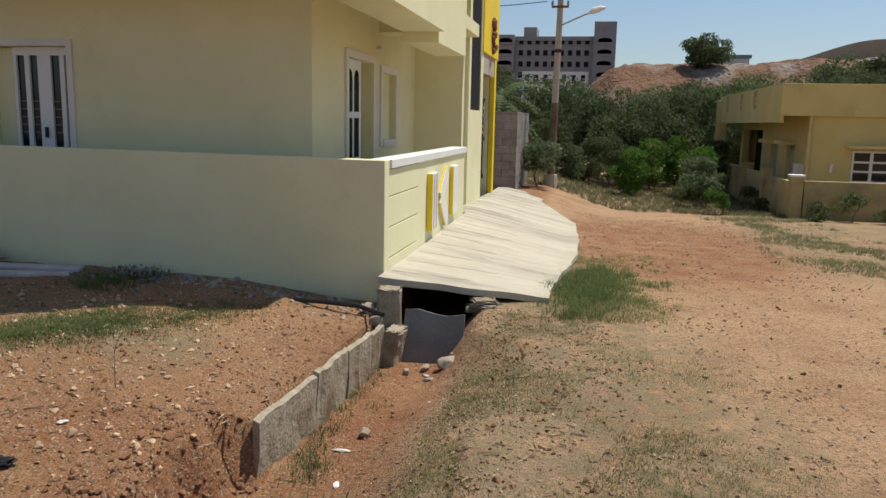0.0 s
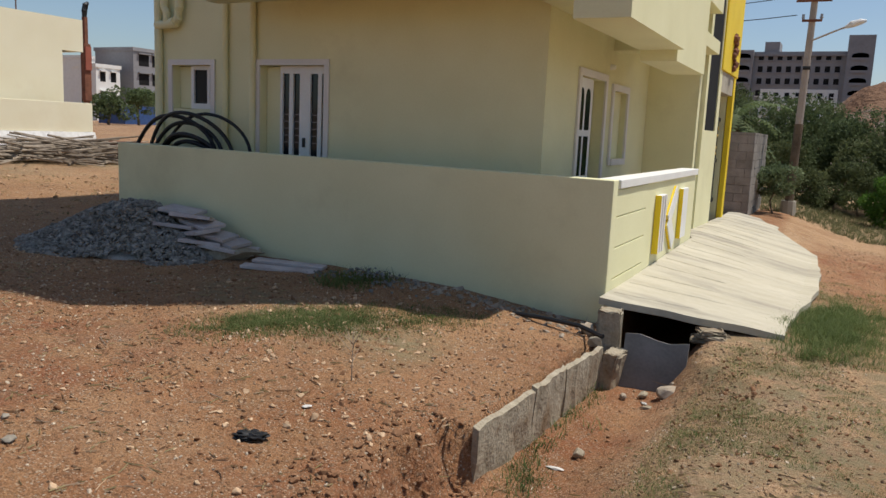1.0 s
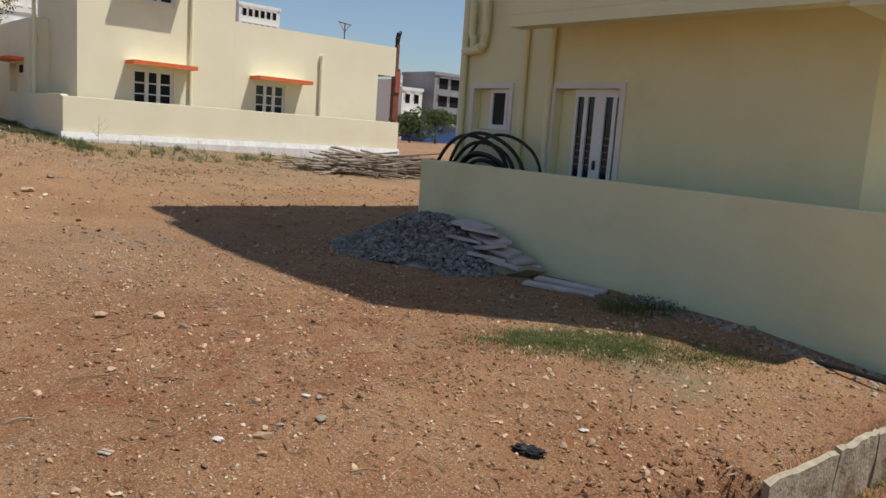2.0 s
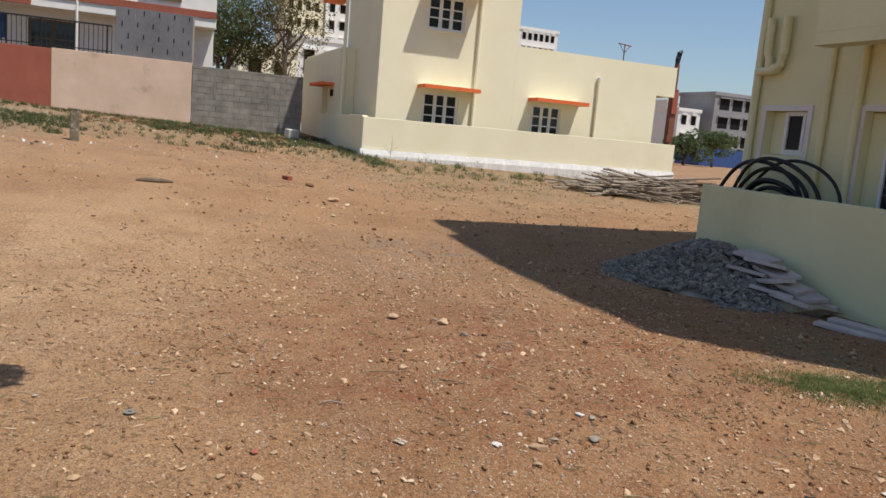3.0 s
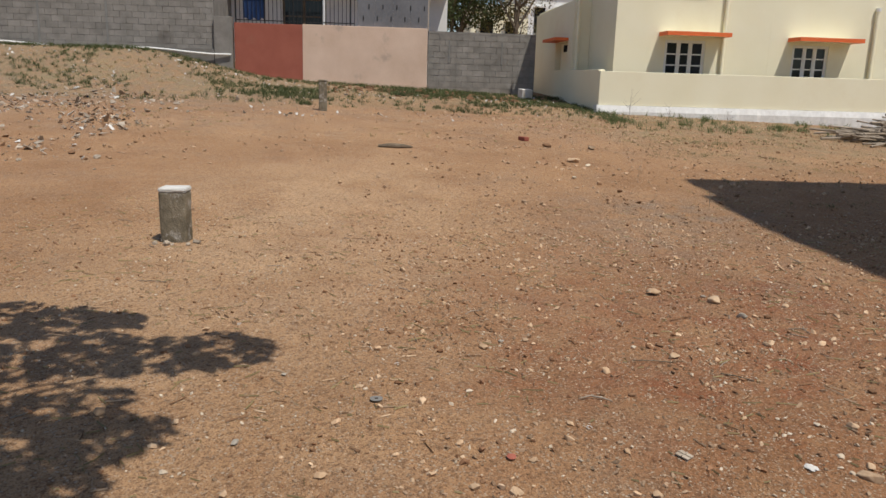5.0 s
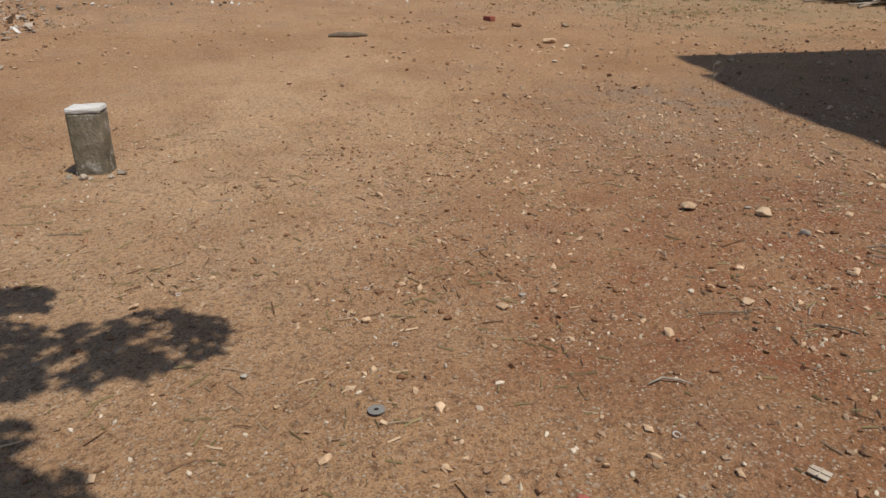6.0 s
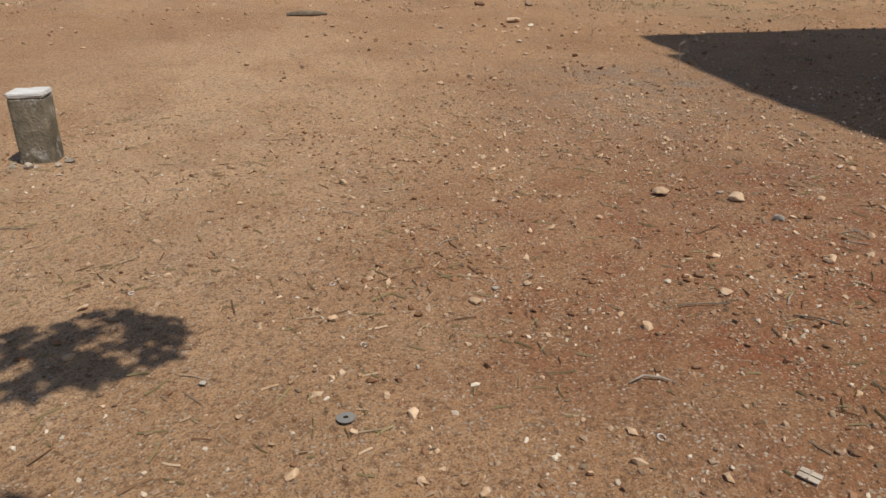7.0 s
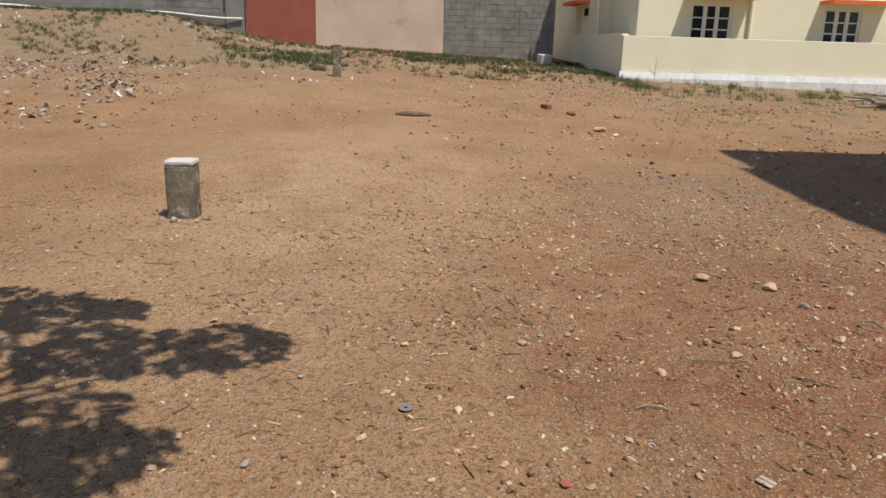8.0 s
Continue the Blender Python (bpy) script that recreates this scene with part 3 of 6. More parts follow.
def compound_wall():
    w = thing("compound_wall", "pale yellow plastered garden wall with a white coping", "wall")
    prof = bmesh.new()
    # long side, its top falling slightly towards the street
    vs = []
    for x, zt in ((-9.15, 1.25), (-2.43, 1.205)):
        for y in (7.49, 7.67):
            for z in (-0.7, zt):
                vs.append(prof.verts.new((x, y, z)))
    for f in ((0, 1, 3, 2), (4, 6, 7, 5), (0, 4, 5, 1), (2, 3, 7, 6), (1, 5, 7, 3), (0, 2, 6, 4)):
        prof.faces.new([vs[i] for i in f])
    bmesh.ops.recalc_face_normals(prof, faces=prof.faces)
    bmesh.ops.bevel(prof, geom=[e for e in prof.edges], offset=0.006, segments=1, affect="EDGES")
    part("long_side", prof, CREAM, w)
    part("end_return", box(-9.15, -8.98, 7.672, 8.395, -0.3, 1.24), CREAM, w)
    # street side in courses with recessed joints, then a plain panel
    z0 = -0.5
    for zt in (0.235, 0.545, 0.85, 1.118):
        part("course", box(-2.62, -2.432, 7.672, 8.93, z0, zt - 0.012, 0.004), CREAM, w)
        z0 = zt
    part("joint_backing", box(-2.6, -2.452, 7.68, 8.928, -0.4, 1.117), CREAM, w)
    part("plain_panel", box(-2.62, -2.436, 8.932, 12.065, -0.4, 1.118), CREAM, w)
    part("coping", box(-2.64, -2.405, 7.672, 12.06, 1.12, 1.205, 0.006), WHITE, w, "white painted coping")
    # raised ornaments
    def raised(y0, y1, z0, z1, mat, name, d=0.06):
        return part(name, box(-2.434, -2.434 + d, y0, y1, z0, z1, 0.003), mat, w)
    raised(9.40, 9.412, 0.27, 0.96, YELLOW, "ornament_side", 0.072)
    raised(9.414, 9.79, 0.27, 0.96, WHITE, "ornament_block", 0.055)
    for k in range(3):
        raised(9.416 + 0.13 * k, 9.486 + 0.13 * k, 0.275, 0.955, LILAC, "ornament_rib", 0.07)
        raised(9.49 + 0.13 * k, 9.505 + 0.13 * k, 0.28, 0.95, PINK, "ornament_groove", 0.058)

    def chevron(x0, x1, half):
        bm = bmesh.new()
        for (ya, za, yb, zb) in ((10.55, 0.95, 10.13, 0.6), (10.13, 0.62, 10.5, 0.28)):
            d = Vector((0, yb - ya, zb - za)).normalized()
            s = Vector((0, -d.z, d.y)) * half
            a, b = Vector((0, ya, za)), Vector((0, yb, zb))
            pts = [a + s, a - s, b - s, b + s]
            lo = [bm.verts.new((x0, p.y, p.z)) for p in pts]
            hi = [bm.verts.new((x1, p.y, p.z)) for p in pts]
            bm.faces.new(hi)
            for i in range(4):
                bm.faces.new((lo[i], lo[(i + 1) % 4], hi[(i + 1) % 4], hi[i]))
            x1 += 0.003
        bmesh.ops.recalc_face_normals(bm, faces=bm.faces)
        return bm
    vee = part("ornament_vee", chevron(-2.434, -2.41, 0.1), YELLOW, w, "raised chevron with yellow sides")
    part("vee_face", chevron(-2.406, -2.396, 0.098), WHITE, vee, "white face")
    raised(10.86, 10.872, 0.3, 0.97, YELLOW, "ornament_side", 0.055)
    raised(10.874, 11.27, 0.3, 0.97, WHITE, "ornament_bar", 0.05)


compound_wall()


# ---- block walls laid block by block ----
def block_wall(parent, axis, at, u0, u1, z0, z1, length=0.4, height=0.2, thick=0.15, out=1, limit=300):
    """Blocks in running bond, each an object of its own on a few shared meshes, before a mortar core."""
    lo, hi = sorted((at - out * 0.012, at - out * thick))
    core = box(lo, hi, u0, u1, z0, z1) if axis == "x" else box(u0, u1, lo, hi, z0, z1)
    part("mortar_core", core, MORTAR, parent)
    shared = {}
    count, row, z = 0, 0, z0
    rnd = random.Random(int(abs(u0 * 100)))
    while z < z1 - 0.03:
        h = min(height, z1 - z)
        u = u0 - (length / 2 if row % 2 else 0)
        while u < u1 - 0.01:
            a, b = max(u, u0), min(u + length, u1)
            if b - a > 0.04 and count < limit:
                key = (round(b - a, 3), round(h, 3))
                if key not in shared:
                    g = 0.005
                    l2, h2 = (b - a) / 2 - g, h / 2 - g
                    bm = box(-0.03, 0.012, -l2, l2, -h2, h2) if axis == "x" else box(-l2, l2, -0.03, 0.012, -h2, h2)
                    me = bpy.data.meshes.new("block")
                    bm.to_mesh(me)
                    bm.free()
                    me.materials.append(BLOCK)
                    shared[key] = me
                ob = new("block", shared[key])
                ob.parent = parent
                jit = rnd.uniform(-0.004, 0.006)
                c, zc = (a + b) / 2, z + h / 2
                ob.location = (at + out * jit, c, zc) if axis == "x" else (c, at + out * jit, zc)
                if out < 0:
                    ob.rotation_euler = (0, 0, math.pi)
                count += 1
            u += length
        z += height
        row += 1


# ---- the cream house across the lot ----
def lot_house():
    h = thing("house", "cream plastered house with orange sunshades and a low compound wall", "house", (0, 0, 0))
    X = -25.0
    k = 1.043
    Y = lambda y: 0.07 + (y - 0.07) * k
    Z = lambda z: 1.617 + (z - 1.617) * k
    wins = [(Y(8.66), Y(9.9), Z(1.95) - 0.15, Z(2.93)), (Y(12.62), Y(13.76), Z(1.95) - 0.15, Z(2.9)), (Y(8.61), Y(9.89), Z(4.88), Z(5.93))]
    ya, yb, yc = Y(7.13), Y(11.87), Y(18.42)
    part("tower_wall", wall_with_holes(ya, yb, 0.2, 8.2, -0.25, [wins[0], wins[2]], "x", X), IVORY, h)
    part("tower_side", box(-29.0, X - 0.252, ya, ya + 0.25, 0.2, 8.2), IVORY, h)
    part("tower_back", box(-29.2, -29.0, ya, yb, 4.0, 8.2), IVORY, h)
    part("tower_far_side", box(-29.0, X - 0.252, yb - 0.25, yb, 4.8, 8.2), IVORY, h)
    part("tower_roof", box(-29.4, X + 0.25, ya - 0.25, yb + 0.1, 8.202, 8.4), IVORY, h)
    op = (Y(17.63), yc + 0.1, 1.5, Z(3.68))
    part("low_wall", wall_with_holes(yb + 0.002, yc, 0.2, Z(4.74), -0.25, [wins[1], (op[0], yc, op[2], op[3])], "x", X), IVORY, h)
    part("end_wall", box(-34.0, X - 1.6, yc - 0.25, yc, 0.2, Z(4.74)), IVORY, h)
    part("porch_lintel", box(X - 1.6, X - 0.252, yc - 0.25, yc, Z(3.68), Z(4.74)), IVORY, h)
    part("roof", box(-33.9, X - 0.26, yb - 0.1, yc - 0.26, 4.3, 4.45), CONCRETE, h)
    part("porch_back", box(X - 1.75, X - 1.6, Y(17.3), yc - 0.25, 0.2, 4.3), IVORY, h)
    # black board stands in for the unlit rooms behind the windows
    part("painted_inner_dark", box(-28.5, -28.3, ya + 0.3, yc - 0.3, 0.6, 4.2), VOID, h)
    for (u0, u1, z0, z1) in wins:
        w = bar_window(h, "x", X, u0, u1, z0, z1, 3, 3, 1, WHITE, 0.1, 0.085, muntin=0.02)
        part("sill", box(X, X + 0.06, u0 - 0.05, u1 + 0.05, z0 - 0.05, z0 - 0.002), IVORY, w)
    for (u0, u1, zt) in ((Y(8.47), Y(10.35), Z(3.1)), (Y(12.46), Y(14.41), Z(3.06)), (Y(8.45), Y(10.3), Z(6.15))):
        s = part("sunshade", box(X, X + 0.7, u0, u1, zt - 0.065, zt + 0.03), IVORY, h, "cream concrete sunshade with an orange edge")
        part("orange_edge", join_boxes((X + 0.702, X + 0.725, u0 - 0.02, u1 + 0.02, zt - 0.08, zt + 0.04), (X, X + 0.7, u0 - 0.02, u0 - 0.002, zt - 0.08, zt + 0.04), (X, X + 0.7, u1 + 0.002, u1 + 0.02, zt - 0.08, zt + 0.04)), ORANGE, s)
    for y, zb, zt in ((Y(10.42), 1.0, 8.1), (Y(15.12), 1.0, Z(3.95))):
        part("down_pipe", rod((X + 0.07, y, zb), (X + 0.07, y, zt), 0.06, n=10), IVORY, h)
    part("pipe_cap", rod((X + 0.07, Y(15.12), Z(3.95)), (X + 0.07, Y(15.12), Z(3.95) + 0.1), 0.075, n=10), WHITE, h)
    # rear block that steps out beside the boundary
    part("rear_block", wall_with_holes(-34.2, -27.9, 0.6, 4.3, 0.25, [(-30.4, -28.6, 2.05, 3.0)], "y", 6.85), IVORY, h)
    part("rear_return", box(-28.15, -27.9, 7.102, ya - 0.003, 0.6, 4.3), IVORY, h)
    part("rear_roof", box(-34.2, -27.95, 6.95, ya + 0.3, 4.302, 4.4), IVORY, h)
    part("rear_niche", box(-30.4, -28.6, 7.05, 7.09, 2.05, 3.0), IVORY, h)
    part("sunshade", box(-30.5, -28.5, 6.35, 6.848, 3.05, 3.15), ORANGE, h)
    part("vent", box(-29.9, -28.9, 7.03, 7.045, 2.7, 2.95), VOID, h)
    part("down_pipe", rod((-27.7, 6.95, 1.0), (-27.7, 6.95, 8.0), 0.06, n=10), IVORY, h)
    part("sunshade", box(-30.5, -29.41, 6.7, ya, 6.2, 6.3), ORANGE, h)
    # low wall with a whitewashed plinth
    part("yard_wall", join_boxes((-24.2, -24.0, 6.76, 18.75, 0.98, 1.97), (-27.88, -24.202, 6.76, 6.95, 0.6, 2.02), bevel=0.01), IVORY, h)
    pl = bmesh.new()
    n = 90
    cols = []
    for i in range(n + 1):
        y = 6.7 + (18.8 - 6.7) * i / n
        q = 0.04 * float(vnoise(np.array(i * 0.6), np.array(3.0)))
        cols.append([pl.verts.new((x, y, z)) for x, z in ((-24.25, 0.0), (-24.25, 0.978), (-23.97 + q, 0.975), (-23.92 + 1.6 * q, 0.8), (-23.9 + q, 0.0))])
    for a, b in zip(cols, cols[1:]):
        for k in range(5):
            pl.faces.new((a[k], a[(k + 1) % 5], b[(k + 1) % 5], b[k]))
    pl.faces.new(cols[0])
    pl.faces.new(cols[-1][::-1])
    bmesh.ops.recalc_face_normals(pl, faces=pl.faces)
    part("plinth", pl, LIME, h, "rough whitewashed stone plinth")


lot_house()


# ---- sloping concrete apron over the drain ----
def ramp_z(x, y):
    hi = 0.12 + 0.05 * ramp01(8, 12, np.asarray(y, float)) - 0.08 * ramp01(13, 17.5, np.asarray(y, float))
    lo = -0.09 - 0.014 * (y - 7.7)
    k = np.clip((x + 2.43) / 1.6, 0, 1)
    return hi * (1 - k) + lo * k


def concrete_apron():
    nx, ny = 22, 150
    top, rim = [], []
    ys = np.linspace(7.28, 18.2, ny)
    for y in ys:
        right = -0.86 + 0.2 * ramp01(7.5, 11, y) - 0.1 * ramp01(11.5, 14.5, y) - 1.25 * min(1.0, max(0.0, (y - 14.3) / 3.9)) + 0.04 * float(vnoise(np.array(y * 3), np.array(0.0)))
        for i in range(nx):
            left = -2.43 - 0.22 * float(ramp01(12.2, 12.6, y))
            x = left + (right - left) * i / (nx - 1)
            z = float(ramp_z(x, y))
            z += 0.006 * float(vnoise(np.array(x * 8), np.array(y * 8)))
            top.append((x, y + 0.45 * (x + 2.43) / 1.6 * max(0.0, 1 - (y - 7.28) / 3) + 0.02 * math.sin(x * 9) * (y < 7.3), z))
    n = nx * ny
    verts = top + [(x, y, z - 0.065) for x, y, z in top]
    faces = []
    for j in range(ny - 1):
        for i in range(nx - 1):
            a = j * nx + i
            faces.append((a, a + 1, a + nx + 1, a + nx))
            faces.append((n + a, n + a + nx, n + a + nx + 1, n + a + 1))
    for j in range(ny - 1):
        for i in (0, nx - 1):
            a = j * nx + i
            faces.append((a, a + nx, n + a + nx, n + a))
    for i in range(nx - 1):
        for j in (0, ny - 1):
            a = j * nx + i
            faces.append((a, a + 1, n + a + 1, n + a))
    apron = surface("streaked_concrete", (0.40, 0.36, 0.275), (0.54, 0.495, 0.39), 2.2, 0.9, 0.4, 30, stain=(0.3, 0.27, 0.215), stain_scale=1.1, stain_at=0.5, stretch=(0.35, 1.6, 1))
    t = thing("concrete_apron", "sloping ribbed concrete apron bridging the roadside drain", "ramp")
    mesh_of("slab", verts, faces, apron, t)
    # broad raised ribs from the wall to the middle of the slope
    r = random.Random(31)
    for k in range(17):
        yc, wd, x1 = 7.75 + 0.6 * k + r.uniform(-0.05, 0.05), r.uniform(0.13, 0.2), -1.55 + r.uniform(-0.12, 0.12)
        x0 = -2.38 if yc < 12.2 else -2.6
        vs, fs = [], []
        for i in range(9):
            x = x0 + (x1 - x0) * i / 8
            end = 0.3 if i == 8 else 1.0
            for dy, dz in ((-wd, -0.02), (-wd + 0.05, 0.013), (wd - 0.05, 0.015), (wd, -0.02)):
                y = yc + dy + r.uniform(-0.012, 0.012)
                vs.append((x, y + 0.45 * (x + 2.43) / 1.6 * max(0.0, 1 - (y - 7.28) / 3), float(ramp_z(x, y)) + dz * (end if dz > 0 else 1) + r.uniform(-0.003, 0.003)))
        for i in range(8):
            for j in range(3):
                c = i * 4 + j
                fs.append((c, c + 1, c + 5, c + 4))
        fs += [(0, 3, 2, 1), (32, 33, 34, 35)]
        mesh_of("rib", vs, fs, apron, t)


concrete_apron()


def rough_slab(w, h, t, seed, jag=0.03):
    """An upright split-stone slab with an uneven top, w along y, h up."""
    r = random.Random(seed)
    bm = bmesh.new()
    n = 9
    tops = [h + r.uniform(-jag, jag) for _ in range(n)]
    cols = []
    for i in range(n):
        y = w * i / (n - 1)
        cols.append([bm.verts.new((x + r.uniform(-0.008, 0.008), y + r.uniform(-0.006, 0.006), z)) for x, z in ((-t / 2, 0), (-t / 2, tops[i] * 0.5), (-t / 2, tops[i]), (t / 2, tops[i] - 0.015), (t / 2, tops[i] * 0.5), (t / 2, 0))])
    for a, b in zip(cols, cols[1:]):
        for k in range(6):
            bm.faces.new((a[k], a[(k + 1) % 6], b[(k + 1) % 6], b[k]))
    bm.faces.new(cols[0][::-1])
    bm.faces.new(cols[-1])
    bmesh.ops.recalc_face_normals(bm, faces=bm.faces)
    return bm


def rough_block(w, d, h, seed):
    """A broken block with chipped faces."""
    r = random.Random(seed)
    bm = box(-w / 2, w / 2, -d / 2, d / 2, 0, h, 0.02)
    bmesh.ops.subdivide_edges(bm, edges=bm.edges[:], cuts=2, use_grid_fill=True)
    for v in bm.verts:
        v.co += Vector((r.uniform(-1, 1), r.uniform(-1, 1), r.uniform(-1, 1))) * 0.014
    return bm


def drain_things():
    # upright granite slabs that hold the bank of the lot
    for y, w, h, x, turn, seed in ((4.46, 0.87, 0.44, -2.385, -3, 1), (5.325, 0.63, 0.45, -2.34, -2, 2), (5.95, 0.52, 0.44, -2.31, -4, 3), (6.46, 0.34, 0.42, -2.285, -3, 4)):
        ob = part("retaining_slab", rough_slab(w, h, 0.036, seed, 0.01), SLAB)
        ob.matrix_basis = pose(x, y, -0.62, 0, 3, turn)
        tagged(ob, "rough grey granite slab set upright along the drain", "stone slab", "slabs along the drain")
    ob = part("stone_block", rough_block(0.2, 0.2, 0.62, 3), SLAB)
    ob.matrix_basis = pose(-2.27, 7.12, -0.56, 0, 0, 8)
    tagged(ob, "rough concrete block under the apron's corner", "stone block")
    ob = part("stone_block", rough_block(0.14, 0.26, 0.36, 4), SLAB)
    ob.matrix_basis = pose(-2.2, 6.92, -0.62, 0, 8, -6)
    tagged(ob, "tilted broken concrete block beside the drain", "stone block")
    bm = bmesh.new()
    pts = [(-0.27, 0.0), (0.25, 0.0), (0.28, 0.16), (0.29, 0.47), (0.13, 0.445), (0.02, 0.46), (-0.14, 0.5), (-0.26, 0.49)]
    lo = [bm.verts.new((x, 0, z)) for x, z in pts]
    hi = [bm.verts.new((x, 0.05, z)) for x, z in pts]
    bm.faces.new(lo)
    bm.faces.new(hi[::-1])
    for i in range(len(pts)):
        bm.faces.new((lo[i], lo[(i + 1) % 8], hi[(i + 1) % 8], hi[i]))
    bmesh.ops.recalc_face_normals(bm, faces=bm.faces)
    ob = part("stone_plate", bm, SLATE)
    ob.matrix_basis = pose(-1.84, 6.98, -0.6, -12, 0, 4)
    tagged(ob, "smooth dark grey stone plate leaning in the drain mouth", "stone plate")
    for k, (x, y, z, w, c) in enumerate(((-1.46, 7.5, -0.19, 0.3, 10), (-1.42, 7.46, -0.15, 0.26, -14), (-1.44, 7.48, -0.11, 0.22, 25))):
        ob = part("flat_stone", rough_block(w, 0.2, 0.035, 60 + k), SLAB)
        ob.matrix_basis = pose(x, y, z, 0, 0, c)
        tagged(ob, "flat brown stone packed under the apron's edge", "stone", "stones under the apron")


drain_things()


# ---- the next house up the street: yellow fin, dark panel and gate ----
def street_house():
    h = thing("house", "white and bright yellow modern house front with a dark panel", "house")
    X = -2.62
    part("front_wall", wall_with_holes(13.425, 15.043, 0.0, 9.5, -0.25, [(13.62, 14.75, 1.788, 5.4)], "x", X), CREAM, h)
    part("dark_panel", box(X - 0.06, X - 0.02, 13.622, 14.748, 1.79, 5.398), VOID, h, "black glazed strip window")
    part("side_wall", box(-9.9, X - 0.26, 16.442, 16.744, 0.0, 9.5), WHITE, h)
    part("gate_lintel", box(X - 0.3, X, 15.045, 16.547, 2.501, 2.863), CONCRETE, h)
    part("porch_back", box(X - 1.6, X - 1.5, 15.045, 16.547, 0.0, 2.501), CREAM, h)
    part("porch_side", box(X - 1.498, X - 0.09, 16.557, 16.722, 0.0, 2.863), CREAM, h)
    part("yellow_panel", box(X - 0.25, X + 0.03, 14.83, 16.963, 2.869, 9.5, 0.01), YELLOW, h, "bright yellow facade panel")
    part("yellow_pier", box(X - 0.08, X + 0.02, 16.557, 16.8, 0.0, 2.863, 0.01), YELLOW, h)
    orn = bmesh.new()
    for k in range(9):
        a = k * 0.9
        bmesh.ops.create_icosphere(orn, subdivisions=1, radius=0.07 + 0.025 * math.sin(k * 2.1), matrix=Matrix.Translation((X + 0.05, 15.976 + 0.11 * math.sin(a * 1.7), 2.98 + 0.075 * k)))
    part("ornament", orn, RUST, h, "dark carved ornament")
    g = part("gate", box(X - 0.2, X - 0.16, 15.098, 16.525, 0.42, 0.5), BLACKM, h, "black metal gate with gold dots")
    for zz in (1.2, 2.0):
        part("gate_rail", box(X - 0.2, X - 0.16, 15.098, 16.525, zz, zz + 0.07), BLACKM, g)
    for k in range(13):
        y = 15.131 + 0.104 * k
        part("gate_bar", rod((X - 0.18, y, 0.45), (X - 0.18, y, 2.05), 0.016, n=6), BLACKM, g)
    part("gate_sheet", box(X - 0.225, X - 0.212, 15.098, 16.525, 0.45, 2.05), BLACKM, g)
    r = random.Random(5)
    for k in range(26):
        y, z = 15.208 + r.random() * 1.1, 1.3 + r.random() * 0.65
        part("gold_stud", rod((X - 0.159, y, z), (X - 0.145, y, z), 0.028, 0.02, n=6), GOLD, g)


street_house()


# ---- street pole ----
def utility_pole():
    x, y = -1.72, 23.0
    z = lz(x, y)
    p = thing("utility_pole", "tall grey-brown street pole with crossarms, wires and a lamp", "pole", (x, y, z))
    part("shaft", rod((0, 0, -0.3), (0.1, 0, 7.4), 0.105, 0.075, n=12), POLE, p)
    part("painted_foot", rod((0, 0, 0.0), (0.035, 0, 2.4), 0.112, 0.108, n=12), BARK, p, "dark brown lower length")
    part("collar", rod((0, 0, -0.2), (0, 0, 0.35), 0.24, 0.19, n=10), CONCRETE, p, "pale concrete collar")
    for zz, l in ((5.52, 0.42), (5.02, 0.24), (6.1, 0.42)):
        arm = part("crossarm", box(0.07 - l, 0.07 + l, -0.14, -0.1, zz, zz + 0.06), RUST, p)
        for k in (-1, 1):
            part("insulator", tube([(0.07 + k * l * 0.9, -0.12, zz + 0.06), (0.07 + k * l * 0.9, -0.12, zz + 0.1), (0.07 + k * l * 0.9, -0.12, zz + 0.14), (0.07 + k * l * 0.9, -0.12, zz + 0.19)], [0.02, 0.045, 0.03, 0.035], 8), DARKCON, arm)
    part("bracket", rod((-0.02, -0.16, 3.85), (0.16, -0.16, 3.85), 0.05, n=8), BLACKM, p)
    part("lamp_arm", tube([(0.1, -0.05, 4.55), (0.4, -0.06, 4.68), (0.75, -0.08, 4.83), (0.95, -0.1, 4.9)], 0.025, 8), POLE, p)
    part("lamp_head", tube([(0.85, -0.1, 4.86), (1.0, -0.1, 4.94), (1.2, -0.1, 5.0), (1.32, -0.1, 5.02)], [0.03, 0.085, 0.075, 0.03], 10), WHITE, p, "white street lamp head")
    for a, b, sag in (((-0.3, -0.1, 5.7), (-9.0, -4.0, 5.6), 0.5), ((0.45, -0.1, 5.7), (15, -6, 7.3), 0.6), ((-0.3, -0.1, 5.2), (-9, -6, 4.9), 0.4), ((0.4, -0.1, 6.28), (24, 4, 7.0), 0.6)):
        pts = [Vector(a).lerp(Vector(b), t / 12) - Vector((0, 0, sag * 4 * (t / 12) * (1 - t / 12))) for t in range(13)]
        part("wire", tube(pts, 0.012, 5), BLACKP, p)


utility_pole()


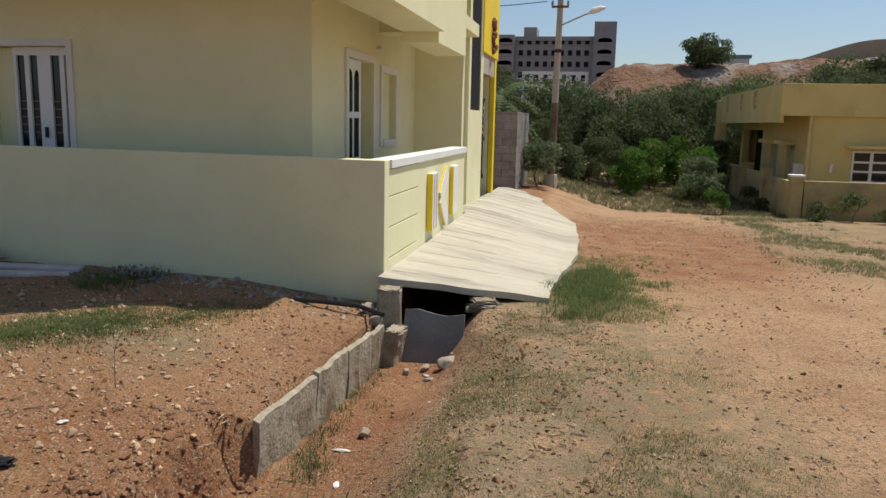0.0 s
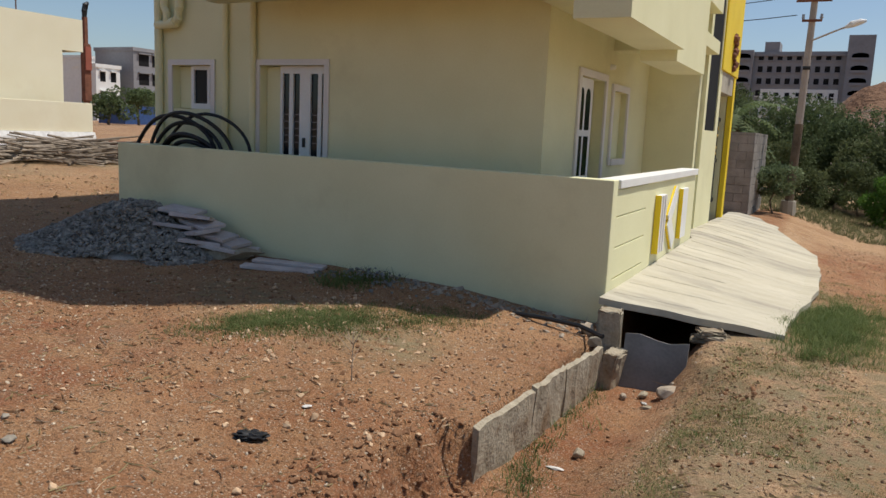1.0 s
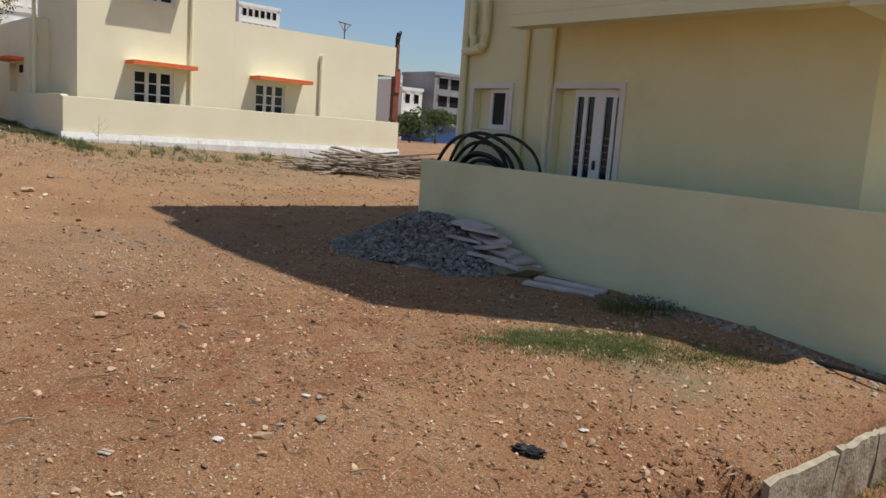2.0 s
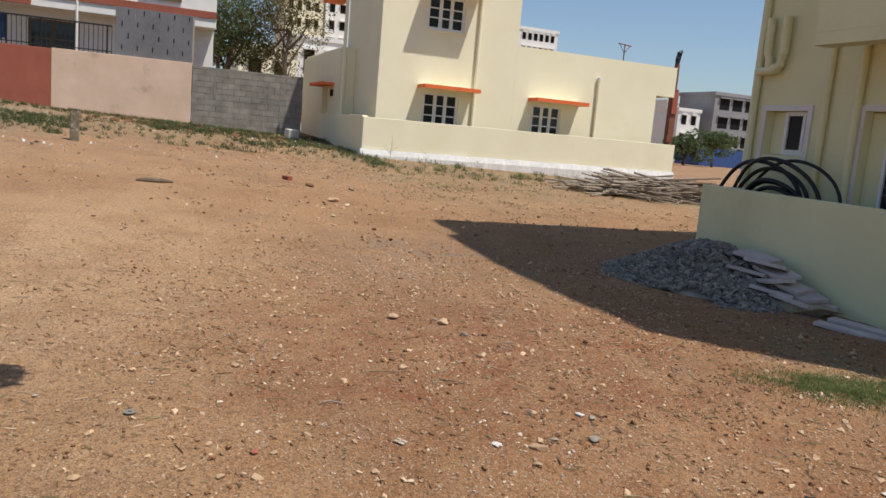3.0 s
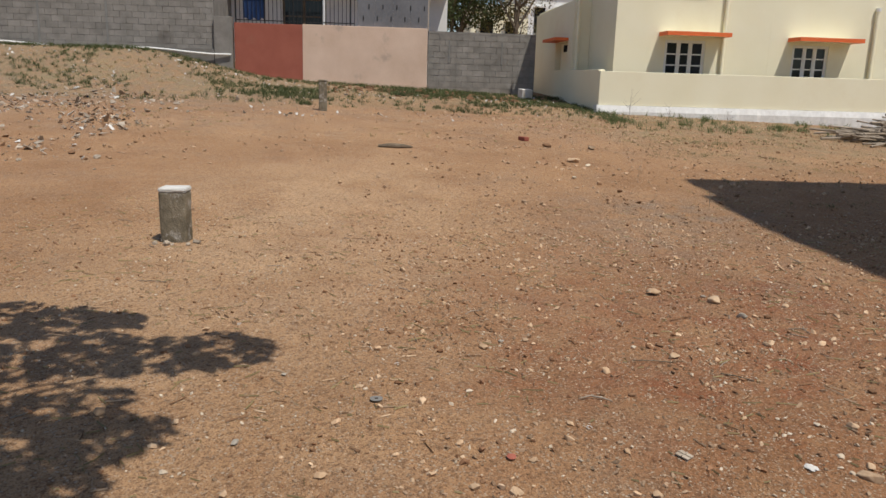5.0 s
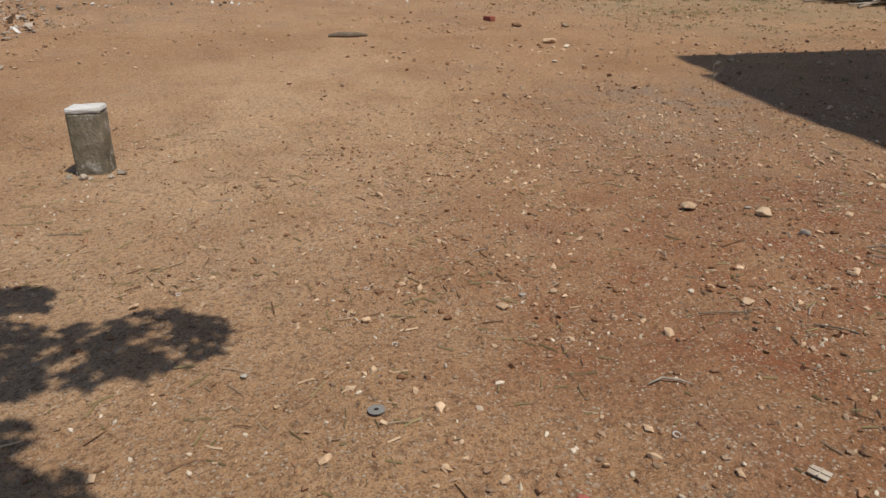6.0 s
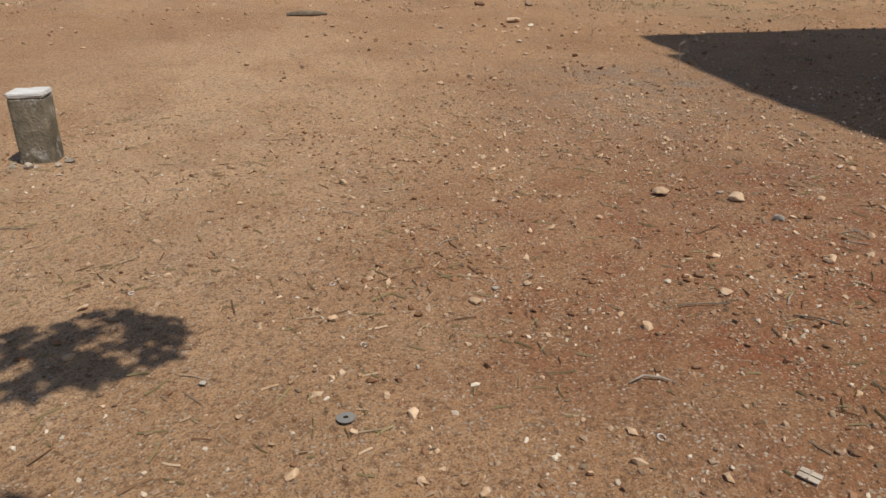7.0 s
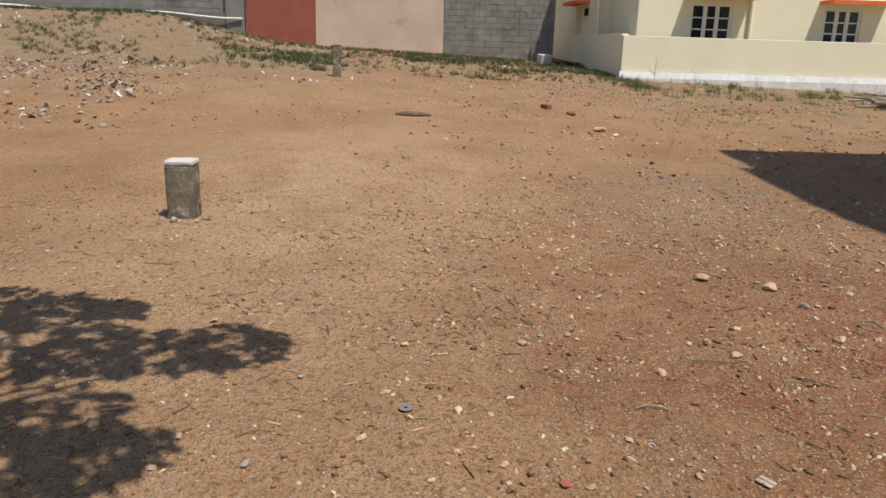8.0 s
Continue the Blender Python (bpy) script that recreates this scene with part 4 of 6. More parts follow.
# ---- the ochre bungalow across the track ----
def bungalow():
    h = thing("house", "single-storey ochre bungalow with a deep parapet and a front wall", "house")
    g = -1.1
    part("side_wall", wall_with_holes(5.67, 16.0, g, 2.0, 0.25, [(6.8, 7.9, 0.05, 1.0)], "y", 24.5), OCHRE, h)
    part("front_wall", wall_with_holes(24.752, 35.5, g, 2.0, 0.25, [(26.3, 27.3, -0.5, 1.05), (28.6, 29.7, -0.5, 1.05), (31.2, 35.0, -0.7, 1.5)], "x", 5.67), OCHRE, h)
    part("inner_wall", box(7.2, 7.3, 24.8, 35.4, g, 2.0), OCHRE, h)
    part("back_wall", box(15.75, 16.0, 24.752, 35.5, g, 2.0), OCHRE, h)
    part("far_wall", box(5.92, 15.74, 35.25, 35.5, g, 2.0), OCHRE, h)
    part("roof_slab", box(4.9, 16.0, 24.6, 35.7, 2.002, 2.12), OCHRE, h)
    part("side_parapet", box(4.74, 16.0, 24.4, 24.55, 1.95, 2.87, 0.01), OCHRE, h)
    grilles = ((28.0, 28.55), (30.5, 31.05), (33.6, 34.1))
    part("front_parapet", wall_with_holes(24.552, 35.8, 1.75, 2.87, 0.14, [(a, b, 2.2, 2.8) for a, b in grilles], "x", 4.74), OCHRE, h)
    for a, b in grilles:
        gr = part("parapet_grille", join_boxes(*[(4.77, 4.82, a + (b - a) * k / 3 - 0.03, a + (b - a) * k / 3 + 0.03, 2.2, 2.8) for k in (1, 2)], *[(4.775, 4.815, a, b, 2.2 + 0.2 * k - 0.03, 2.2 + 0.2 * k + 0.03) for k in (1, 2)]), OCHRE, h)
    # dark plate added behind the grilles only to make their openings look shaded
    part("added_dark_backing", box(4.9, 4.96, 24.6, 35.6, 2.15, 2.82), RUST, h)
    part("far_pier", box(4.6, 5.0, 35.3, 35.8, -1.0, 2.7, 0.02), OCHRE, h)
    for y0, y1 in ((26.2, 27.4), (28.5, 29.8)):
        part("lintel_shade", box(5.25, 5.668, y0, y1, 1.08, 1.2), OCHRE, h)
    for a, b in ((26.3, 27.3), (28.6, 29.7)):
        part("door", box(5.78, 5.82, a, b, -0.5, 1.05), POLE, h, "brown wooden door in a deep opening")
    # black board across the porch paints its deep shade
    part("painted_porch_dark", box(6.2, 6.3, 31.2, 35.0, -0.7, 1.5), VOID, h)
    w = bar_window(h, "y", 24.5, 6.82, 7.88, 0.06, 0.99, 2, 3, -1, WHITE, 0.1, 0.06)
    part("lintel_shade", box(6.6, 8.2, 24.1, 24.498, 1.06, 1.14), OCHRE, h)
    part("down_pipe", rod((5.6, 24.44, g), (5.6, 24.44, 1.95), 0.05, n=8), OCHRE, h)
    part("meter_box", box(5.4, 5.66, 24.9, 25.2, 0.15, 0.55, 0.01), LILAC, h, "grey meter box")
    part("lamp_bracket", rod((6.25, 24.44, 0.35), (6.25, 24.4, 0.6), 0.04, n=8), WHITE, h)
    GARDEN = surface("stained_ochre_plaster", (0.36, 0.28, 0.125), (0.48, 0.38, 0.18), 1.2, 0.88, 0.15, 25, stain=(0.26, 0.2, 0.11), stain_scale=0.9, stain_at=0.5)
    w = thing("garden_wall", "stained ochre garden wall with piers and an arched relief", "wall")
    part("side_run", box(5.1, 14.0, 22.5, 22.68, -1.5, 0.2, 0.01), GARDEN, w)
    part("front_run", box(4.78, 4.94, 22.8, 33.0, -1.5, 0.16, 0.01), GARDEN, w)
    for x, y in ((4.9, 22.6), (4.86, 26.0), (4.84, 29.2)):
        pr = part("pier", box(x - 0.16, x + 0.16, y - 0.16, y + 0.16, -1.5, 0.3, 0.012), GARDEN, w)
        part("pier_cap", box(x - 0.19, x + 0.19, y - 0.19, y + 0.19, 0.302, 0.36, 0.01), WHITE if y < 23 else GARDEN, pr)
    arch = [(6.0 + 1.0 * (1 - math.cos(a)), 22.48, -0.72 + 0.5 * math.sin(a)) for a in [math.pi * k / 16 for k in range(17)]]
    part("arch_relief", tube(arch, 0.03, 6), GARDEN, w)


bungalow()


# ---- block walls ----
def block_things():
    w = thing("block_wall", "unplastered grey concrete block wall end beside the track", "wall")
    block_wall(w, "y", 20.0, -5.6, -2.46, -0.6, 1.86, 0.4, 0.2, 0.2, -1, 120)
    w2 = thing("block_wall", "unplastered grey concrete block wall along the track", "wall")
    block_wall(w2, "x", -2.46, 20.012, 23.4, -0.8, 1.86, 0.4, 0.2, 0.2, 1, 130)
    b = thing("block_building", "long unplastered grey block building with dark pilaster joints", "building")
    block_wall(b, "x", -30.0, -17.0, -5.6, 2.35, 5.9, 0.42, 0.21, 0.2, 1, 560)
    part("return_wall", box(-36, -30.21, -5.8, -5.6, 2.0, 5.9), BLOCK, b)
    part("end_pillar", box(-30.2, -29.85, -5.58, -4.95, 1.4, 3.55, 0.01), BLOCK, b)
    part("footing", box(-30.2, -29.86, -17, -5.6, 1.2, 2.42), MORTAR, b)
    for y in (-9.26, -11.56):
        part("pilaster_joint", box(-29.99, -29.975, y - 0.035, y + 0.035, 2.45, 5.9), SLATE, b)
    part("roof_sheet", box(-36.2, -29.6, -17.2, -5.4, 5.902, 5.98), DARKCON, b)
    part("stain_strip", box(-29.985, -29.976, -8.4, -8.1, 4.6, 5.6), SLATE, b)
    p = thing("water_pipe", "thin white plastic water pipe along the wall foot", "pipe")
    pts = []
    for k in range(14):
        y = -14 + 9.0 * k / 13
        pts.append((-29.75 + 0.05 * math.sin(k * 1.3), y, 2.42 - 0.02 * k * 0.5 + 0.06 * math.sin(k * 0.9)))
    part("pipe_run", tube(pts, 0.035, 6), WHITE, p)
    w3 = thing("block_wall", "grey concrete block boundary wall with dark joints", "wall")
    block_wall(w3, "x", -30.0, 2.02, 6.0, 0.9, 3.3, 0.42, 0.21, 0.18, 1, 200)
    for y in (2.8, 4.75):
        part("pilaster_joint", box(-29.985, -29.972, y - 0.025, y + 0.025, 2.2, 3.0), SLATE, w3)


def boundary():
    w = thing("boundary_wall", "boundary wall painted brick red and faded pink", "wall")
    part("red_length", box(-30.2, -30.0, -4.9, -2.5, 1.1, 3.36, 0.01), REDWALL, w, "brick red painted length")
    part("pink_length", box(-30.2, -30.0, -2.498, 2.0, 1.0, 3.38, 0.01), PINK, w, "faded pink stained length")
    f = thing("railing", "dark metal railing along the wall top", "railing")
    part("rail", join_boxes((-30.12, -30.08, -4.85, -0.65, 4.3, 4.35), (-30.12, -30.08, -4.85, -0.65, 3.45, 3.48)), BLACKM, f)
    for k in range(30):
        y = -4.85 + 4.2 * k / 29
        part("baluster", rod((-30.1, y, 3.36), (-30.1, y, 4.32), 0.012 if k % 7 else 0.03, n=5), BLACKM, f)
    s = thing("sheet_screen", "dark grey corrugated sheet screen on the boundary wall", "screen")
    for k in range(4):
        part("sheet", box(-30.16, -30.125 + 0.004 * (k % 2), -0.55 + 0.6375 * k, 0.085 + 0.6375 * k, 3.385, 5.02, 0.004), SHEET, s)
    part("post", box(-30.3, -30.18, 1.95, 2.05, 3.3, 5.0), POLE, s)
    r = random.Random(2)
    for i in range(4):
        for j in range(5):
            y, z = -0.35 + 0.5 * j + (0.2 if i % 2 else 0), 3.6 + 0.4 * i
            part("slot", box(-30.122, -30.112, y, y + 0.035, z, z + 0.16), BLACKM, s)
    h = thing("house", "white house with dark red bands behind the boundary wall", "house")
    part("ground_floor", wall_with_holes(-8.5, 3.0, 1.2, 4.95, -0.25, [(-3.6, -1.9, 3.2, 4.6)], "x", -33.5), WHITE, h)
    part("upper_floor", box(-40, -32.6, -8.5, 3.0, 4.952, 9.0), WHITE, h)
    part("red_band", box(-32.598, -32.55, -8.5, 3.0, 5.3, 5.55), REDWALL, h)
    part("red_band", box(-32.598, -32.5, -8.5, -3.4, 4.96, 5.2), REDWALL, h)
    part("side_wall", box(-40, -33.76, 2.75, 3.0, 1.2, 4.95), WHITE, h)
    bar_window(h, "x", -33.5, -3.6, -1.9, 3.2, 4.6, 2, 2, 1, BARK, 0.12, 0.08)
    bar_window(h, "x", -32.52, 0.2, 1.7, 5.75, 7.0, 2, 2, 1, BARK, 0.06, 0.08)
    part("down_pipe", rod((-32.45, -1.9, 2.0), (-32.45, -1.9, 5.3), 0.05, n=8), WHITE, h)
    c = thing("cloth", "blue cloth hung behind the railing", "cloth")
    n = 16
    bm = bmesh.new()
    lo, hi = [], []
    for k in range(n + 1):
        y = -4.6 + 0.75 * k / n
        lo.append(bm.verts.new((-30.17 + 0.03 * math.sin(k * 1.9), y, 3.5 + 0.05 * math.sin(k))))
        hi.append(bm.verts.new((-30.145 + 0.008 * math.sin(k * 1.9), y, 4.34)))
    for i in range(n):
        bm.faces.new((lo[i], lo[i + 1], hi[i + 1], hi[i]))
    bmesh.ops.solidify(bm, geom=bm.faces, thickness=0.01)
    part("fabric", bm, BLUE, c)


boundary()


# ---- far buildings ----
def far_block(name, label, x0, x1, y0, y1, z0, z1, mat, face, cols, rows, wfrac=0.5, hfrac=0.5, margin=0.06, glassy=None, zlow=None, arch=()):
    """A distant building on one or two faces of which near-black boxes paint the dark of window openings."""
    h = thing(name, label, "building")
    part("wall", box(x0, x1, y0, y1, z0, z1), mat, h)
    part("parapet", join_boxes((x0 - 0.15, x1 + 0.15, y0 - 0.15, y1 + 0.15, z1 + 0.002, z1 + 0.5)), mat, h)
    lo = zlow if zlow is not None else z0
    for f in face:
        a, b = (y0, y1) if f in "ew" else (x0, x1)
        step = (b - a) * (1 - 2 * margin) / cols
        rise = (z1 - lo) / rows
        for i in range(cols):
            for j in range(rows):
                u = a + (b - a) * margin + step * (i + 0.5)
                z = lo + rise * (j + 0.55)
                w2, h2 = step * wfrac / 2, rise * hfrac / 2
                if f == "e":
                    q, s = box(x1 - 0.3, x1 + 0.02, u - w2, u + w2, z - h2, z + h2), box(x1, x1 + 0.35, u - w2 * 1.2, u + w2 * 1.2, z + h2 + 0.02, z + h2 + 0.2)
                else:
                    q, s = box(u - w2, u + w2, y0 - 0.02, y0 + 0.3, z - h2, z + h2), box(u - w2 * 1.2, u + w2 * 1.2, y0 - 0.35, y0, z + h2 + 0.02, z + h2 + 0.2)
                w = part("window", q, glassy or VOID, h)
                part("ledge", s, mat, w)
    return h


def unfinished_block():
    """The large grey concrete building on the rise, seen from the street."""
    Y = 200.0
    K = 199.54 / 129.54
    X = lambda x: -0.477 + (x + 0.477) * K
    Z = lambda z: 1.586 + (z - 1.586) * K
    h = thing("apartment_building", "large unfinished grey concrete building with rows of openings", "building")
    part("wall", box(X(-20), X(1.4), Y, Y + 16, 0, Z(15.6)), DARKCON, h)
    part("end_bay", box(X(-1.6), X(1.9), Y - 1.5, Y - 0.003, 0, Z(17.8)), DARKCON, h)
    part("end_bay", box(X(-17.4), X(-14.4), Y - 1.2, Y - 0.003, 0, Z(15.8)), DARKCON, h)
    part("stair_head", box(X(-13.0), X(-10.9), Y + 0.5, Y + 8, Z(15.6), Z(17.1)), DARKCON, h)
    part("cornice", box(X(-20), X(-1.65), Y - 0.5, Y - 0.003, Z(14.9), Z(15.2)), DARKCON, h)
    fl = (Z(15.6) - Z(3.0)) / 7
    for j in range(7):
        z = Z(3.0) + fl * j
        for i in range(9):
            x = X(-14.0) + (X(-2.0) - X(-14.0)) * (i + 0.5) / 9
            w = part("window", box(x - 0.55, x + 0.55, Y - 0.05, Y + 0.2, z + fl * 0.3, z + fl * 0.78), VOID, h)
            part("sill", box(x - 0.75, x + 0.75, Y - 0.3, Y - 0.052, z + fl * 0.2, z + fl * 0.28), DARKCON if j > 3 else WHITE, w)
        for bx, by in ((X(0.15), Y - 1.55), (X(-15.9), Y - 1.25)):
            pts = [(bx - 1.7, z + fl * 0.25), (bx + 1.7, z + fl * 0.25), (bx + 1.7, z + fl * 0.62)] + [(bx + 1.7 * math.cos(a), z + fl * 0.62 + fl * 0.2 * math.sin(a)) for a in (0.5, 1.1, 1.57, 2.04, 2.64)] + [(bx - 1.7, z + fl * 0.62)]
            bm = bmesh.new()
            f = bm.faces.new([bm.verts.new((x, by, zz)) for x, zz in pts])
            bmesh.ops.solidify(bm, geom=[f], thickness=0.3)
            w = part("arched_opening", bm, VOID, h)
            part("balcony_rail", box(bx - 1.7, bx + 1.7, by - 0.4, by - 0.31, z + fl * 0.22, z + fl * 0.42), DARKCON, w)
    part("whitened_storeys", box(X(-13.0), X(-2.2), Y - 0.12, Y - 0.06, Z(4.0), Z(10.0)), WHITE, h, "whitewashed lower storeys")
    for j in range(3):
        for i in range(7):
            x, z = X(-12.2) + i * 2.35, Z(4.6) + j * 3.0
            part("window", box(x - 0.5, x + 0.5, Y - 0.2, Y - 0.125, z, z + 1.5), VOID, h)


unfinished_block()
block_things()


def distant_buildings():
    g = "far apartment blocks"
    for args in (
        dict(name="apartment_building", label="distant cream apartment tower with small dark windows", x0=-128, x1=-120, y0=20.5, y1=26.4, z0=0, z1=20.2, mat=IVORY, face="e", cols=4, rows=8),
        dict(name="apartment_building", label="distant white apartment tower with stacked balconies", x0=-130, x1=-122, y0=27.2, y1=31, z0=0, z1=26, mat=WHITE, face="e", cols=2, rows=10),
        dict(name="apartment_building", label="low white block behind the boundary wall", x0=-100, x1=-92, y0=17.3, y1=23.0, z0=0, z1=11.2, mat=WHITE, face="e", cols=2, rows=2),
        dict(name="apartment_building", label="pale yellow building behind trees", x0=-72, x1=-64, y0=7.6, y1=12.2, z0=0, z1=7.0, mat=IVORY, face="e", cols=2, rows=2),
        dict(name="apartment_building", label="distant white apartment block with grey windows", x0=-128, x1=-120, y0=60, y1=67.5, z0=0, z1=20.4, mat=WHITE, face="e", cols=6, rows=9, wfrac=0.6),
        dict(name="apartment_building", label="unfinished grey concrete frame building", x0=-100, x1=-92, y0=79, y1=90, z0=0, z1=10.8, mat=DARKCON, face="e", cols=4, rows=4, wfrac=0.75, hfrac=0.6),
        dict(name="apartment_building", label="small white house among far buildings", x0=-98, x1=-93, y0=73.5, y1=77.5, z0=0, z1=8.0, mat=WHITE, face="e", cols=2, rows=3),
        dict(name="apartment_building", label="pale distant house with a flat roof", x0=-118, x1=-112, y0=86, y1=96, z0=0, z1=10.5, mat=WHITE, face="e", cols=4, rows=3),
    ):
        ob = far_block(**args)
        tagged(ob, group=g)
    b = thing("shed", "low blue sheeted shed with rubble on its roof", "shed")
    part("blue_wall", box(-70, -66, 55.5, 64, 0.0, 2.6), BLUE, b)
    r = random.Random(8)
    bm = bmesh.new()
    for k in range(40):
        bmesh.ops.create_icosphere(bm, subdivisions=1, radius=r.uniform(0.12, 0.3), matrix=Matrix.Translation((-66.5 - r.random() * 3, 55.6 + r.random() * 8, 2.7)))
    part("rubble", bm, GRAVEL, b)
    t = thing("signal_mast", "rusty brown mast with a red box", "mast")
    part("mast", join_boxes((-48.14, -47.86, 36.98, 37.26, 0, 8.2), (-48.2, -47.8, 36.86, 37.4, 2.5, 6.4), bevel=0.03), RUST, t)
    part("red_box", box(-47.79, -47.7, 36.9, 37.36, 4.6, 6.2), REDWALL, t)
    part("cap", tube([(-48, 37.1, 8.2), (-48, 37.12, 8.6), (-48, 37.2, 9.0), (-48, 37.4, 9.2)], [0.15, 0.2, 0.2, 0.1], 8), BLACKM, t)
    a = thing("aerial", "thin roof aerial on the cream house", "aerial")
    part("stem", rod((-26.5, 17.75, 4.85), (-26.5, 17.75, 5.7), 0.025, n=6), RUST, a)
    part("crossbar", rod((-26.5, 17.45, 5.7), (-26.5, 18.05, 5.65), 0.02, n=6), RUST, a)
    part("brace", join_rods(((-26.5, 17.5, 5.69), (-26.5, 17.75, 5.35)), ((-26.5, 18.0, 5.66), (-26.5, 17.75, 5.35))), RUST, a)


def join_rods(*pairs, r=0.012):
    bm = bmesh.new()
    for a, b in pairs:
        rod(a, b, r, n=5, bm=bm)
    return bm


distant_buildings()


# ---- the cut hillside beyond the trees ----
def hillside():
    nx, ny = 320, 80
    xs, ys = np.linspace(-60, 150, nx), np.concatenate([np.linspace(112, 160, 60), np.linspace(163, 260, 20)])
    gx, gy = np.meshgrid(xs, ys)
    up = ramp01(116, 142, gy) * ramp01(-15, 4, gx - 0.05 * (gy - 120))
    gz = -1.0 + up * (13.5 + 2.0 * ramp01(20, 60, gx)) + (fbm(gx * 0.12, gy * 0.12, 5) - 0.5) * 2.6 * up + (fbm(gx * 0.5, gy * 0.5, 4) - 0.5) * 1.5 * up
    idx = np.arange(nx * ny).reshape(ny, nx)
    q = np.stack([idx[:-1, :-1], idx[:-1, 1:], idx[1:, 1:], idx[1:, :-1]], -1).reshape(-1, 4)
    m = surface("rubble_slope", (0.13, 0.07, 0.042), (0.24, 0.14, 0.085), 0.2, 0.95, 1.0, 1.6, stain=(0.27, 0.245, 0.215), stain_scale=0.13, stain_at=0.52, depth=0.8)
    ob = mesh_of("hillside", np.stack([gx, gy, gz], -1).reshape(-1, 3).tolist(), q.tolist(), m)
    tagged(ob, "bare reddish hillside cut with grey rubble", "hill", kind="structure")
    s = thing("warehouse", "long shed with a curved tan roof on the hill", "warehouse")
    n = 18
    prof = [(36 + 22 * k / n, 14.3 + 2.5 * math.sin(math.pi * k / n)) for k in range(n + 1)]
    bm = bmesh.new()
    f = [bm.verts.new((x, 145, z)) for x, z in prof] + [bm.verts.new((58, 145, 9)), bm.verts.new((36, 145, 9))]
    bk = [bm.verts.new((v.co.x, 175, v.co.z)) for v in f]
    bm.faces.new(f)
    bm.faces.new(bk[::-1])
    for i in range(len(f)):
        j = (i + 1) % len(f)
        bm.faces.new((f[i], f[j], bk[j], bk[i]))
    bmesh.ops.recalc_face_normals(bm, faces=bm.faces)
    part("shell", bm, surface("tan_sheet", (0.3, 0.24, 0.17), (0.38, 0.31, 0.22), 0.5, 0.7, 0.1, 4), s)
    b = thing("shed", "small building with a teal sheet roof on the hill", "shed")
    part("walls", box(20.5, 26, 150, 156, 9, 13.9), WHITE, b)
    part("roof", box(20.2, 26.3, 149.6, 156.4, 13.902, 14.5), surface("teal_sheet", (0.1, 0.25, 0.27), (0.14, 0.32, 0.33), 0.5, 0.6, 0.05, 4), b)


hillside()


# ---- plants ----
def leaves(n, centre, radii, size, seed, shell=0.55, lean=0.0):
    """Bent leaf quads spread through an uneven ellipsoid: arrays of vertices and faces."""
    r = np.random.RandomState(seed)
    d = r.normal(size=(n, 3))
    d /= np.linalg.norm(d, axis=1)[:, None]
    lump = 0.75 + 0.5 * vnoise(d[:, 0] * 2.3 + seed, d[:, 1] * 2.3 + d[:, 2] * 1.7)
    rad = (shell + (1 - shell) * r.rand(n)) ** 0.7 * lump
    c = np.asarray(centre) + d * rad[:, None] * np.asarray(radii)
    a = r.normal(size=(n, 3))
    a /= np.linalg.norm(a, axis=1)[:, None]
    up = r.normal(size=(n, 3)) + np.array([0, 0, 1.2])
    b = np.cross(a, up)
    b /= np.linalg.norm(b, axis=1)[:, None] + 1e-9
    s = size * (0.6 + 0.8 * r.rand(n))[:, None]
    v = np.stack([c - a * s * 0.5, c + b * s * 0.26 + np.array([0, 0, 0.06]) * s, c + a * s * 0.5 - np.array([0, 0, 0.12]) * s, c - b * s * 0.26 + np.array([0, 0, 0.06]) * s], 1)
    return v.reshape(-1, 3)


def crown(parent, blobs, material, size, seed, name="crown"):
    vs = np.concatenate([leaves(n, c, rr, size, seed + 7 * i) for i, (c, rr, n) in enumerate(blobs)])
    f = np.arange(len(vs)).reshape(-1, 4)
    return mesh_of(name, vs.tolist(), f.tolist(), material, parent)


def plant_tree(at, height, spread_, blobs, material, size, seed, label, name="tree", trunk=0.14, limbs=5, group="", leaves_each=700, z=None, low=0.42):
    x, y = at
    z = (lz(x, y) if z is None else z) - 0.05
    t = thing(name, label, name, (x, y, z), group=group)
    r = random.Random(seed)
    pts = [(0, 0, 0)]
    for k in range(1, 6):
        pts.append((pts[-1][0] + r.uniform(-0.08, 0.08), pts[-1][1] + r.uniform(-0.08, 0.08), height * 0.62 * k / 5))
    part("trunk", tube(pts, [trunk * (1 - 0.13 * k) for k in range(6)], 8), BARK, t)
    cs = []
    for i in range(blobs):
        a = 2 * math.pi * i / blobs + r.uniform(-0.4, 0.4)
        q = spread_ * r.uniform(0.25, 0.75) if i else 0
        c = (q * math.cos(a), q * math.sin(a), height * r.uniform(low, 0.82) if i else height * 0.8)
        rr = spread_ * r.uniform(0.38, 0.6)
        cs.append((c, (rr, rr, rr * r.uniform(0.6, 0.85)), leaves_each))
    for c, rr, _ in cs[:limbs]:
        s = pts[r.randint(2, 5)]
        mid = [(s[k] + c[k]) / 2 + r.uniform(-0.1, 0.1) for k in range(3)]
        part("limb", tube([s, mid, c], [trunk * 0.5, trunk * 0.35, trunk * 0.12], 6), BARK, t)
    crown(t, cs, material, size, seed)
    return t


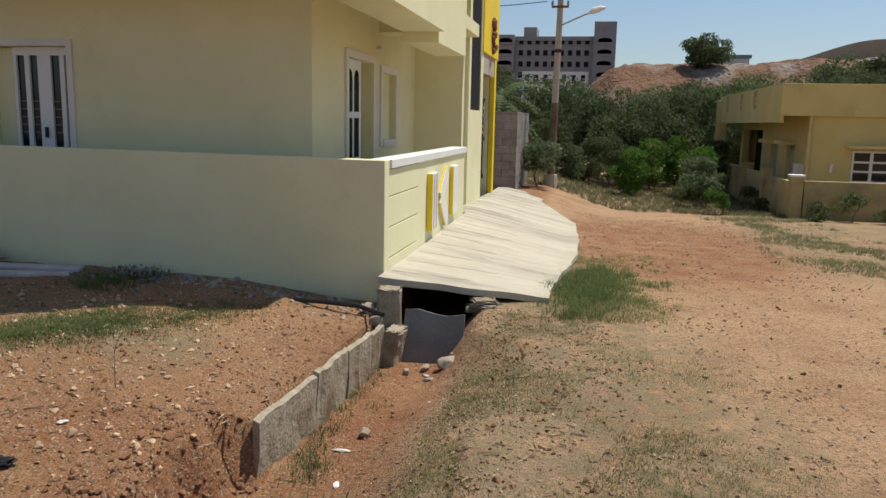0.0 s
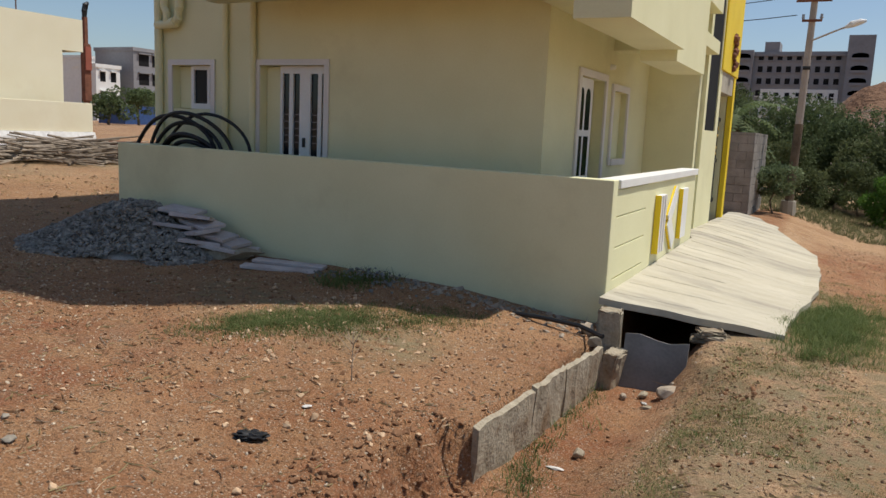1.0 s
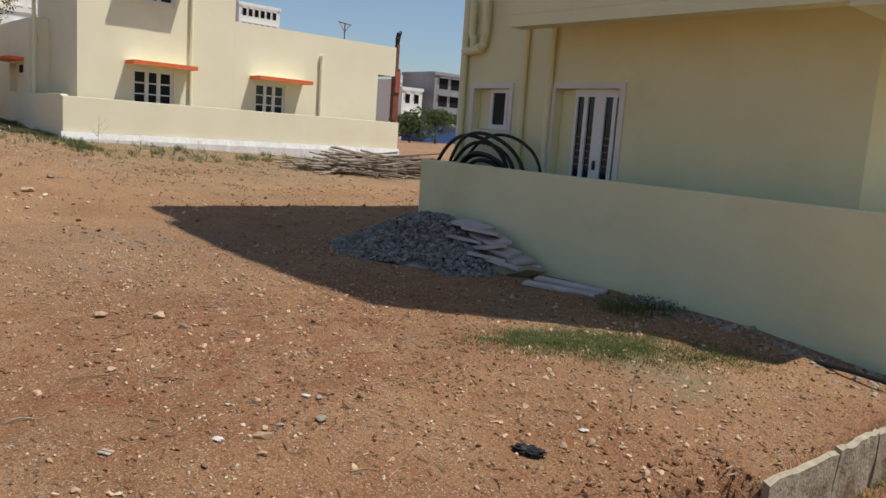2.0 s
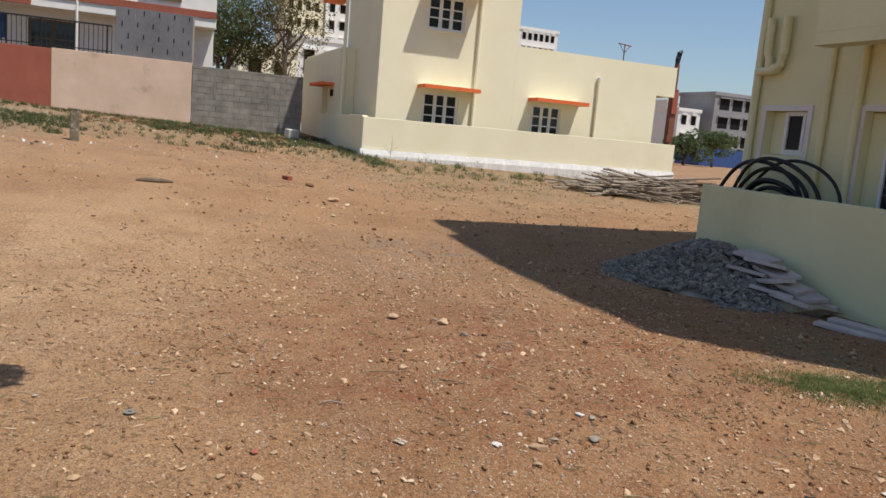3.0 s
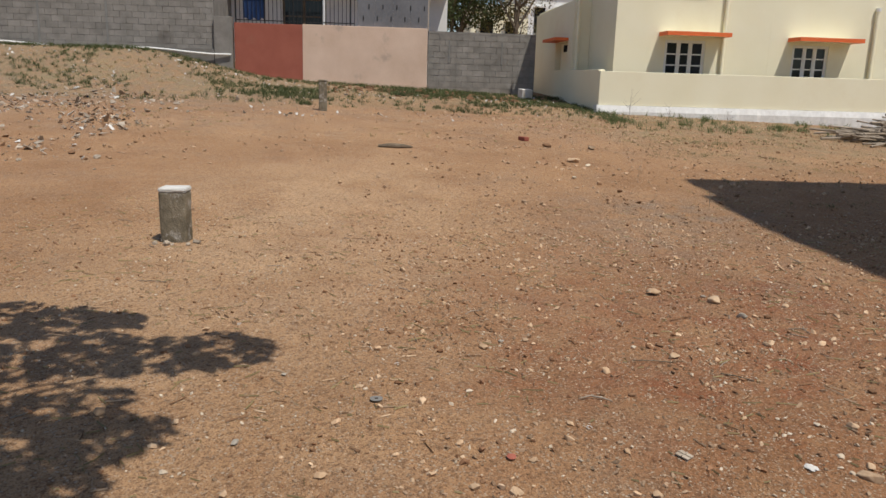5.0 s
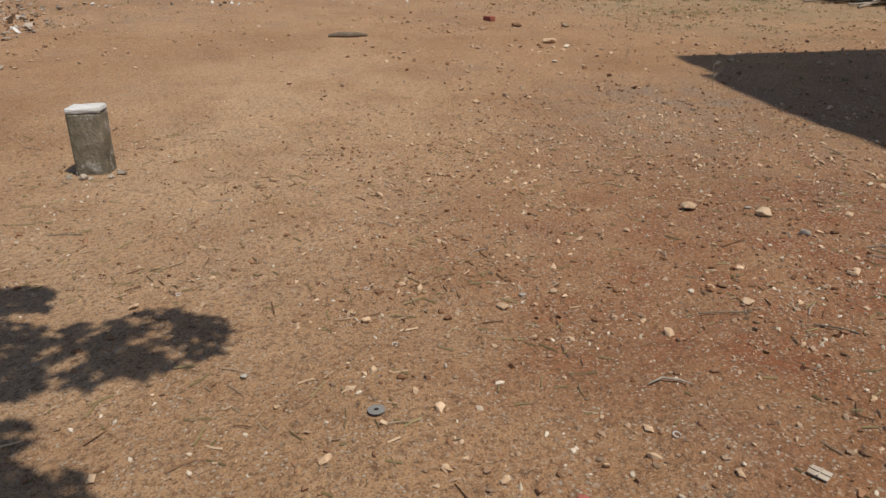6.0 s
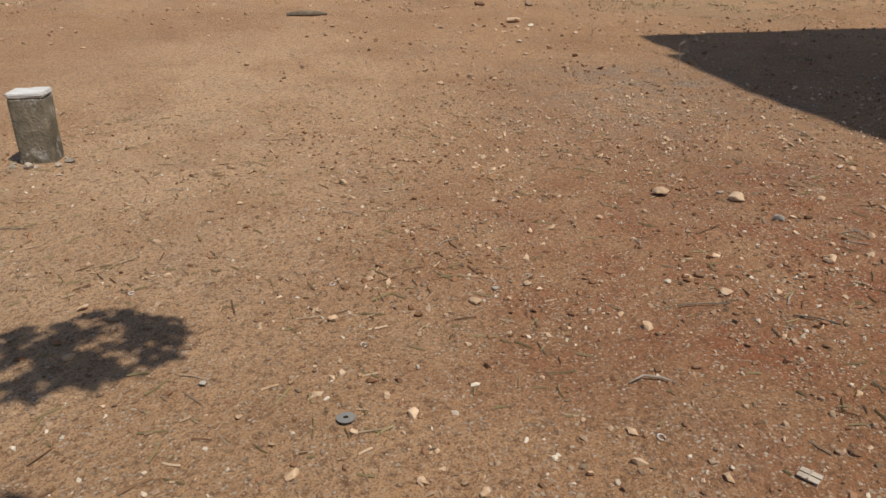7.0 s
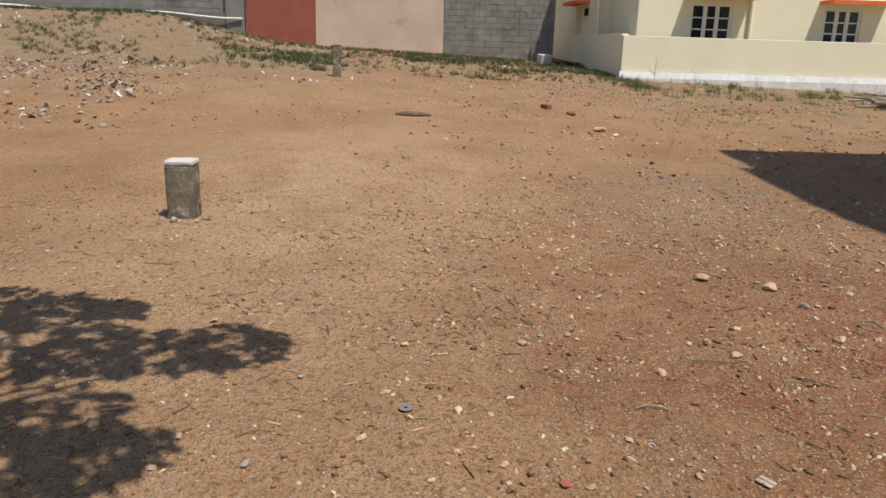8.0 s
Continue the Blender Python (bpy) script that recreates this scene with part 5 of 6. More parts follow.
def north_belt():
    r = random.Random(11)
    spots = [(-9.5, 38, 6.0), (-6.5, 41, 5.2), (-3.2, 37, 4.1), (-0.4, 40, 4.3), (1.6, 36, 4.2), (3.9, 39, 5.0), (6.4, 37.5, 5.4), (8.8, 41, 5.4), (11.6, 44, 6.0), (14.8, 46, 6.4), (18.5, 45, 6.4), (-12.5, 40, 6.2), (2.6, 44, 5.2), (7.2, 46, 5.8), (22, 47, 7.0), (5.2, 42.5, 5.2), (-1.6, 44, 4.4)]
    for k, (x, y, h) in enumerate(spots):
        plant_tree((x, y), h, 2.5, 11, (LEAF_DARK, LEAF_MID, LEAF_DARK)[k % 3], 0.14, 100 + k, "dense dark green tree in the belt beyond the track", group="trees beyond the track", leaves_each=1300, low=0.18)
    for k, (x, y, h) in enumerate(((0.9, 29.5, 1.9), (2.6, 31, 2.5), (3.4, 29.5, 2.0), (-0.6, 31, 2.0), (1.8, 33, 2.3), (-2.6, 31.5, 2.2), (-1.4, 29, 1.3), (4.4, 33, 2.4), (0.2, 33.5, 2.4), (-4.4, 32, 2.4), (3.2, 27.5, 1.0))):
        plant_tree((x, y), h, 1.0, 6, LEAF_FRESH if k in (0, 1, 2, 4) else LEAF_MID, 0.1, 200 + k, "bright green leafy shrub in front of the trees", "shrub", 0.04, 3, "shrubs beyond the track", 700, low=0.12)
    plant_tree((2.9, 25.4), 1.75, 0.75, 7, LEAF_PALE, 0.1, 301, "oleander bush with pale flowers near the bungalow", "bush", 0.04, 4, "", 420)
    for k, (x, y, h) in enumerate(((5.3, 21.7, 0.55), (6.2, 21.9, 0.8), (7.1, 21.6, 0.5), (4.4, 24.2, 0.5), (4.5, 26.5, 0.7))):
        plant_tree((x, y), h, 0.42, 5, LEAF_MID, 0.08, 320 + k, "dull green weed bush at the foot of the garden wall", "bush", 0.02, 3, "bushes by the garden wall", 150, low=0.2)
    plant_tree((3.0, 22.6), 0.75, 0.4, 5, LEAF_FRESH, 0.08, 302, "small yellow-green bush by the track", "bush", 0.03, 3, "", 200)
    plant_tree((-2.0, 21.9), 1.5, 0.6, 6, LEAF_PALE, 0.1, 303, "grey-green shrub at the foot of the pole", "shrub", 0.03, 4, "", 300)
    plant_tree((17.0, 138.0), 7.8, 3.9, 16, LEAF_DARK, 0.4, 304, "tall dark tree on the hill", group="hill trees", trunk=0.3, leaves_each=600, z=9.5)
    plant_tree((34.0, 122.0), 14.5, 5.0, 9, LEAF_DARK, 0.5, 305, "broad dark tree below the hill", group="hill trees", trunk=0.3, leaves_each=500)
    plant_tree((40.0, 124.0), 15.5, 5.0, 9, LEAF_DARK, 0.5, 306, "broad dark tree below the hill", group="hill trees", trunk=0.3, leaves_each=500)
    # palm beside the block wall
    x, y = -4.0, 29.0
    p = thing("palm_tree", "date palm with drooping dark fronds", "palm", (x, y, lz(x, y)))
    part("trunk", tube([(0, 0, 0), (0.05, 0, 1.2), (0.0, 0.05, 2.6)], [0.2, 0.17, 0.15], 9), BARK, p)
    for k in range(22):
        a, e = k * 2.399, r.uniform(-0.3, 1.2)
        L = r.uniform(1.3, 1.9)
        verts, faces = [], []
        way = Vector((math.cos(a), math.sin(a), 0))
        for i in range(14):
            s = i / 13
            verts.append((math.cos(a) * L * s * math.cos(e * (1 - s)), math.sin(a) * L * s * math.cos(e * (1 - s)), 2.6 + L * (math.sin(e) * s - 0.75 * s * s)))
        for i in range(13):
            s = i / 13
            cx = Vector(verts[i])
            side = Vector((-math.sin(a), math.cos(a), 0))
            for sg in (-1, 1):
                w = 0.34 * math.sin(math.pi * (0.12 + 0.85 * s))
                tip = cx + side * sg * w + way * 0.1 - Vector((0, 0, 0.12))
                faces.append((i, i + 1, len(verts)))
                verts.append(tuple(tip))
        mesh_of("frond", verts, faces, LEAF_DARK, p)


north_belt()


def west_trees():
    plant_tree((-38, 3.6), 6.8, 2.4, 12, LEAF_MID, 0.15, 401, "green leafy tree behind the boundary wall", group="trees behind the wall", leaves_each=650)
    plant_tree((-40, 4.4), 7.2, 2.3, 10, LEAF_DRY, 0.14, 402, "thin-leaved brownish tree behind the wall", group="trees behind the wall", leaves_each=420, limbs=9)
    plant_tree((-37, 6.4), 7.4, 2.0, 11, LEAF_DRY, 0.12, 403, "sparse bare-twigged tree behind the block wall", group="trees behind the wall", leaves_each=420, limbs=10)
    plant_tree((-44, 2.2), 6.2, 2.2, 8, LEAF_DRY, 0.18, 404, "brownish tree far behind the wall", group="trees behind the wall", leaves_each=300)
    plant_tree((-48, 10.2), 4.6, 1.5, 7, LEAF_DARK, 0.18, 405, "dark green tree behind the cream house", group="trees behind the wall", leaves_each=300)
    for k, (x, y, h) in enumerate(((-60, 52, 3.6), (-75, 66, 4.0), (-80, 70, 4.2), (-58, 47, 2.6), (-85, 90, 5))):
        plant_tree((x, y), h, 2.2, 7, LEAF_DARK, 0.3, 420 + k, "scrubby dark tree near the far buildings", group="far scrub", leaves_each=260)
    # twigs over the cream house roof
    for k, (x, y) in enumerate(((-36, 13.8), (-36.5, 15.6), (-36, 17.0))):
        r = random.Random(430 + k)
        t = thing("tree", "bare twiggy tree top behind the cream house", "tree", (x, y, lz(x, y)), group="bare trees")
        part("trunk", tube([(0, 0, 0), (0.1, 0, 2.5), (0, 0.1, 4.4)], [0.1, 0.07, 0.05], 6), BARK, t)
        for i in range(12):
            a, l = r.uniform(0, 6.28), r.uniform(0.5, 1.5)
            part("limb", tube([(0, 0.1, 4.2 - 0.1 * i), (0.3 * l * math.cos(a), 0.3 * l * math.sin(a), 4.6), (0.7 * l * math.cos(a), 0.7 * l * math.sin(a), 4.8 + 0.4 * l)], [0.03, 0.02, 0.008], 5), BARK, t)


west_trees()


def shade_tree():
    """The tree beside the lot whose boughs throw the leafy shadow."""
    base = (-1.6, -3.9)
    z = lz(*base) - 0.05
    t = thing("tree", "leafy roadside tree whose boughs shade the lot", "tree", (*base, z))
    part("trunk", tube([(0, 0, 0), (0.05, 0.05, 1.0), (0.0, 0.2, 2.1), (-0.1, 0.5, 3.0)], [0.2, 0.16, 0.14, 0.11], 10), BARK, t)
    # boughs: end points of the leafy sprays, in the tree's own axes
    H = 3.6
    off = Vector((0.345 * H, 0.27 * H, H))
    sprays = [((-5.55, -0.72), 0.30), ((-5.42, -1.05), 0.30), ((-5.5, -1.45), 0.32), ((-5.3, -1.8), 0.34), ((-5.6, -2.2), 0.4), ((-6.05, -1.75), 0.34), ((-6.15, -2.2), 0.4), ((-6.1, -1.5), 0.2),
              ((-4.45, -1.02), 0.28), ((-4.75, -1.3), 0.30), ((-4.3, -1.35), 0.36), ((-4.0, -1.15), 0.34), ((-3.75, -1.3), 0.4), ((-4.1, -1.8), 0.42), ((-4.6, -1.8), 0.36), ((-3.6, -1.9), 0.5), ((-4.9, -2.4), 0.4), ((-4.2, -2.5), 0.6), ((-5.2, -3.0), 0.6)]
    fork = Vector((-0.1, 0.5, 3.0))
    blobs = []
    for k, ((sx, sy), rr) in enumerate(sprays):
        c = Vector((sx, sy, 0)) + off - Vector((*base, z))
        blobs.append((tuple(c), (rr, rr, rr * 0.5), int(60 + 400 * rr)))
        mid = fork.lerp(c, 0.5) + Vector((0, 0, 0.25))
        part("bough", tube([fork, mid, c], [0.05, 0.028, 0.008], 6), BARK, t)
    crown(t, blobs, LEAF_DARK, 0.13, 500)


shade_tree()


# ---- grass: tufts of blades ----
def blades(spots, height, width, seed, per=7):
    r = np.random.RandomState(seed)
    p = np.repeat(np.asarray(spots, float), per, axis=0)
    n = len(p)
    p[:, 0] += r.normal(0, 0.04, n)
    p[:, 1] += r.normal(0, 0.04, n)
    z = land(p[:, 0], p[:, 1]) - 0.01
    h = height * (0.45 + 0.9 * r.rand(n))
    a = r.rand(n) * 6.283
    lean = h * (0.4 + 1.0 * r.rand(n))
    w = width * (0.6 + 0.8 * r.rand(n))
    sx, sy = -np.sin(a) * w / 2, np.cos(a) * w / 2
    lx, ly = np.cos(a) * lean, np.sin(a) * lean
    v = np.stack([np.stack([p[:, 0] - sx, p[:, 1] - sy, z], 1), np.stack([p[:, 0] + sx, p[:, 1] + sy, z], 1),
                  np.stack([p[:, 0] + sx * 0.7 + lx * 0.4, p[:, 1] + sy * 0.7 + ly * 0.4, z + h * 0.6], 1), np.stack([p[:, 0] - sx * 0.7 + lx * 0.4, p[:, 1] - sy * 0.7 + ly * 0.4, z + h * 0.6], 1),
                  np.stack([p[:, 0] + lx, p[:, 1] + ly, z + h], 1)], 1).reshape(-1, 3)
    i = np.arange(n)[:, None] * 5
    f = (i + np.array([0, 1, 2, 3])).tolist() + (i + np.array([3, 2, 4])).tolist()
    return v.tolist(), f


def scatter(n, x0, x1, y0, y1, seed, keep):
    r = np.random.RandomState(seed)
    p = np.stack([x0 + (x1 - x0) * r.rand(n), y0 + (y1 - y0) * r.rand(n)], 1)
    return p[r.rand(n) < keep(p[:, 0], p[:, 1])]


def lawn():
    grass_line = lambda x: 5.05 + 1.15 * (x + 4.6)
    clump = lambda x, y, s=1.3: np.clip((fbm(x * s + 40, y * s, 3) - 0.46) * 6, 0, 1)
    verge = scatter(15000, -1.55, 1.2, 1.6, 12.5, 1, lambda x, y: clump(x, y) * (1 - ramp01(-0.1, 0.9, x + 0.1 * (y - 5))) * ramp01(-1.55, -1.3, x) * np.where((x < -0.7) & (y > 7.2), 0, 1))
    thick = scatter(2400, -0.95, 0.5, 7.3, 11.4, 2, lambda x, y: np.exp(-(((x + 0.52 - 0.12 * (y - 8.3)) / 0.26) ** 2 + ((y - 8.7) / 1.1) ** 2)) * 1.3)
    fringe = scatter(2600, -0.8, 1.0, 7.2, 12.0, 14, lambda x, y: np.exp(-(((x + 0.1 - 0.1 * (y - 8.5)) / 0.42) ** 2 + ((y - 9.3) / 1.5) ** 2)) * clump(x, y, 2.2))
    for name, spots, h, w, mat, seed, per, label in (
        ("grass", verge[::2], 0.03, 0.004, GRASS, 21, 14, "short patchy green grass on the verge"),
        ("dry_grass", verge[1::2], 0.03, 0.003, STRAW, 22, 20, "short dry straw-coloured grass on the verge"),
        ("grass", thick, 0.095, 0.005, GRASS, 23, 20, "thick green grass tuft beside the apron"),
        ("grass", fringe, 0.05, 0.0045, GRASS, 35, 20, "thin green grass spreading from the tuft"),
        ("grass", scatter(9500, -5.6, -2.9, 4.4, 6.9, 3, lambda x, y: np.exp(-(((y - grass_line(x)) / 0.42) ** 2)) * 1.4 * ramp01(-5.2, -4.6, x) * (1 - ramp01(-3.7, -3.2, x)) * np.clip(clump(x, y, 1.6) + 0.3, 0, 1)), 0.042, 0.0045, GRASS, 24, 12, "green grass patch at the edge of the wall's shade"),
        ("weeds", scatter(5200, -20.5, -10.5, 5.0, 15.0, 15, lambda x, y: clump(x + 3, y, 0.6) * clump(x, y, 2.1) * (0.25 + 0.75 * ramp01(-14, -18, x))), 0.04, 0.008, WEED, 36, 10, "dull low weeds across the middle of the lot"),
        ("dry_grass", scatter(5200, -21.5, -10.5, 4.5, 15.0, 16, lambda x, y: clump(x - 3, y, 0.6) * clump(x + 5, y, 2.1) * 0.8), 0.035, 0.007, STRAW, 37, 10, "dry yellowed grass across the middle of the lot"),
        ("grass", scatter(200, -5.3, -4.6, 6.5, 7.3, 4, lambda x, y: np.exp(-(((x + 4.95) / 0.25) ** 2))), 0.1, 0.008, GRASS, 25, 6, "weeds growing at the foot of the wall"),
        ("weeds", scatter(3400, -23.8, -18.5, 6.0, 18.5, 5, lambda x, y: clump(x, y, 0.7) * clump(x, y, 2.4) * 0.9 * ramp01(-18.5, -21.5, x)), 0.15, 0.011, LEAF_MID, 26, 11, "patchy green weeds along the whitewashed plinth"),
        ("weeds", scatter(9500, -29.6, -21.5, -14, 7, 6, lambda x, y: np.clip(clump(x, y, 0.55) * 0.9 + 0.08, 0, 1) * (0.35 + 0.65 * ramp01(-6, -4, y)) + 0.5 * ramp01(-28.2, -29.2, x)), 0.11, 0.012, LEAF_MID, 27, 12, "low weeds below the boundary wall"),
        ("dry_grass", scatter(3000, -27, -15, -12, 8, 7, lambda x, y: clump(x + 9, y, 0.5) * 0.5), 0.045, 0.012, STRAW, 28, 10, "dry grass across the far lot"),
        ("weeds", scatter(5200, -3.5, 5.0, 22.5, 34, 8, lambda x, y: 0.6 + 0 * x), 0.13, 0.012, WEED, 29, 9, "tall pale grass below the trees"),
        ("weeds", scatter(3000, 2.2, 5.0, 11.0, 23, 9, lambda x, y: clump(x, y, 0.9) * ramp01(2.0, 3.4, x + 0.03 * (y - 14))), 0.07, 0.009, WEED, 30, 12, "green weeds along the bungalow's wall"),
        ("weeds", scatter(260, -2.25, -1.5, 3.2, 6.7, 10, lambda x, y: np.clip((vnoise(x * 4, y * 2.2) - 0.52) * 6, 0, 1)), 0.1, 0.01, GRASS, 31, 9, "small weeds growing in the drain"),
        ("weeds", scatter(90, -2.3, -1.9, 4.45, 5.0, 12, lambda x, y: np.exp(-(((x + 2.1) / 0.12) ** 2 + ((y - 4.7) / 0.18) ** 2))), 0.045, 0.006, GRASS, 33, 12, "green weed clump growing in the drain bed"),
        ("weeds", scatter(120, -2.3, -2.15, 4.6, 6.6, 13, lambda x, y: 0.5 + 0 * x), 0.06, 0.006, GRASS, 34, 8, "thin weeds at the foot of the granite slabs"),
    ):
        if len(spots):
            v, f = blades(spots, h, w, seed, per)
            tagged(mesh_of(name, v, f, mat), label, "grass", kind="stuff")


lawn()


# ---- dry weed stalks ----
def dry_weed(x, y, h, seed):
    r = random.Random(seed)
    t = thing("dry_weed", "thin dry branching weed stalk rooted in the earth", "weed", (x, y, lz(x, y) - 0.02), group="dry weeds")
    top = (r.uniform(-0.1, 0.1) * h, r.uniform(-0.1, 0.1) * h, h)
    part("stem", tube([(0, 0, 0), (top[0] * 0.3, top[1] * 0.3, h * 0.5), top], [0.007 * h + 0.002, 0.005 * h + 0.001, 0.001], 5), BAMBOO, t)
    for k in range(9):
        f, a, l = r.uniform(0.3, 0.9), r.uniform(0, 6.28), r.uniform(0.15, 0.4) * h
        b = Vector((top[0] * f, top[1] * f, h * f))
        part("branch", tube([b, b + Vector((math.cos(a) * l * 0.6, math.sin(a) * l * 0.6, l * 0.5)), b + Vector((math.cos(a) * l, math.sin(a) * l, l * 0.9))], [0.003 * h + 0.001, 0.002 * h + 0.001, 0.001], 4), BAMBOO, t)


for k, (x, y, h) in enumerate(((-22.4, 7.2, 0.85), (-22.0, 8.2, 0.5), (-21.4, 9.6, 0.45), (-3.35, 4.55, 0.38), (-10.6, 4.4, 0.3), (-12.2, 4.0, 0.28))):
    dry_weed(x, y, h, 1200 + k)


# ---- stones ----
def stone_mesh(seed, flat=0.6, sub=1):
    r = random.Random(seed)
    bm = bmesh.new()
    bmesh.ops.create_icosphere(bm, subdivisions=sub, radius=0.5)
    k = [r.uniform(0.7, 1.3), r.uniform(0.6, 1.0), flat * r.uniform(0.7, 1.2)]
    for v in bm.verts:
        q = 1 + r.uniform(-0.28, 0.25)
        v.co = Vector((v.co.x * k[0] * q, v.co.y * k[1] * q, v.co.z * k[2] * q))
    return bm


def chip_shape(seed, points, flat):
    """An angular stone of unit size: the hull of a few points."""
    r = random.Random(seed)
    bm = bmesh.new()
    k = (r.uniform(0.8, 1.25), r.uniform(0.55, 0.9), flat * r.uniform(0.7, 1.3))
    for _ in range(points):
        d = Vector((r.gauss(0, 1), r.gauss(0, 1), r.gauss(0, 1))).normalized() * 0.5 * r.uniform(0.8, 1.1)
        bm.verts.new((d.x * k[0], d.y * k[1], d.z * k[2]))
    bmesh.ops.convex_hull(bm, input=bm.verts[:])
    loose = [v for v in bm.verts if not v.link_faces]
    bmesh.ops.delete(bm, geom=loose, context="VERTS")
    bmesh.ops.triangulate(bm, faces=bm.faces[:])
    bm.verts.index_update()
    out = (np.array([v.co[:] for v in bm.verts]), np.array([[v.index for v in f.verts] for f in bm.faces]))
    bm.free()
    return out


def stone_fields():
    fine = [chip_shape(900 + q, 7, 0.6) for q in range(8)]
    coarse = [chip_shape(920 + q, 14, 0.62) for q in range(12)]
    scraps = [chip_shape(940 + q, 9, 0.16) for q in range(8)]

    def field(name, spots, sizes, mat, label, seed, sink=0.25, lift=None, group="", shapes=coarse, tilt=0.25):
        r = np.random.RandomState(seed)
        z = land(spots[:, 0], spots[:, 1]) if lift is None else lift
        pick, ang = r.randint(0, len(shapes), len(spots)), r.rand(len(spots)) * 6.283
        tx, ty = r.normal(0, tilt, len(spots)), r.normal(0, tilt, len(spots))
        vs, fs, base = [], [], 0
        for q, (v, f) in enumerate(shapes):
            m = np.nonzero(pick == q)[0]
            if not len(m):
                continue
            sz = sizes[m][:, None]
            c, d = np.cos(ang[m])[:, None], np.sin(ang[m])[:, None]
            w = np.empty((len(m), len(v), 3))
            w[:, :, 0] = (v[:, 0] * c - v[:, 1] * d) * sz + spots[m, 0][:, None]
            w[:, :, 1] = (v[:, 0] * d + v[:, 1] * c) * sz + spots[m, 1][:, None]
            w[:, :, 2] = (v[:, 2] + v[:, 0] * tx[m][:, None] + v[:, 1] * ty[m][:, None]) * sz + (z[m] + sizes[m] * (0.28 - sink))[:, None]
            vs.append(w.reshape(-1, 3))
            fs.append((f[None] + base + (np.arange(len(m)) * len(v))[:, None, None]).reshape(-1, 3))
            base += len(m) * len(v)
        ob = mesh_of(name, np.concatenate(vs).tolist(), np.concatenate(fs).tolist(), mat)
        return tagged(ob, label, "stones", group=group, kind="stuff")

    def sizes(n, lo, hi, seed, p=3.0):
        return lo + (hi - lo) * np.random.RandomState(seed).rand(n) ** p

    off_house = lambda x, y: ramp01(-11.0, -9.0, x) * np.where((y > 7.4) & (x < -0.7), 0, 1) * np.where((np.abs(x + 1.95) < 0.42) & (y > 3.4), 0.25, 1)
    patch = lambda x, y: np.clip((fbm(x * 0.9 + 3, y * 0.9, 3) - 0.3) * 2.2, 0.15, 1)
    clumps = lambda x, y: np.clip((fbm(x * 2.1 + 7, y * 2.1, 3) - 0.36) * 3.2, 0.12, 1)
    busy = lambda x, y: 0.34 + 0.66 * ramp01(-1.0, 1.6, y + 0.12 * (x + 6))         # stonier towards the house
    a = scatter(95000, -11, -0.2, -3.5, 7.4, 41, lambda x, y: off_house(x, y) * clumps(x, y) * (0.35 + 0.65 * busy(x, y)))
    field("grit", a, sizes(len(a), 0.007, 0.017, 42, 1.6), PEBBLE, "small tan grit strewn over the bare earth", 43, shapes=fine)
    a = scatter(27000, -11, -0.2, -3.5, 7.4, 141, lambda x, y: off_house(x, y) * clumps(x + 5, y) * busy(x, y))
    field("pebbles", a, sizes(len(a), 0.012, 0.036, 142, 2.0), PEBBLE, "tan pebbles strewn over the bare earth", 143, 0.18)
    a = scatter(17000, -11, -0.2, -3.5, 7.4, 144, lambda x, y: off_house(x, y) * clumps(x, y + 4) * (0.3 + 0.7 * busy(x, y)))
    field("stone_chips", a, sizes(len(a), 0.009, 0.03, 145, 2.6), CHIP, "pale stone chips scattered over the bare earth", 146, 0.15)
    b = scatter(15000, -11, -0.2, -3.5, 7.4, 44, lambda x, y: off_house(x, y) * clumps(x + 2, y + 9) * busy(x, y))
    field("clods", b, sizes(len(b), 0.010, 0.05, 45, 2.8), DIRTCLOD, "reddish earth clods on the bare ground", 46, 0.15)
    b = scatter(9000, -11, -0.2, -3.5, 7.4, 147, lambda x, y: off_house(x, y) * clumps(x + 2, y + 9) * (0.06 + 0.94 * busy(x, y) ** 2))
    field("clods", b, sizes(len(b), 0.009, 0.036, 148, 2.4), DARKCLOD, "dark brown earth crumbs on the bare ground", 149, 0.12)
    m = scatter(4200, -9.5, -2.6, -1.0, 6.4, 81, lambda x, y: off_house(x, y) * patch(x, y) * busy(x, y) ** 2)
    field("stones", m, sizes(len(m), 0.022, 0.06, 82, 2.4), TANROCK, "tan angular stones strewn over the red earth", 83, 0.16)
    c = scatter(19000, -26, -9.0, -12, 12, 47, lambda x, y: ramp01(-9.0, -11.0, x) * patch(x, y) * (0.3 + 0.7 * ramp01(-1, 2.5, y) + 0.4 * ramp01(-3, -5, y)))
    field("pebbles", c, sizes(len(c), 0.018, 0.09, 48, 3.2), PEBBLE, "scattered stones on the far side of the lot", 49, 0.15)
    c = scatter(3000, -26, -10.5, -12, 12, 150, lambda x, y: clumps(x + 4, y) * (0.05 + 0.95 * ramp01(0.5, 2.5, y)))
    field("clods", c, sizes(len(c), 0.02, 0.09, 151, 3.0), DARKCLOD, "dark clods on the far side of the lot", 152, 0.12)
    d = scatter(24000, -1.3, 5.0, 2.2, 20, 50, lambda x, y: off_house(x, y) * clumps(x, y) * np.where((x < -0.6) & (y > 7.2), 0, 1))
    field("pebbles", d, sizes(len(d), 0.008, 0.045, 51, 2.8), TANROCK, "pebbles along the verge and dirt track", 52, 0.2)
    d = scatter(1800, -1.3, 5.0, 2.2, 20, 153, lambda x, y: off_house(x, y) * clumps(x, y + 3) * np.where((x < -0.6) & (y > 7.2), 0, 1))
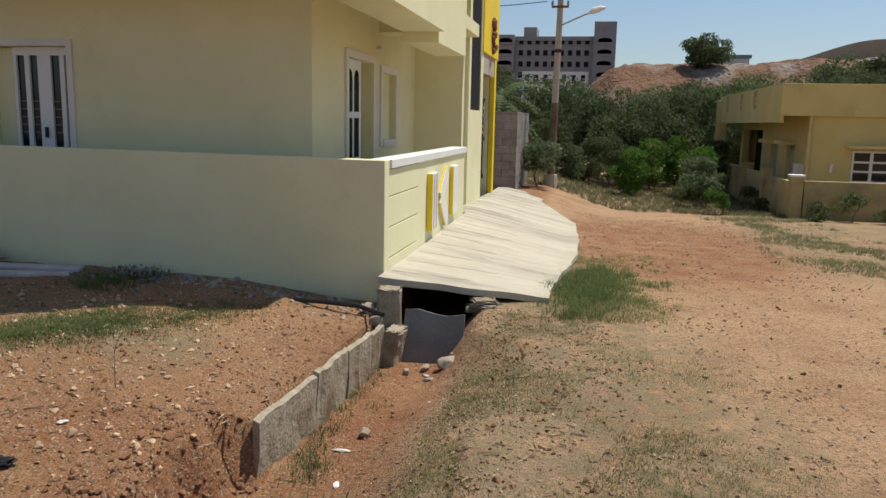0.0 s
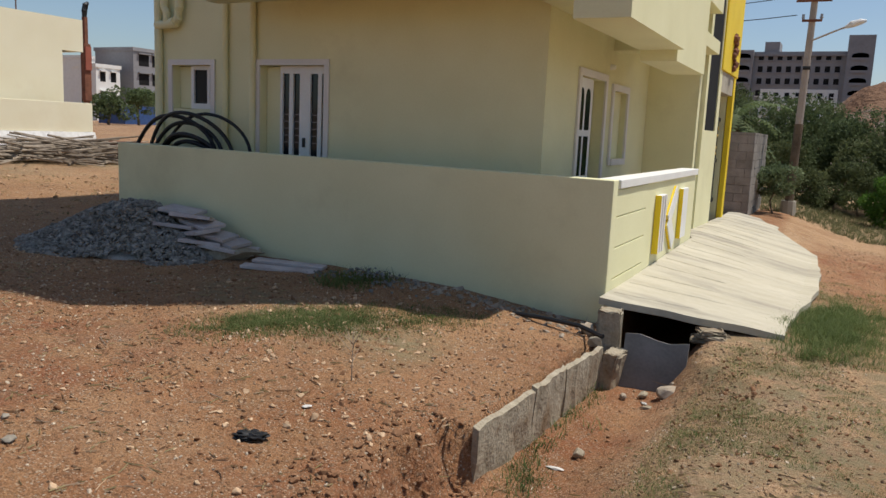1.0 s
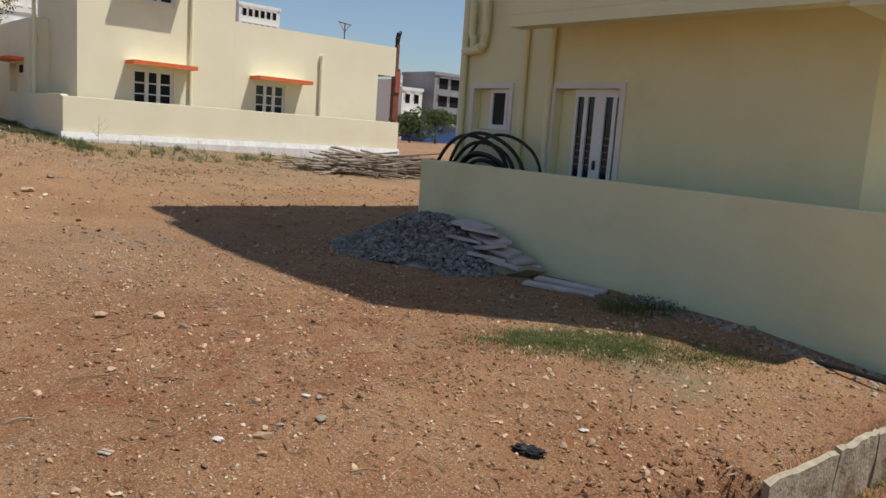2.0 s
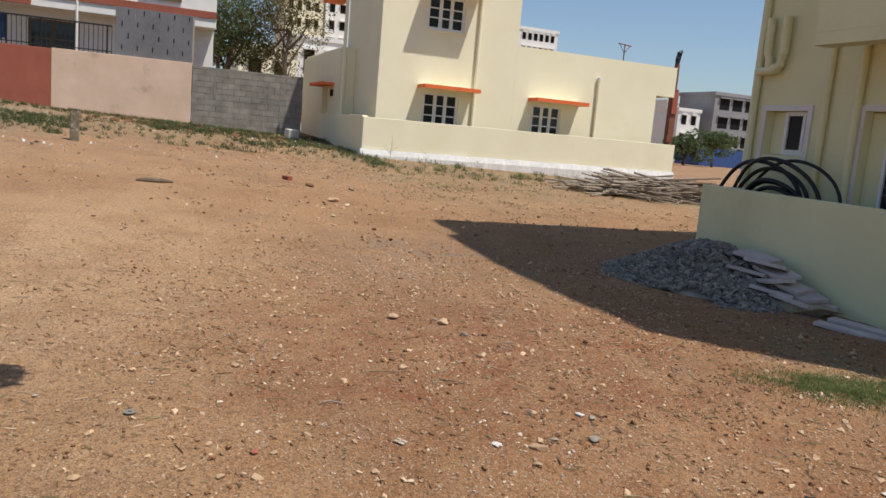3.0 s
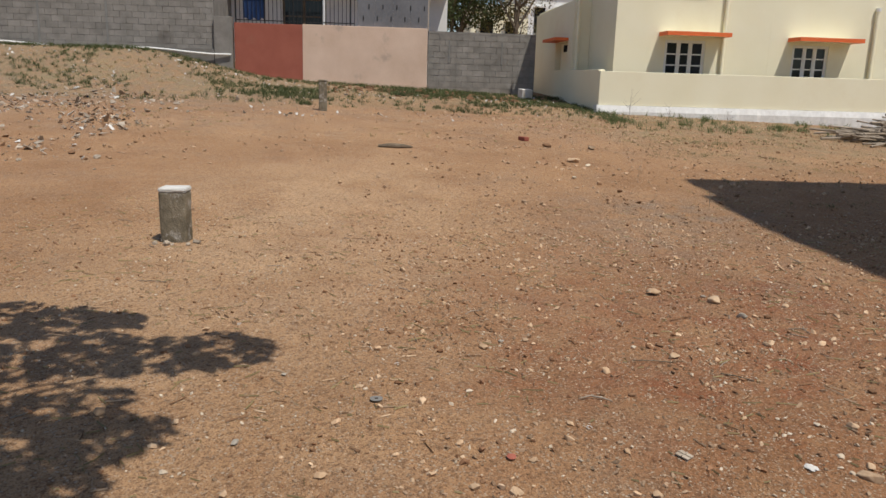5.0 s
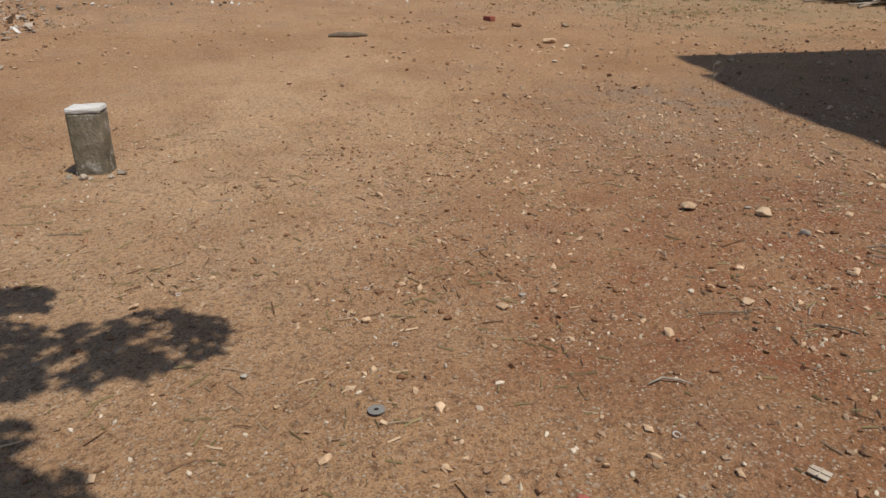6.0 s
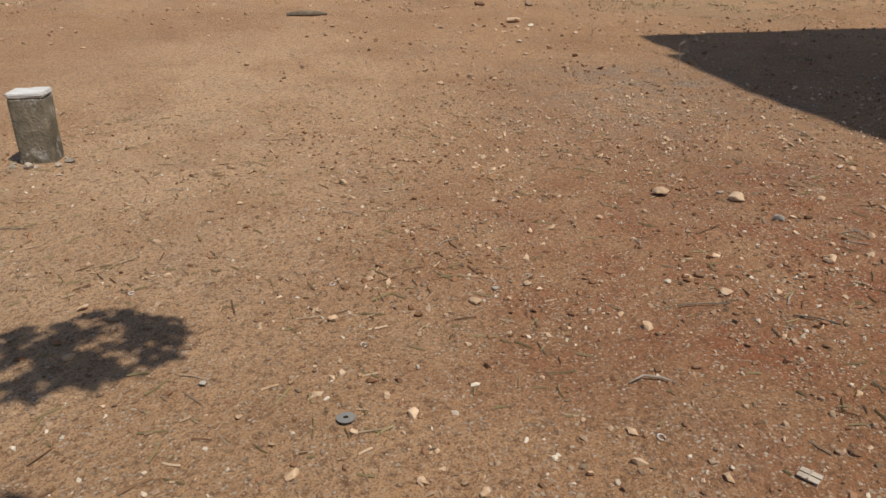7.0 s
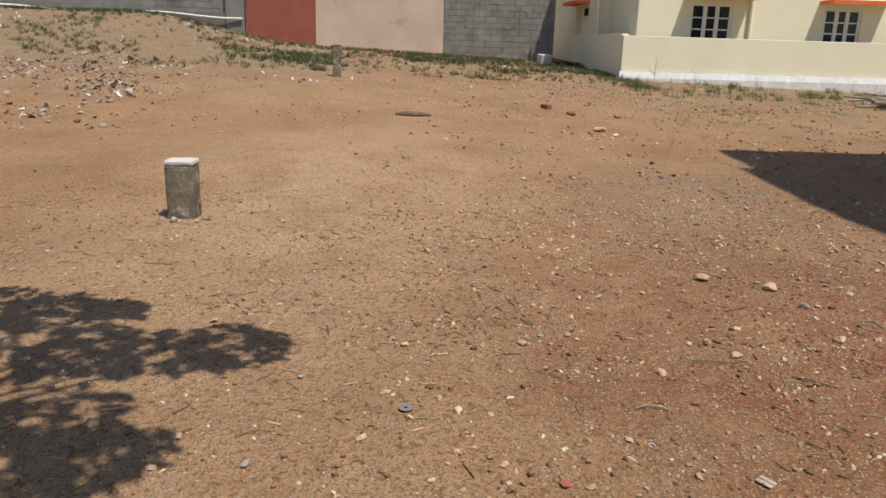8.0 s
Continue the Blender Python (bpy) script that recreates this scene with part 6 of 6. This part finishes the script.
    field("clods", d, sizes(len(d), 0.01, 0.05, 154, 2.6), DARKCLOD, "dark crumbs along the verge and dirt track", 155, 0.15)
    e = scatter(1500, -5.0, -2.2, 6.2, 7.45, 53, lambda x, y: np.clip(1.3 - np.abs(y - 7.25 + 0.12 * (x + 2.4)) * 2.2, 0, 1))
    field("rubble", e, sizes(len(e), 0.015, 0.1, 54, 2.5), PALEROCK, "broken mortar and rubble along the wall foot", 55)
    e = scatter(700, -3.1, -2.35, 2.6, 4.5, 156, lambda x, y: ramp01(-3.0, -2.5, x))
    field("clods", e, sizes(len(e), 0.015, 0.07, 157, 2.0), DIRTCLOD, "red clods fallen from the eroded bank", 158, 0.15)
    g = scatter(2600, -28.8, -19, -12, 6.2, 56, lambda x, y: np.clip((fbm(x * 0.6, y * 0.6, 3) - 0.42) * 5, 0, 1) * (0.45 + 0.55 * ramp01(-24, -26.5, x)))
    field("litter", g, sizes(len(g), 0.03, 0.16, 57, 3.2), LITTER, "white litter and plaster scraps below the walls", 58, 0.1, shapes=scraps, tilt=0.5)
    dump = lambda x, y: np.clip((fbm(x * 0.9 + 2, y * 0.9, 3) - 0.4) * 5, 0, 1) * ramp01(-3.4, -5.6, y - 0.12 * (x + 16)) * np.exp(-((x + 18) / 4.2) ** 2)
    for name, mat, n, seed, lo, hi, label in (
        ("rubble", PALEROCK, 900, 59, 0.02, 0.12, "strewn plaster rubble on the lot's edge"),
        ("litter", LITTER, 260, 160, 0.04, 0.24, "white plastic and paper litter dumped on the lot's edge"),
        ("debris", BAMBOO, 600, 163, 0.05, 0.28, "broken wood scraps dumped on the lot's edge"),
        ("debris", DARKCLOD, 420, 166, 0.03, 0.12, "dark broken debris dumped on the lot's edge"),
        ("litter", BLUE, 18, 169, 0.05, 0.22, "blue plastic scraps dumped on the lot's edge"),
    ):
        h = scatter(n * 3, -24, -11, -10, -3.2, seed, dump)
        field(name, h, sizes(len(h), lo, hi, seed + 1, 2.6), mat, label, seed + 2, 0.12, shapes=scraps if mat in (LITTER, BAMBOO, BLUE) else coarse, tilt=0.45)
    k = scatter(700, -28.8, -25.0, -1.5, 5.8, 62, lambda x, y: np.exp(-(((x + 27.3) / 1.0) ** 2)))
    field("rubble", k, sizes(len(k), 0.05, 0.28, 63, 2.2), DARKCLOD, "dark rubble heap at the block wall's foot", 64)
    # dry straw and bark slivers
    r = np.random.RandomState(171)
    p = scatter(13000, -11, -0.4, -3.5, 7.2, 172, lambda x, y: off_house(x, y) * clumps(x + 11, y) * 0.8)
    for mat, q, label in ((STRAW, p[::2], "dry straw bits scattered on the earth"), (TANROCK, p[1::3], "tan wood slivers scattered on the earth"), (DARKCLOD, p[3::8], "brown bark slivers scattered on the earth")):
        n = len(q)
        ang, L, w = r.rand(n) * 6.283, 0.012 + 0.045 * r.rand(n) ** 2.0, 0.0014 + 0.0028 * r.rand(n)
        dx, dy = np.cos(ang) * L, np.sin(ang) * L
        sx, sy = -np.sin(ang) * w, np.cos(ang) * w
        z = land(q[:, 0], q[:, 1]) + 0.004
        bend = 0.25 * (r.rand(n) - 0.5)
        mx, my = q[:, 0] + bend * dy, q[:, 1] - bend * dx
        rows = [np.stack([cx + e * sx, cy + e * sy, z + hh], 1) for cx, cy in ((q[:, 0] - dx, q[:, 1] - dy), (mx, my), (q[:, 0] + dx, q[:, 1] + dy)) for e, hh in ((-1, 0.0), (0, 0.006), (1, 0.0))]
        v = np.stack(rows, 1).reshape(-1, 3)
        i = (np.arange(n) * 9)[:, None]
        f = np.concatenate([i + np.array(t) for t in ((0, 1, 4, 3), (1, 2, 5, 4), (3, 4, 7, 6), (4, 5, 8, 7))])
        tagged(mesh_of("straw", v.tolist(), f.tolist(), mat), label, "straw", kind="stuff")
    # crushed-stone heap against the wall
    r = np.random.RandomState(70)
    n = 8500
    ang, rad = r.rand(n) * 6.283, np.sqrt(r.rand(n))
    px, py = -8.3 + np.cos(ang) * rad * 1.5, 6.85 + np.sin(ang) * rad * 1.05
    keep = (py < 7.42) & (rad < 0.55 + 0.75 * vnoise(np.cos(ang) * 2.5 + 5, np.sin(ang) * 2.5 + 5))
    px, py, rad = px[keep], py[keep], rad[keep]
    hz = land(px, py) + heap(px, py) - 0.01
    field("gravel_heap", np.stack([px, py], 1), sizes(len(px), 0.03, 0.1, 71, 2.2), GRAVEL, "heap of grey crushed stone against the garden wall", 72, 0.2, hz)
    q = r.normal(size=(160, 2)) * np.array([0.35, 0.16]) + np.array([-4.95, 7.05])
    q = q[q[:, 1] < 7.4]
    field("gravel_heap", q, sizes(len(q), 0.02, 0.06, 73, 1.5), SLATE, "small dark pile of crushed stone by the wall", 74, 0.2, land(q[:, 0], q[:, 1]) + 0.08 * np.exp(-((q[:, 0] + 4.95) / 0.35) ** 2))


def heap(x, y):
    d = np.hypot((x + 8.35) / 1.45, (y - 7.0) / 1.05)
    return 0.66 * np.clip(1 - d, 0, 1) ** 1.05 * (0.8 + 0.4 * vnoise(np.asarray(x) * 3, np.asarray(y) * 3))


def heap_core():
    nx, ny = 40, 30
    gx, gy = np.meshgrid(np.linspace(-10.3, -6.8, nx), np.linspace(5.4, 7.48, ny))
    gz = land(gx, gy) + heap(gx, gy) - 0.075
    i = np.arange(nx * ny).reshape(ny, nx)
    f = np.stack([i[:-1, :-1], i[:-1, 1:], i[1:, 1:], i[1:, :-1]], -1).reshape(-1, 4)
    ob = mesh_of("gravel_bed", np.stack([gx, gy, gz], -1).reshape(-1, 3).tolist(), f.tolist(), GRAVEL, smooth=True)
    tagged(ob, "packed grey grit inside the crushed-stone heap", "gravel", kind="stuff")


stone_fields()
heap_core()


def lone_stone(x, y, s, mat, label, seed, name="stone", flat=0.6, z=None):
    v, f = chip_shape(seed, 18, flat)
    bm = bmesh.new()
    vs = [bm.verts.new(q) for q in v]
    for t in f:
        bm.faces.new([vs[q] for q in t])
    bmesh.ops.dissolve_limit(bm, angle_limit=0.25, verts=bm.verts[:], edges=bm.edges[:])
    bmesh.ops.bevel(bm, geom=bm.edges[:], offset=0.025, segments=1, affect="EDGES")
    ob = part(name, bm, mat)
    ob.matrix_basis = pose(x, y, (lz(x, y) if z is None else z) + s * flat * 0.3, 0, 0, seed * 47) @ Matrix.Scale(s, 4)
    return tagged(ob, label, "stone", "loose stones")


def loose_stones():
    tan = ((-6.75, 2.26, 0.137), (-6.56, 2.67, 0.136), (-5.61, 2.59, 0.068), (-5.4, 1.91, 0.078), (-6.48, 1.76, 0.055), (-4.46, 2.41, 0.083), (-4.04, 2.22, 0.107), (-3.88, 2.14, 0.055), (-4.71, -1.11, 0.086), (-4.01, -0.42, 0.055), (-3.89, -0.61, 0.054), (-4.11, -0.06, 0.056), (-5.88, -0.88, 0.057), (-4.12, 2.28, 0.058), (-5.58, 0.81, 0.084), (-3.18, 3.9, 0.11), (-2.95, 3.0, 0.07), (-15.5, 4.22, 0.2), (-13.9, 3.47, 0.22))
    pale = ((-7.0, 3.71, 0.077), (-5.58, 1.72, 0.048), (-4.46, 2.23, 0.041), (-4.2, 2.19, 0.045), (-3.84, 1.98, 0.047), (-6.47, 0.17, 0.053), (-3.94, -0.07, 0.035), (-4.18, -0.69, 0.046), (-3.86, 1.43, 0.036), (-5.09, 0.46, 0.031), (-6.96, 0.12, 0.043), (-4.93, 0.64, 0.04), (-13.51, 3.61, 0.13), (-12.43, 3.1, 0.11))
    grey = ((-6.22, 2.72, 0.103), (-5.7, 0.93, 0.055), (-4.36, 2.77, 0.064), (-4.08, 2.61, 0.1), (-4.12, 2.37, 0.058), (-3.79, 0.81, 0.042), (-4.39, -0.44, 0.048), (-5.14, -0.32, 0.049), (-6.72, 2.65, 0.06))
    brown = ((-6.2, 2.9, 0.071), (-5.94, 3.73, 0.087), (-5.61, 1.9, 0.073), (-4.88, 2.79, 0.062), (-4.95, 2.68, 0.054), (-3.9, 1.84, 0.047), (-4.3, 1.7, 0.044), (-4.31, 0.93, 0.039), (-5.85, 0.26, 0.056), (-4.63, -0.95, 0.042), (-4.97, 1.75, 0.039), (-4.87, 1.48, 0.045), (-5.56, 2.85, 0.051), (-4.89, 2.04, 0.043), (-15.67, 3.4, 0.2))
    n = 0
    for spots, mat, label in ((tan, TANROCK, "tan loose stone lying on the bare earth"), (pale, CHIP, "pale chip of stone lying on the bare earth"), (grey, GREYROCK, "grey loose stone lying on the bare earth"), (brown, DARKCLOD, "dark brown clod lying on the bare earth")):
        for x, y, s in spots:
            lone_stone(x, y, s, mat, label, 600 + n, flat=0.5)
            n += 1
    for k, (x, y, s, z) in enumerate(((-1.62, 6.74, 0.36, -0.56), (-1.85, 6.75, 0.15, -0.58), (-1.98, 6.62, 0.12, -0.58), (-1.76, 6.5, 0.12, -0.6), (-1.62, 6.95, 0.13, -0.5), (-1.95, 5.3, 0.14, -0.6), (-1.72, 4.5, 0.1, -0.6), (-1.66, 4.3, 0.12, -0.6), (-1.75, 4.1, 0.09, -0.6), (-2.3, 6.75, 0.22, -0.22), (-2.45, 7.0, 0.2, -0.16))):
        lone_stone(x, y, s, SLAB if k % 2 else PALEROCK, "broken stone lying in the drain", 640 + k, z=z)


loose_stones()


# ---- marker stones ----
def marker(x, y, w, d, h, turn, tip, label, seed):
    z = lz(x, y)
    m = thing("marker_stone", label, "marker stone", (x, y, z - 0.02), turn)
    r = random.Random(seed)
    bm = box(-d / 2, d / 2, -w / 2, w / 2, -0.15, h - 0.035, 0.022)
    bmesh.ops.subdivide_edges(bm, edges=[e for e in bm.edges if e.calc_length() > 0.1], cuts=7, use_grid_fill=True)
    for v in bm.verts:
        v.co += Vector((r.uniform(-1, 1), r.uniform(-1, 1), r.uniform(-1, 1))) * 0.0022
        q = float(vnoise(np.array(v.co.y * 14 + seed), np.array(v.co.z * 11 + v.co.x * 9)))
        v.co.x, v.co.y = v.co.x * (0.96 + 0.05 * q), v.co.y * (0.965 + 0.045 * q)
    part("shaft", bm, MARKER, m)
    bm = box(-d / 2 - 0.002, d / 2 + 0.002, -w / 2 - 0.002, w / 2 + 0.002, h - 0.042, h, 0.018)
    bmesh.ops.subdivide_edges(bm, edges=bm.edges[:], cuts=2, use_grid_fill=True)
    for v in bm.verts:
        v.co += Vector((r.uniform(-1, 1), r.uniform(-1, 1), r.uniform(-1, 1))) * 0.003
    part("painted_top", bm, OLDPAINT if tip else MARKER, m, "white painted top" if tip else "")


marker(-8.58, -1.72, 0.25, 0.22, 0.535, -3, True, "squat concrete boundary stone with a white painted top", 5)
marker(-20.6, -1.15, 0.2, 0.18, 0.76, 4, False, "narrow grey boundary stone standing in the lot", 6)
for k in range(9):
    a = k * 0.75
    lone_stone(-8.45 + 0.2 * math.cos(a) * 0.6, -1.7 + 0.2 * math.sin(a), 0.05 + 0.02 * (k % 3), PALEROCK, "small pale stone packed round the marker", 700 + k)


# ---- stacked tiles, planks, pipe coils, pole heap ----
def tile_stack():
    r = random.Random(12)
    z0 = lz(-7.0, 6.9)
    spec = [(-7.45, 6.85, 0.42, 4, 6, 14), (-7.15, 6.8, 0.36, -12, 5, 30), (-7.0, 6.9, 0.30, 6, 8, -8), (-7.35, 6.62, 0.26, -8, 4, 20), (-6.9, 6.7, 0.22, 6, -7, -20), (-6.65, 6.85, 0.2, 4, 9, 8), (-6.75, 6.6, 0.12, -5, 6, 35), (-6.4, 6.95, 0.14, 5, 10, -6), (-6.35, 6.75, 0.07, -4, 6, 12), (-7.1, 6.5, 0.09, 4, 5, -15), (-6.15, 6.9, 0.06, 3, 5, 25)]
    for k, (x, y, z, a, b, c) in enumerate(spec):
        ob = part("stone_tile", box(-0.24, 0.24, -0.16, 0.16, -0.021, 0.021, 0.004), TILE)
        ob.matrix_basis = pose(-7.2 + (x + 6.8) * 0.64, 7.12 + (y - 6.8) * 0.6, z0 + z * 1.08 + 0.05, a, b, c)
        tagged(ob, "loose pinkish-grey stone paving tile in an untidy stack", "tile", "stack of tiles by the wall")
    ob = part("rubble_core", stone_mesh(77, 0.55, 2), SLAB)
    ob.matrix_basis = pose(-7.1, 7.1, z0 + 0.06, 0, 0, 5) @ Matrix.Diagonal((1.2, 0.5, 0.5, 1))
    tagged(ob, "brown rubble under the stacked tiles", "rubble")
    for k, (x, y, c) in enumerate(((-5.95, 7.12, 16), (-5.92, 6.9, 20))):
        ob = part("stone_plank", box(-0.42, 0.42, -0.08, 0.08, 0, 0.035, 0.005), TILE)
        ob.matrix_basis = pose(x, y, lz(x, y) + 0.03 * (1 - k), 2, 2, c)
        tagged(ob, "long pale stone strip lying on the ground", "stone strip", "strips by the wall")


tile_stack()


def pipe_coils():
    r = random.Random(4)
    t = thing("hose_coil", "coils of black plastic water pipe standing behind the wall", "hose")
    for cx, cz, R, tilt, rr in ((c0 - 0.17, c1 + 0.16, c2 * 0.9, c3, c4) for c0, c1, c2, c3, c4 in ((-8.55, 0.72, 0.84, 0.1, 0.028), (-8.2, 0.78, 0.82, -0.15, 0.026), (-8.35, 0.74, 0.72, 0.2, 0.028), (-8.25, 0.66, 0.64, -0.05, 0.03), (-8.3, 0.62, 0.66, 0.12, 0.03), (-8.2, 0.6, 0.6, 0.02, 0.03), (-8.0, 0.74, 0.86, 0.25, 0.022))):
        pts = [(cx + R * math.cos(a) * 1.08, 8.0 + 0.6 * tilt * math.sin(a) + 0.05 * math.sin(3 * a), cz + R * math.sin(a)) for a in [2 * math.pi * k / 48 for k in range(49)]]
        part("loop", tube(pts, rr, 8), BLACKP, t, smooth=True)


pipe_coils()


def pole_heap():
    r = random.Random(9)
    for k in range(170):
        y, x = r.uniform(12.2, 15.3), r.uniform(-19.3, -17.9)
        lvl = r.random() ** 1.3
        L = r.uniform(2.0, 3.6)
        a = radians(r.gauss(66, 34))
        z = lz(x, y) + 0.05 + 0.55 * lvl * max(0.1, 1 - abs(y - 13.8) / 2.6)
        dx, dy = math.cos(a) * L / 2, math.sin(a) * L / 2
        p0, p1 = Vector((x - dx, y - dy, 0)), Vector((x + dx, y + dy, 0))
        t = r.uniform(-0.22, 0.22)
        p0.z, p1.z = max(z - t, lz(p0.x, p0.y) + 0.03), max(z + t, lz(p1.x, p1.y) + 0.03)
        ob = part("wooden_pole", rod(p0, p1, r.uniform(0.018, 0.032), r.uniform(0.012, 0.022), n=7), BAMBOO)
        tagged(ob, "weathered grey scaffolding pole in a loose heap", "pole", "heap of scaffolding poles")
    b = thing("mortar_tub", "dark metal tub at the end of the pole heap", "tub", (-18.4, 15.4, lz(-18.4, 15.4)), 20)
    part("bowl", tube([(0, 0, 0.0), (0, 0, 0.15), (0, 0, 0.5), (0, 0, 0.55)], [0.22, 0.3, 0.42, 0.43], 14), RUST, b)
    part("rim", tube([(0.43 * math.cos(a), 0.43 * math.sin(a), 0.55) for a in [6.283 * k / 20 for k in range(21)]], 0.02, 6), RUST, b)


pole_heap()


# ---- small litter on the ground ----
def small_things():
    def put(ob, x, y, label, cat, lift=0.0, rot=(0, 0, 0)):
        ob.matrix_basis = pose(x, y, lz(x, y) + lift, *rot)
        return tagged(ob, label, cat)

    bm = bmesh.new()
    n = 24
    rings = []
    for R, z in ((0.009, 0.003), (0.032, 0.002), (0.032, 0.0), (0.009, 0.0)):
        rings.append([bm.verts.new((R * math.cos(6.2832 * k / n), R * math.sin(6.2832 * k / n), z)) for k in range(n)])
    for a, b in zip(rings, rings[1:] + rings[:1]):
        for k in range(n):
            bm.faces.new((a[k], a[(k + 1) % n], b[(k + 1) % n], b[k]))
    bmesh.ops.recalc_face_normals(bm, faces=bm.faces)
    put(part("grinding_disc", bm, MORTAR), -4.805, 0.165, "worn dark grey grinding disc lying flat", "disc", 0.01)
    put(part("plastic_scrap", stone_mesh(91, 0.2, 2), REDWALL), -4.25, 0.74, "crumpled pink-red plastic scrap", "litter", 0.01).scale = (0.07, 0.055, 0.05)
    bm = stone_mesh(92, 0.4, 3)
    rag = put(part("rag", bm, BLACKP), -3.28, 3.47, "crumpled black rag on the bare earth", "rag", 0.02, (0, 0, 30))
    rag.scale = (0.2, 0.13, 0.12)
    put(part("plastic_scrap", stone_mesh(93, 0.3, 2), LITTER), -2.03, 5.03, "crumpled white plastic scrap in the drain", "litter", 0.01).scale = (0.09, 0.06, 0.05)
    put(part("tile_chip", box(-0.026, 0.026, -0.016, 0.016, 0, 0.01, 0.002), LITTER), -4.42, 2.72, "small white tile chip", "tile chip", 0.005, (0, 0, 20))
    put(part("plastic_tray", join_boxes((-0.032, 0.032, -0.023, 0.023, 0, 0.005), (-0.032, 0.032, -0.002, 0.002, 0.005, 0.01), (-0.002, 0.002, -0.023, 0.023, 0.005, 0.01)), PALEROCK), -4.24, 1.5, "small pale ribbed plastic tray", "litter", 0.008, (4, 3, 35))
    put(part("stick", tube([(-0.08, -0.035, 0.01), (-0.035, 0.02, 0.015), (0.03, 0.03, 0.012), (0.08, 0.015, 0.01)], [0.003, 0.005, 0.005, 0.003], 6), BAMBOO), -4.81, 1.27, "short crooked dry stick", "stick", 0.0, (0, 0, 60))
    put(part("stick", tube([(-0.12, 0, 0.01), (0, 0.01, 0.012), (0.1, 0, 0.01)], 0.0035, 6), BARK), -5.3, 1.75, "short dark stick on the ground", "stick", 0.0, (0, 0, 80))
    put(part("stick", tube([(-0.09, 0, 0.01), (0, 0.01, 0.012), (0.09, 0, 0.01)], 0.004, 6), BARK), -5.1, 2.15, "short dark stick on the ground", "stick", 0.0, (0, 0, 50))
    put(part("log", tube([(-0.05, -0.3, 0.02), (0, -0.1, 0.03), (0.03, 0.12, 0.03), (0, 0.3, 0.02)], [0.03, 0.05, 0.045, 0.02], 8), BARK), -14.9, 0.5, "charred piece of wood lying in the lot", "log", 0.0)
    put(part("brick", box(-0.11, 0.11, -0.055, 0.055, 0, 0.08, 0.008), REDWALL), -16.5, 3.1, "single red brick on the ground", "brick", 0.0, (0, 0, 25))
    put(part("white_block", box(-0.18, 0.18, -0.2, 0.2, 0, 0.35, 0.02), LITTER), -28.0, 5.3, "white plaster block by the wall", "block", 0.0, (0, 4, 15))
    for k, (x, y) in enumerate(((-5.3, 0.28), (-4.5, 1.15), (-6.0, -0.7), (-5.9, 0.2))):
        a0 = k
        put(part("band", tube([(0.016 * math.cos(a), 0.012 * math.sin(a), 0.003) for a in [5.2 * q / 14 + a0 for q in range(15)]], 0.002, 5), LITTER), x, y, "small pale rubber band on the ground", "rubber band", 0.004)
    r = random.Random(33)
    put(part("plastic_scrap", stone_mesh(97, 0.3, 2), LITTER), -4.13, 2.02, "crumpled white plastic scrap on the earth", "litter", 0.01, (0, 0, 20)).scale = (0.075, 0.06, 0.05)
    for k, (x, y) in enumerate(((-2.35, 4.0), (-3.3, 4.0), (-1.9, 4.55), (-1.8, 6.6))):
        ob = put(part("plastic_scrap", stone_mesh(800 + k, 0.25, 2), LITTER if k != 2 else LILAC), x, y, "crumpled pale plastic wrapper", "litter", 0.012, (0, 0, 50 * k))
        ob.scale = (0.08, 0.05, 0.05)
    ob = put(part("pipe_piece", tube([(-0.2, 0.06, 0.02), (-0.06, 0.0, 0.03), (0.1, -0.04, 0.03), (0.22, -0.1, 0.02)], 0.02, 7), BLACKP), -2.25, 3.3, "short piece of black plastic pipe", "pipe", 0.01, (0, 0, 10))
    ob = put(part("pipe_piece", tube([(-0.45, 0.2, 0.02), (-0.1, 0.05, 0.05), (0.25, -0.05, 0.05), (0.5, -0.2, 0.02)], 0.022, 7), BLACKP), -2.75, 6.95, "black plastic pipe half buried by the wall", "pipe", 0.02, (0, 0, 4))
    # dry sticks scattered
    for k in range(36):
        x, y = r.uniform(-9.5, -3.6), r.uniform(-2.5, 5.0)
        L = r.uniform(0.04, 0.12)
        ob = part("twig", tube([(-L, 0, 0.006), (0, r.uniform(-0.02, 0.02), 0.01), (L, 0, 0.006)], 0.0032, 5), BAMBOO if k % 3 else DARKCLOD)
        put(ob, x, y, "thin dry twig on the bare earth", "twig", 0.0, (0, 0, r.uniform(0, 180)))
        tagged(ob, group="scattered twigs")


small_things()
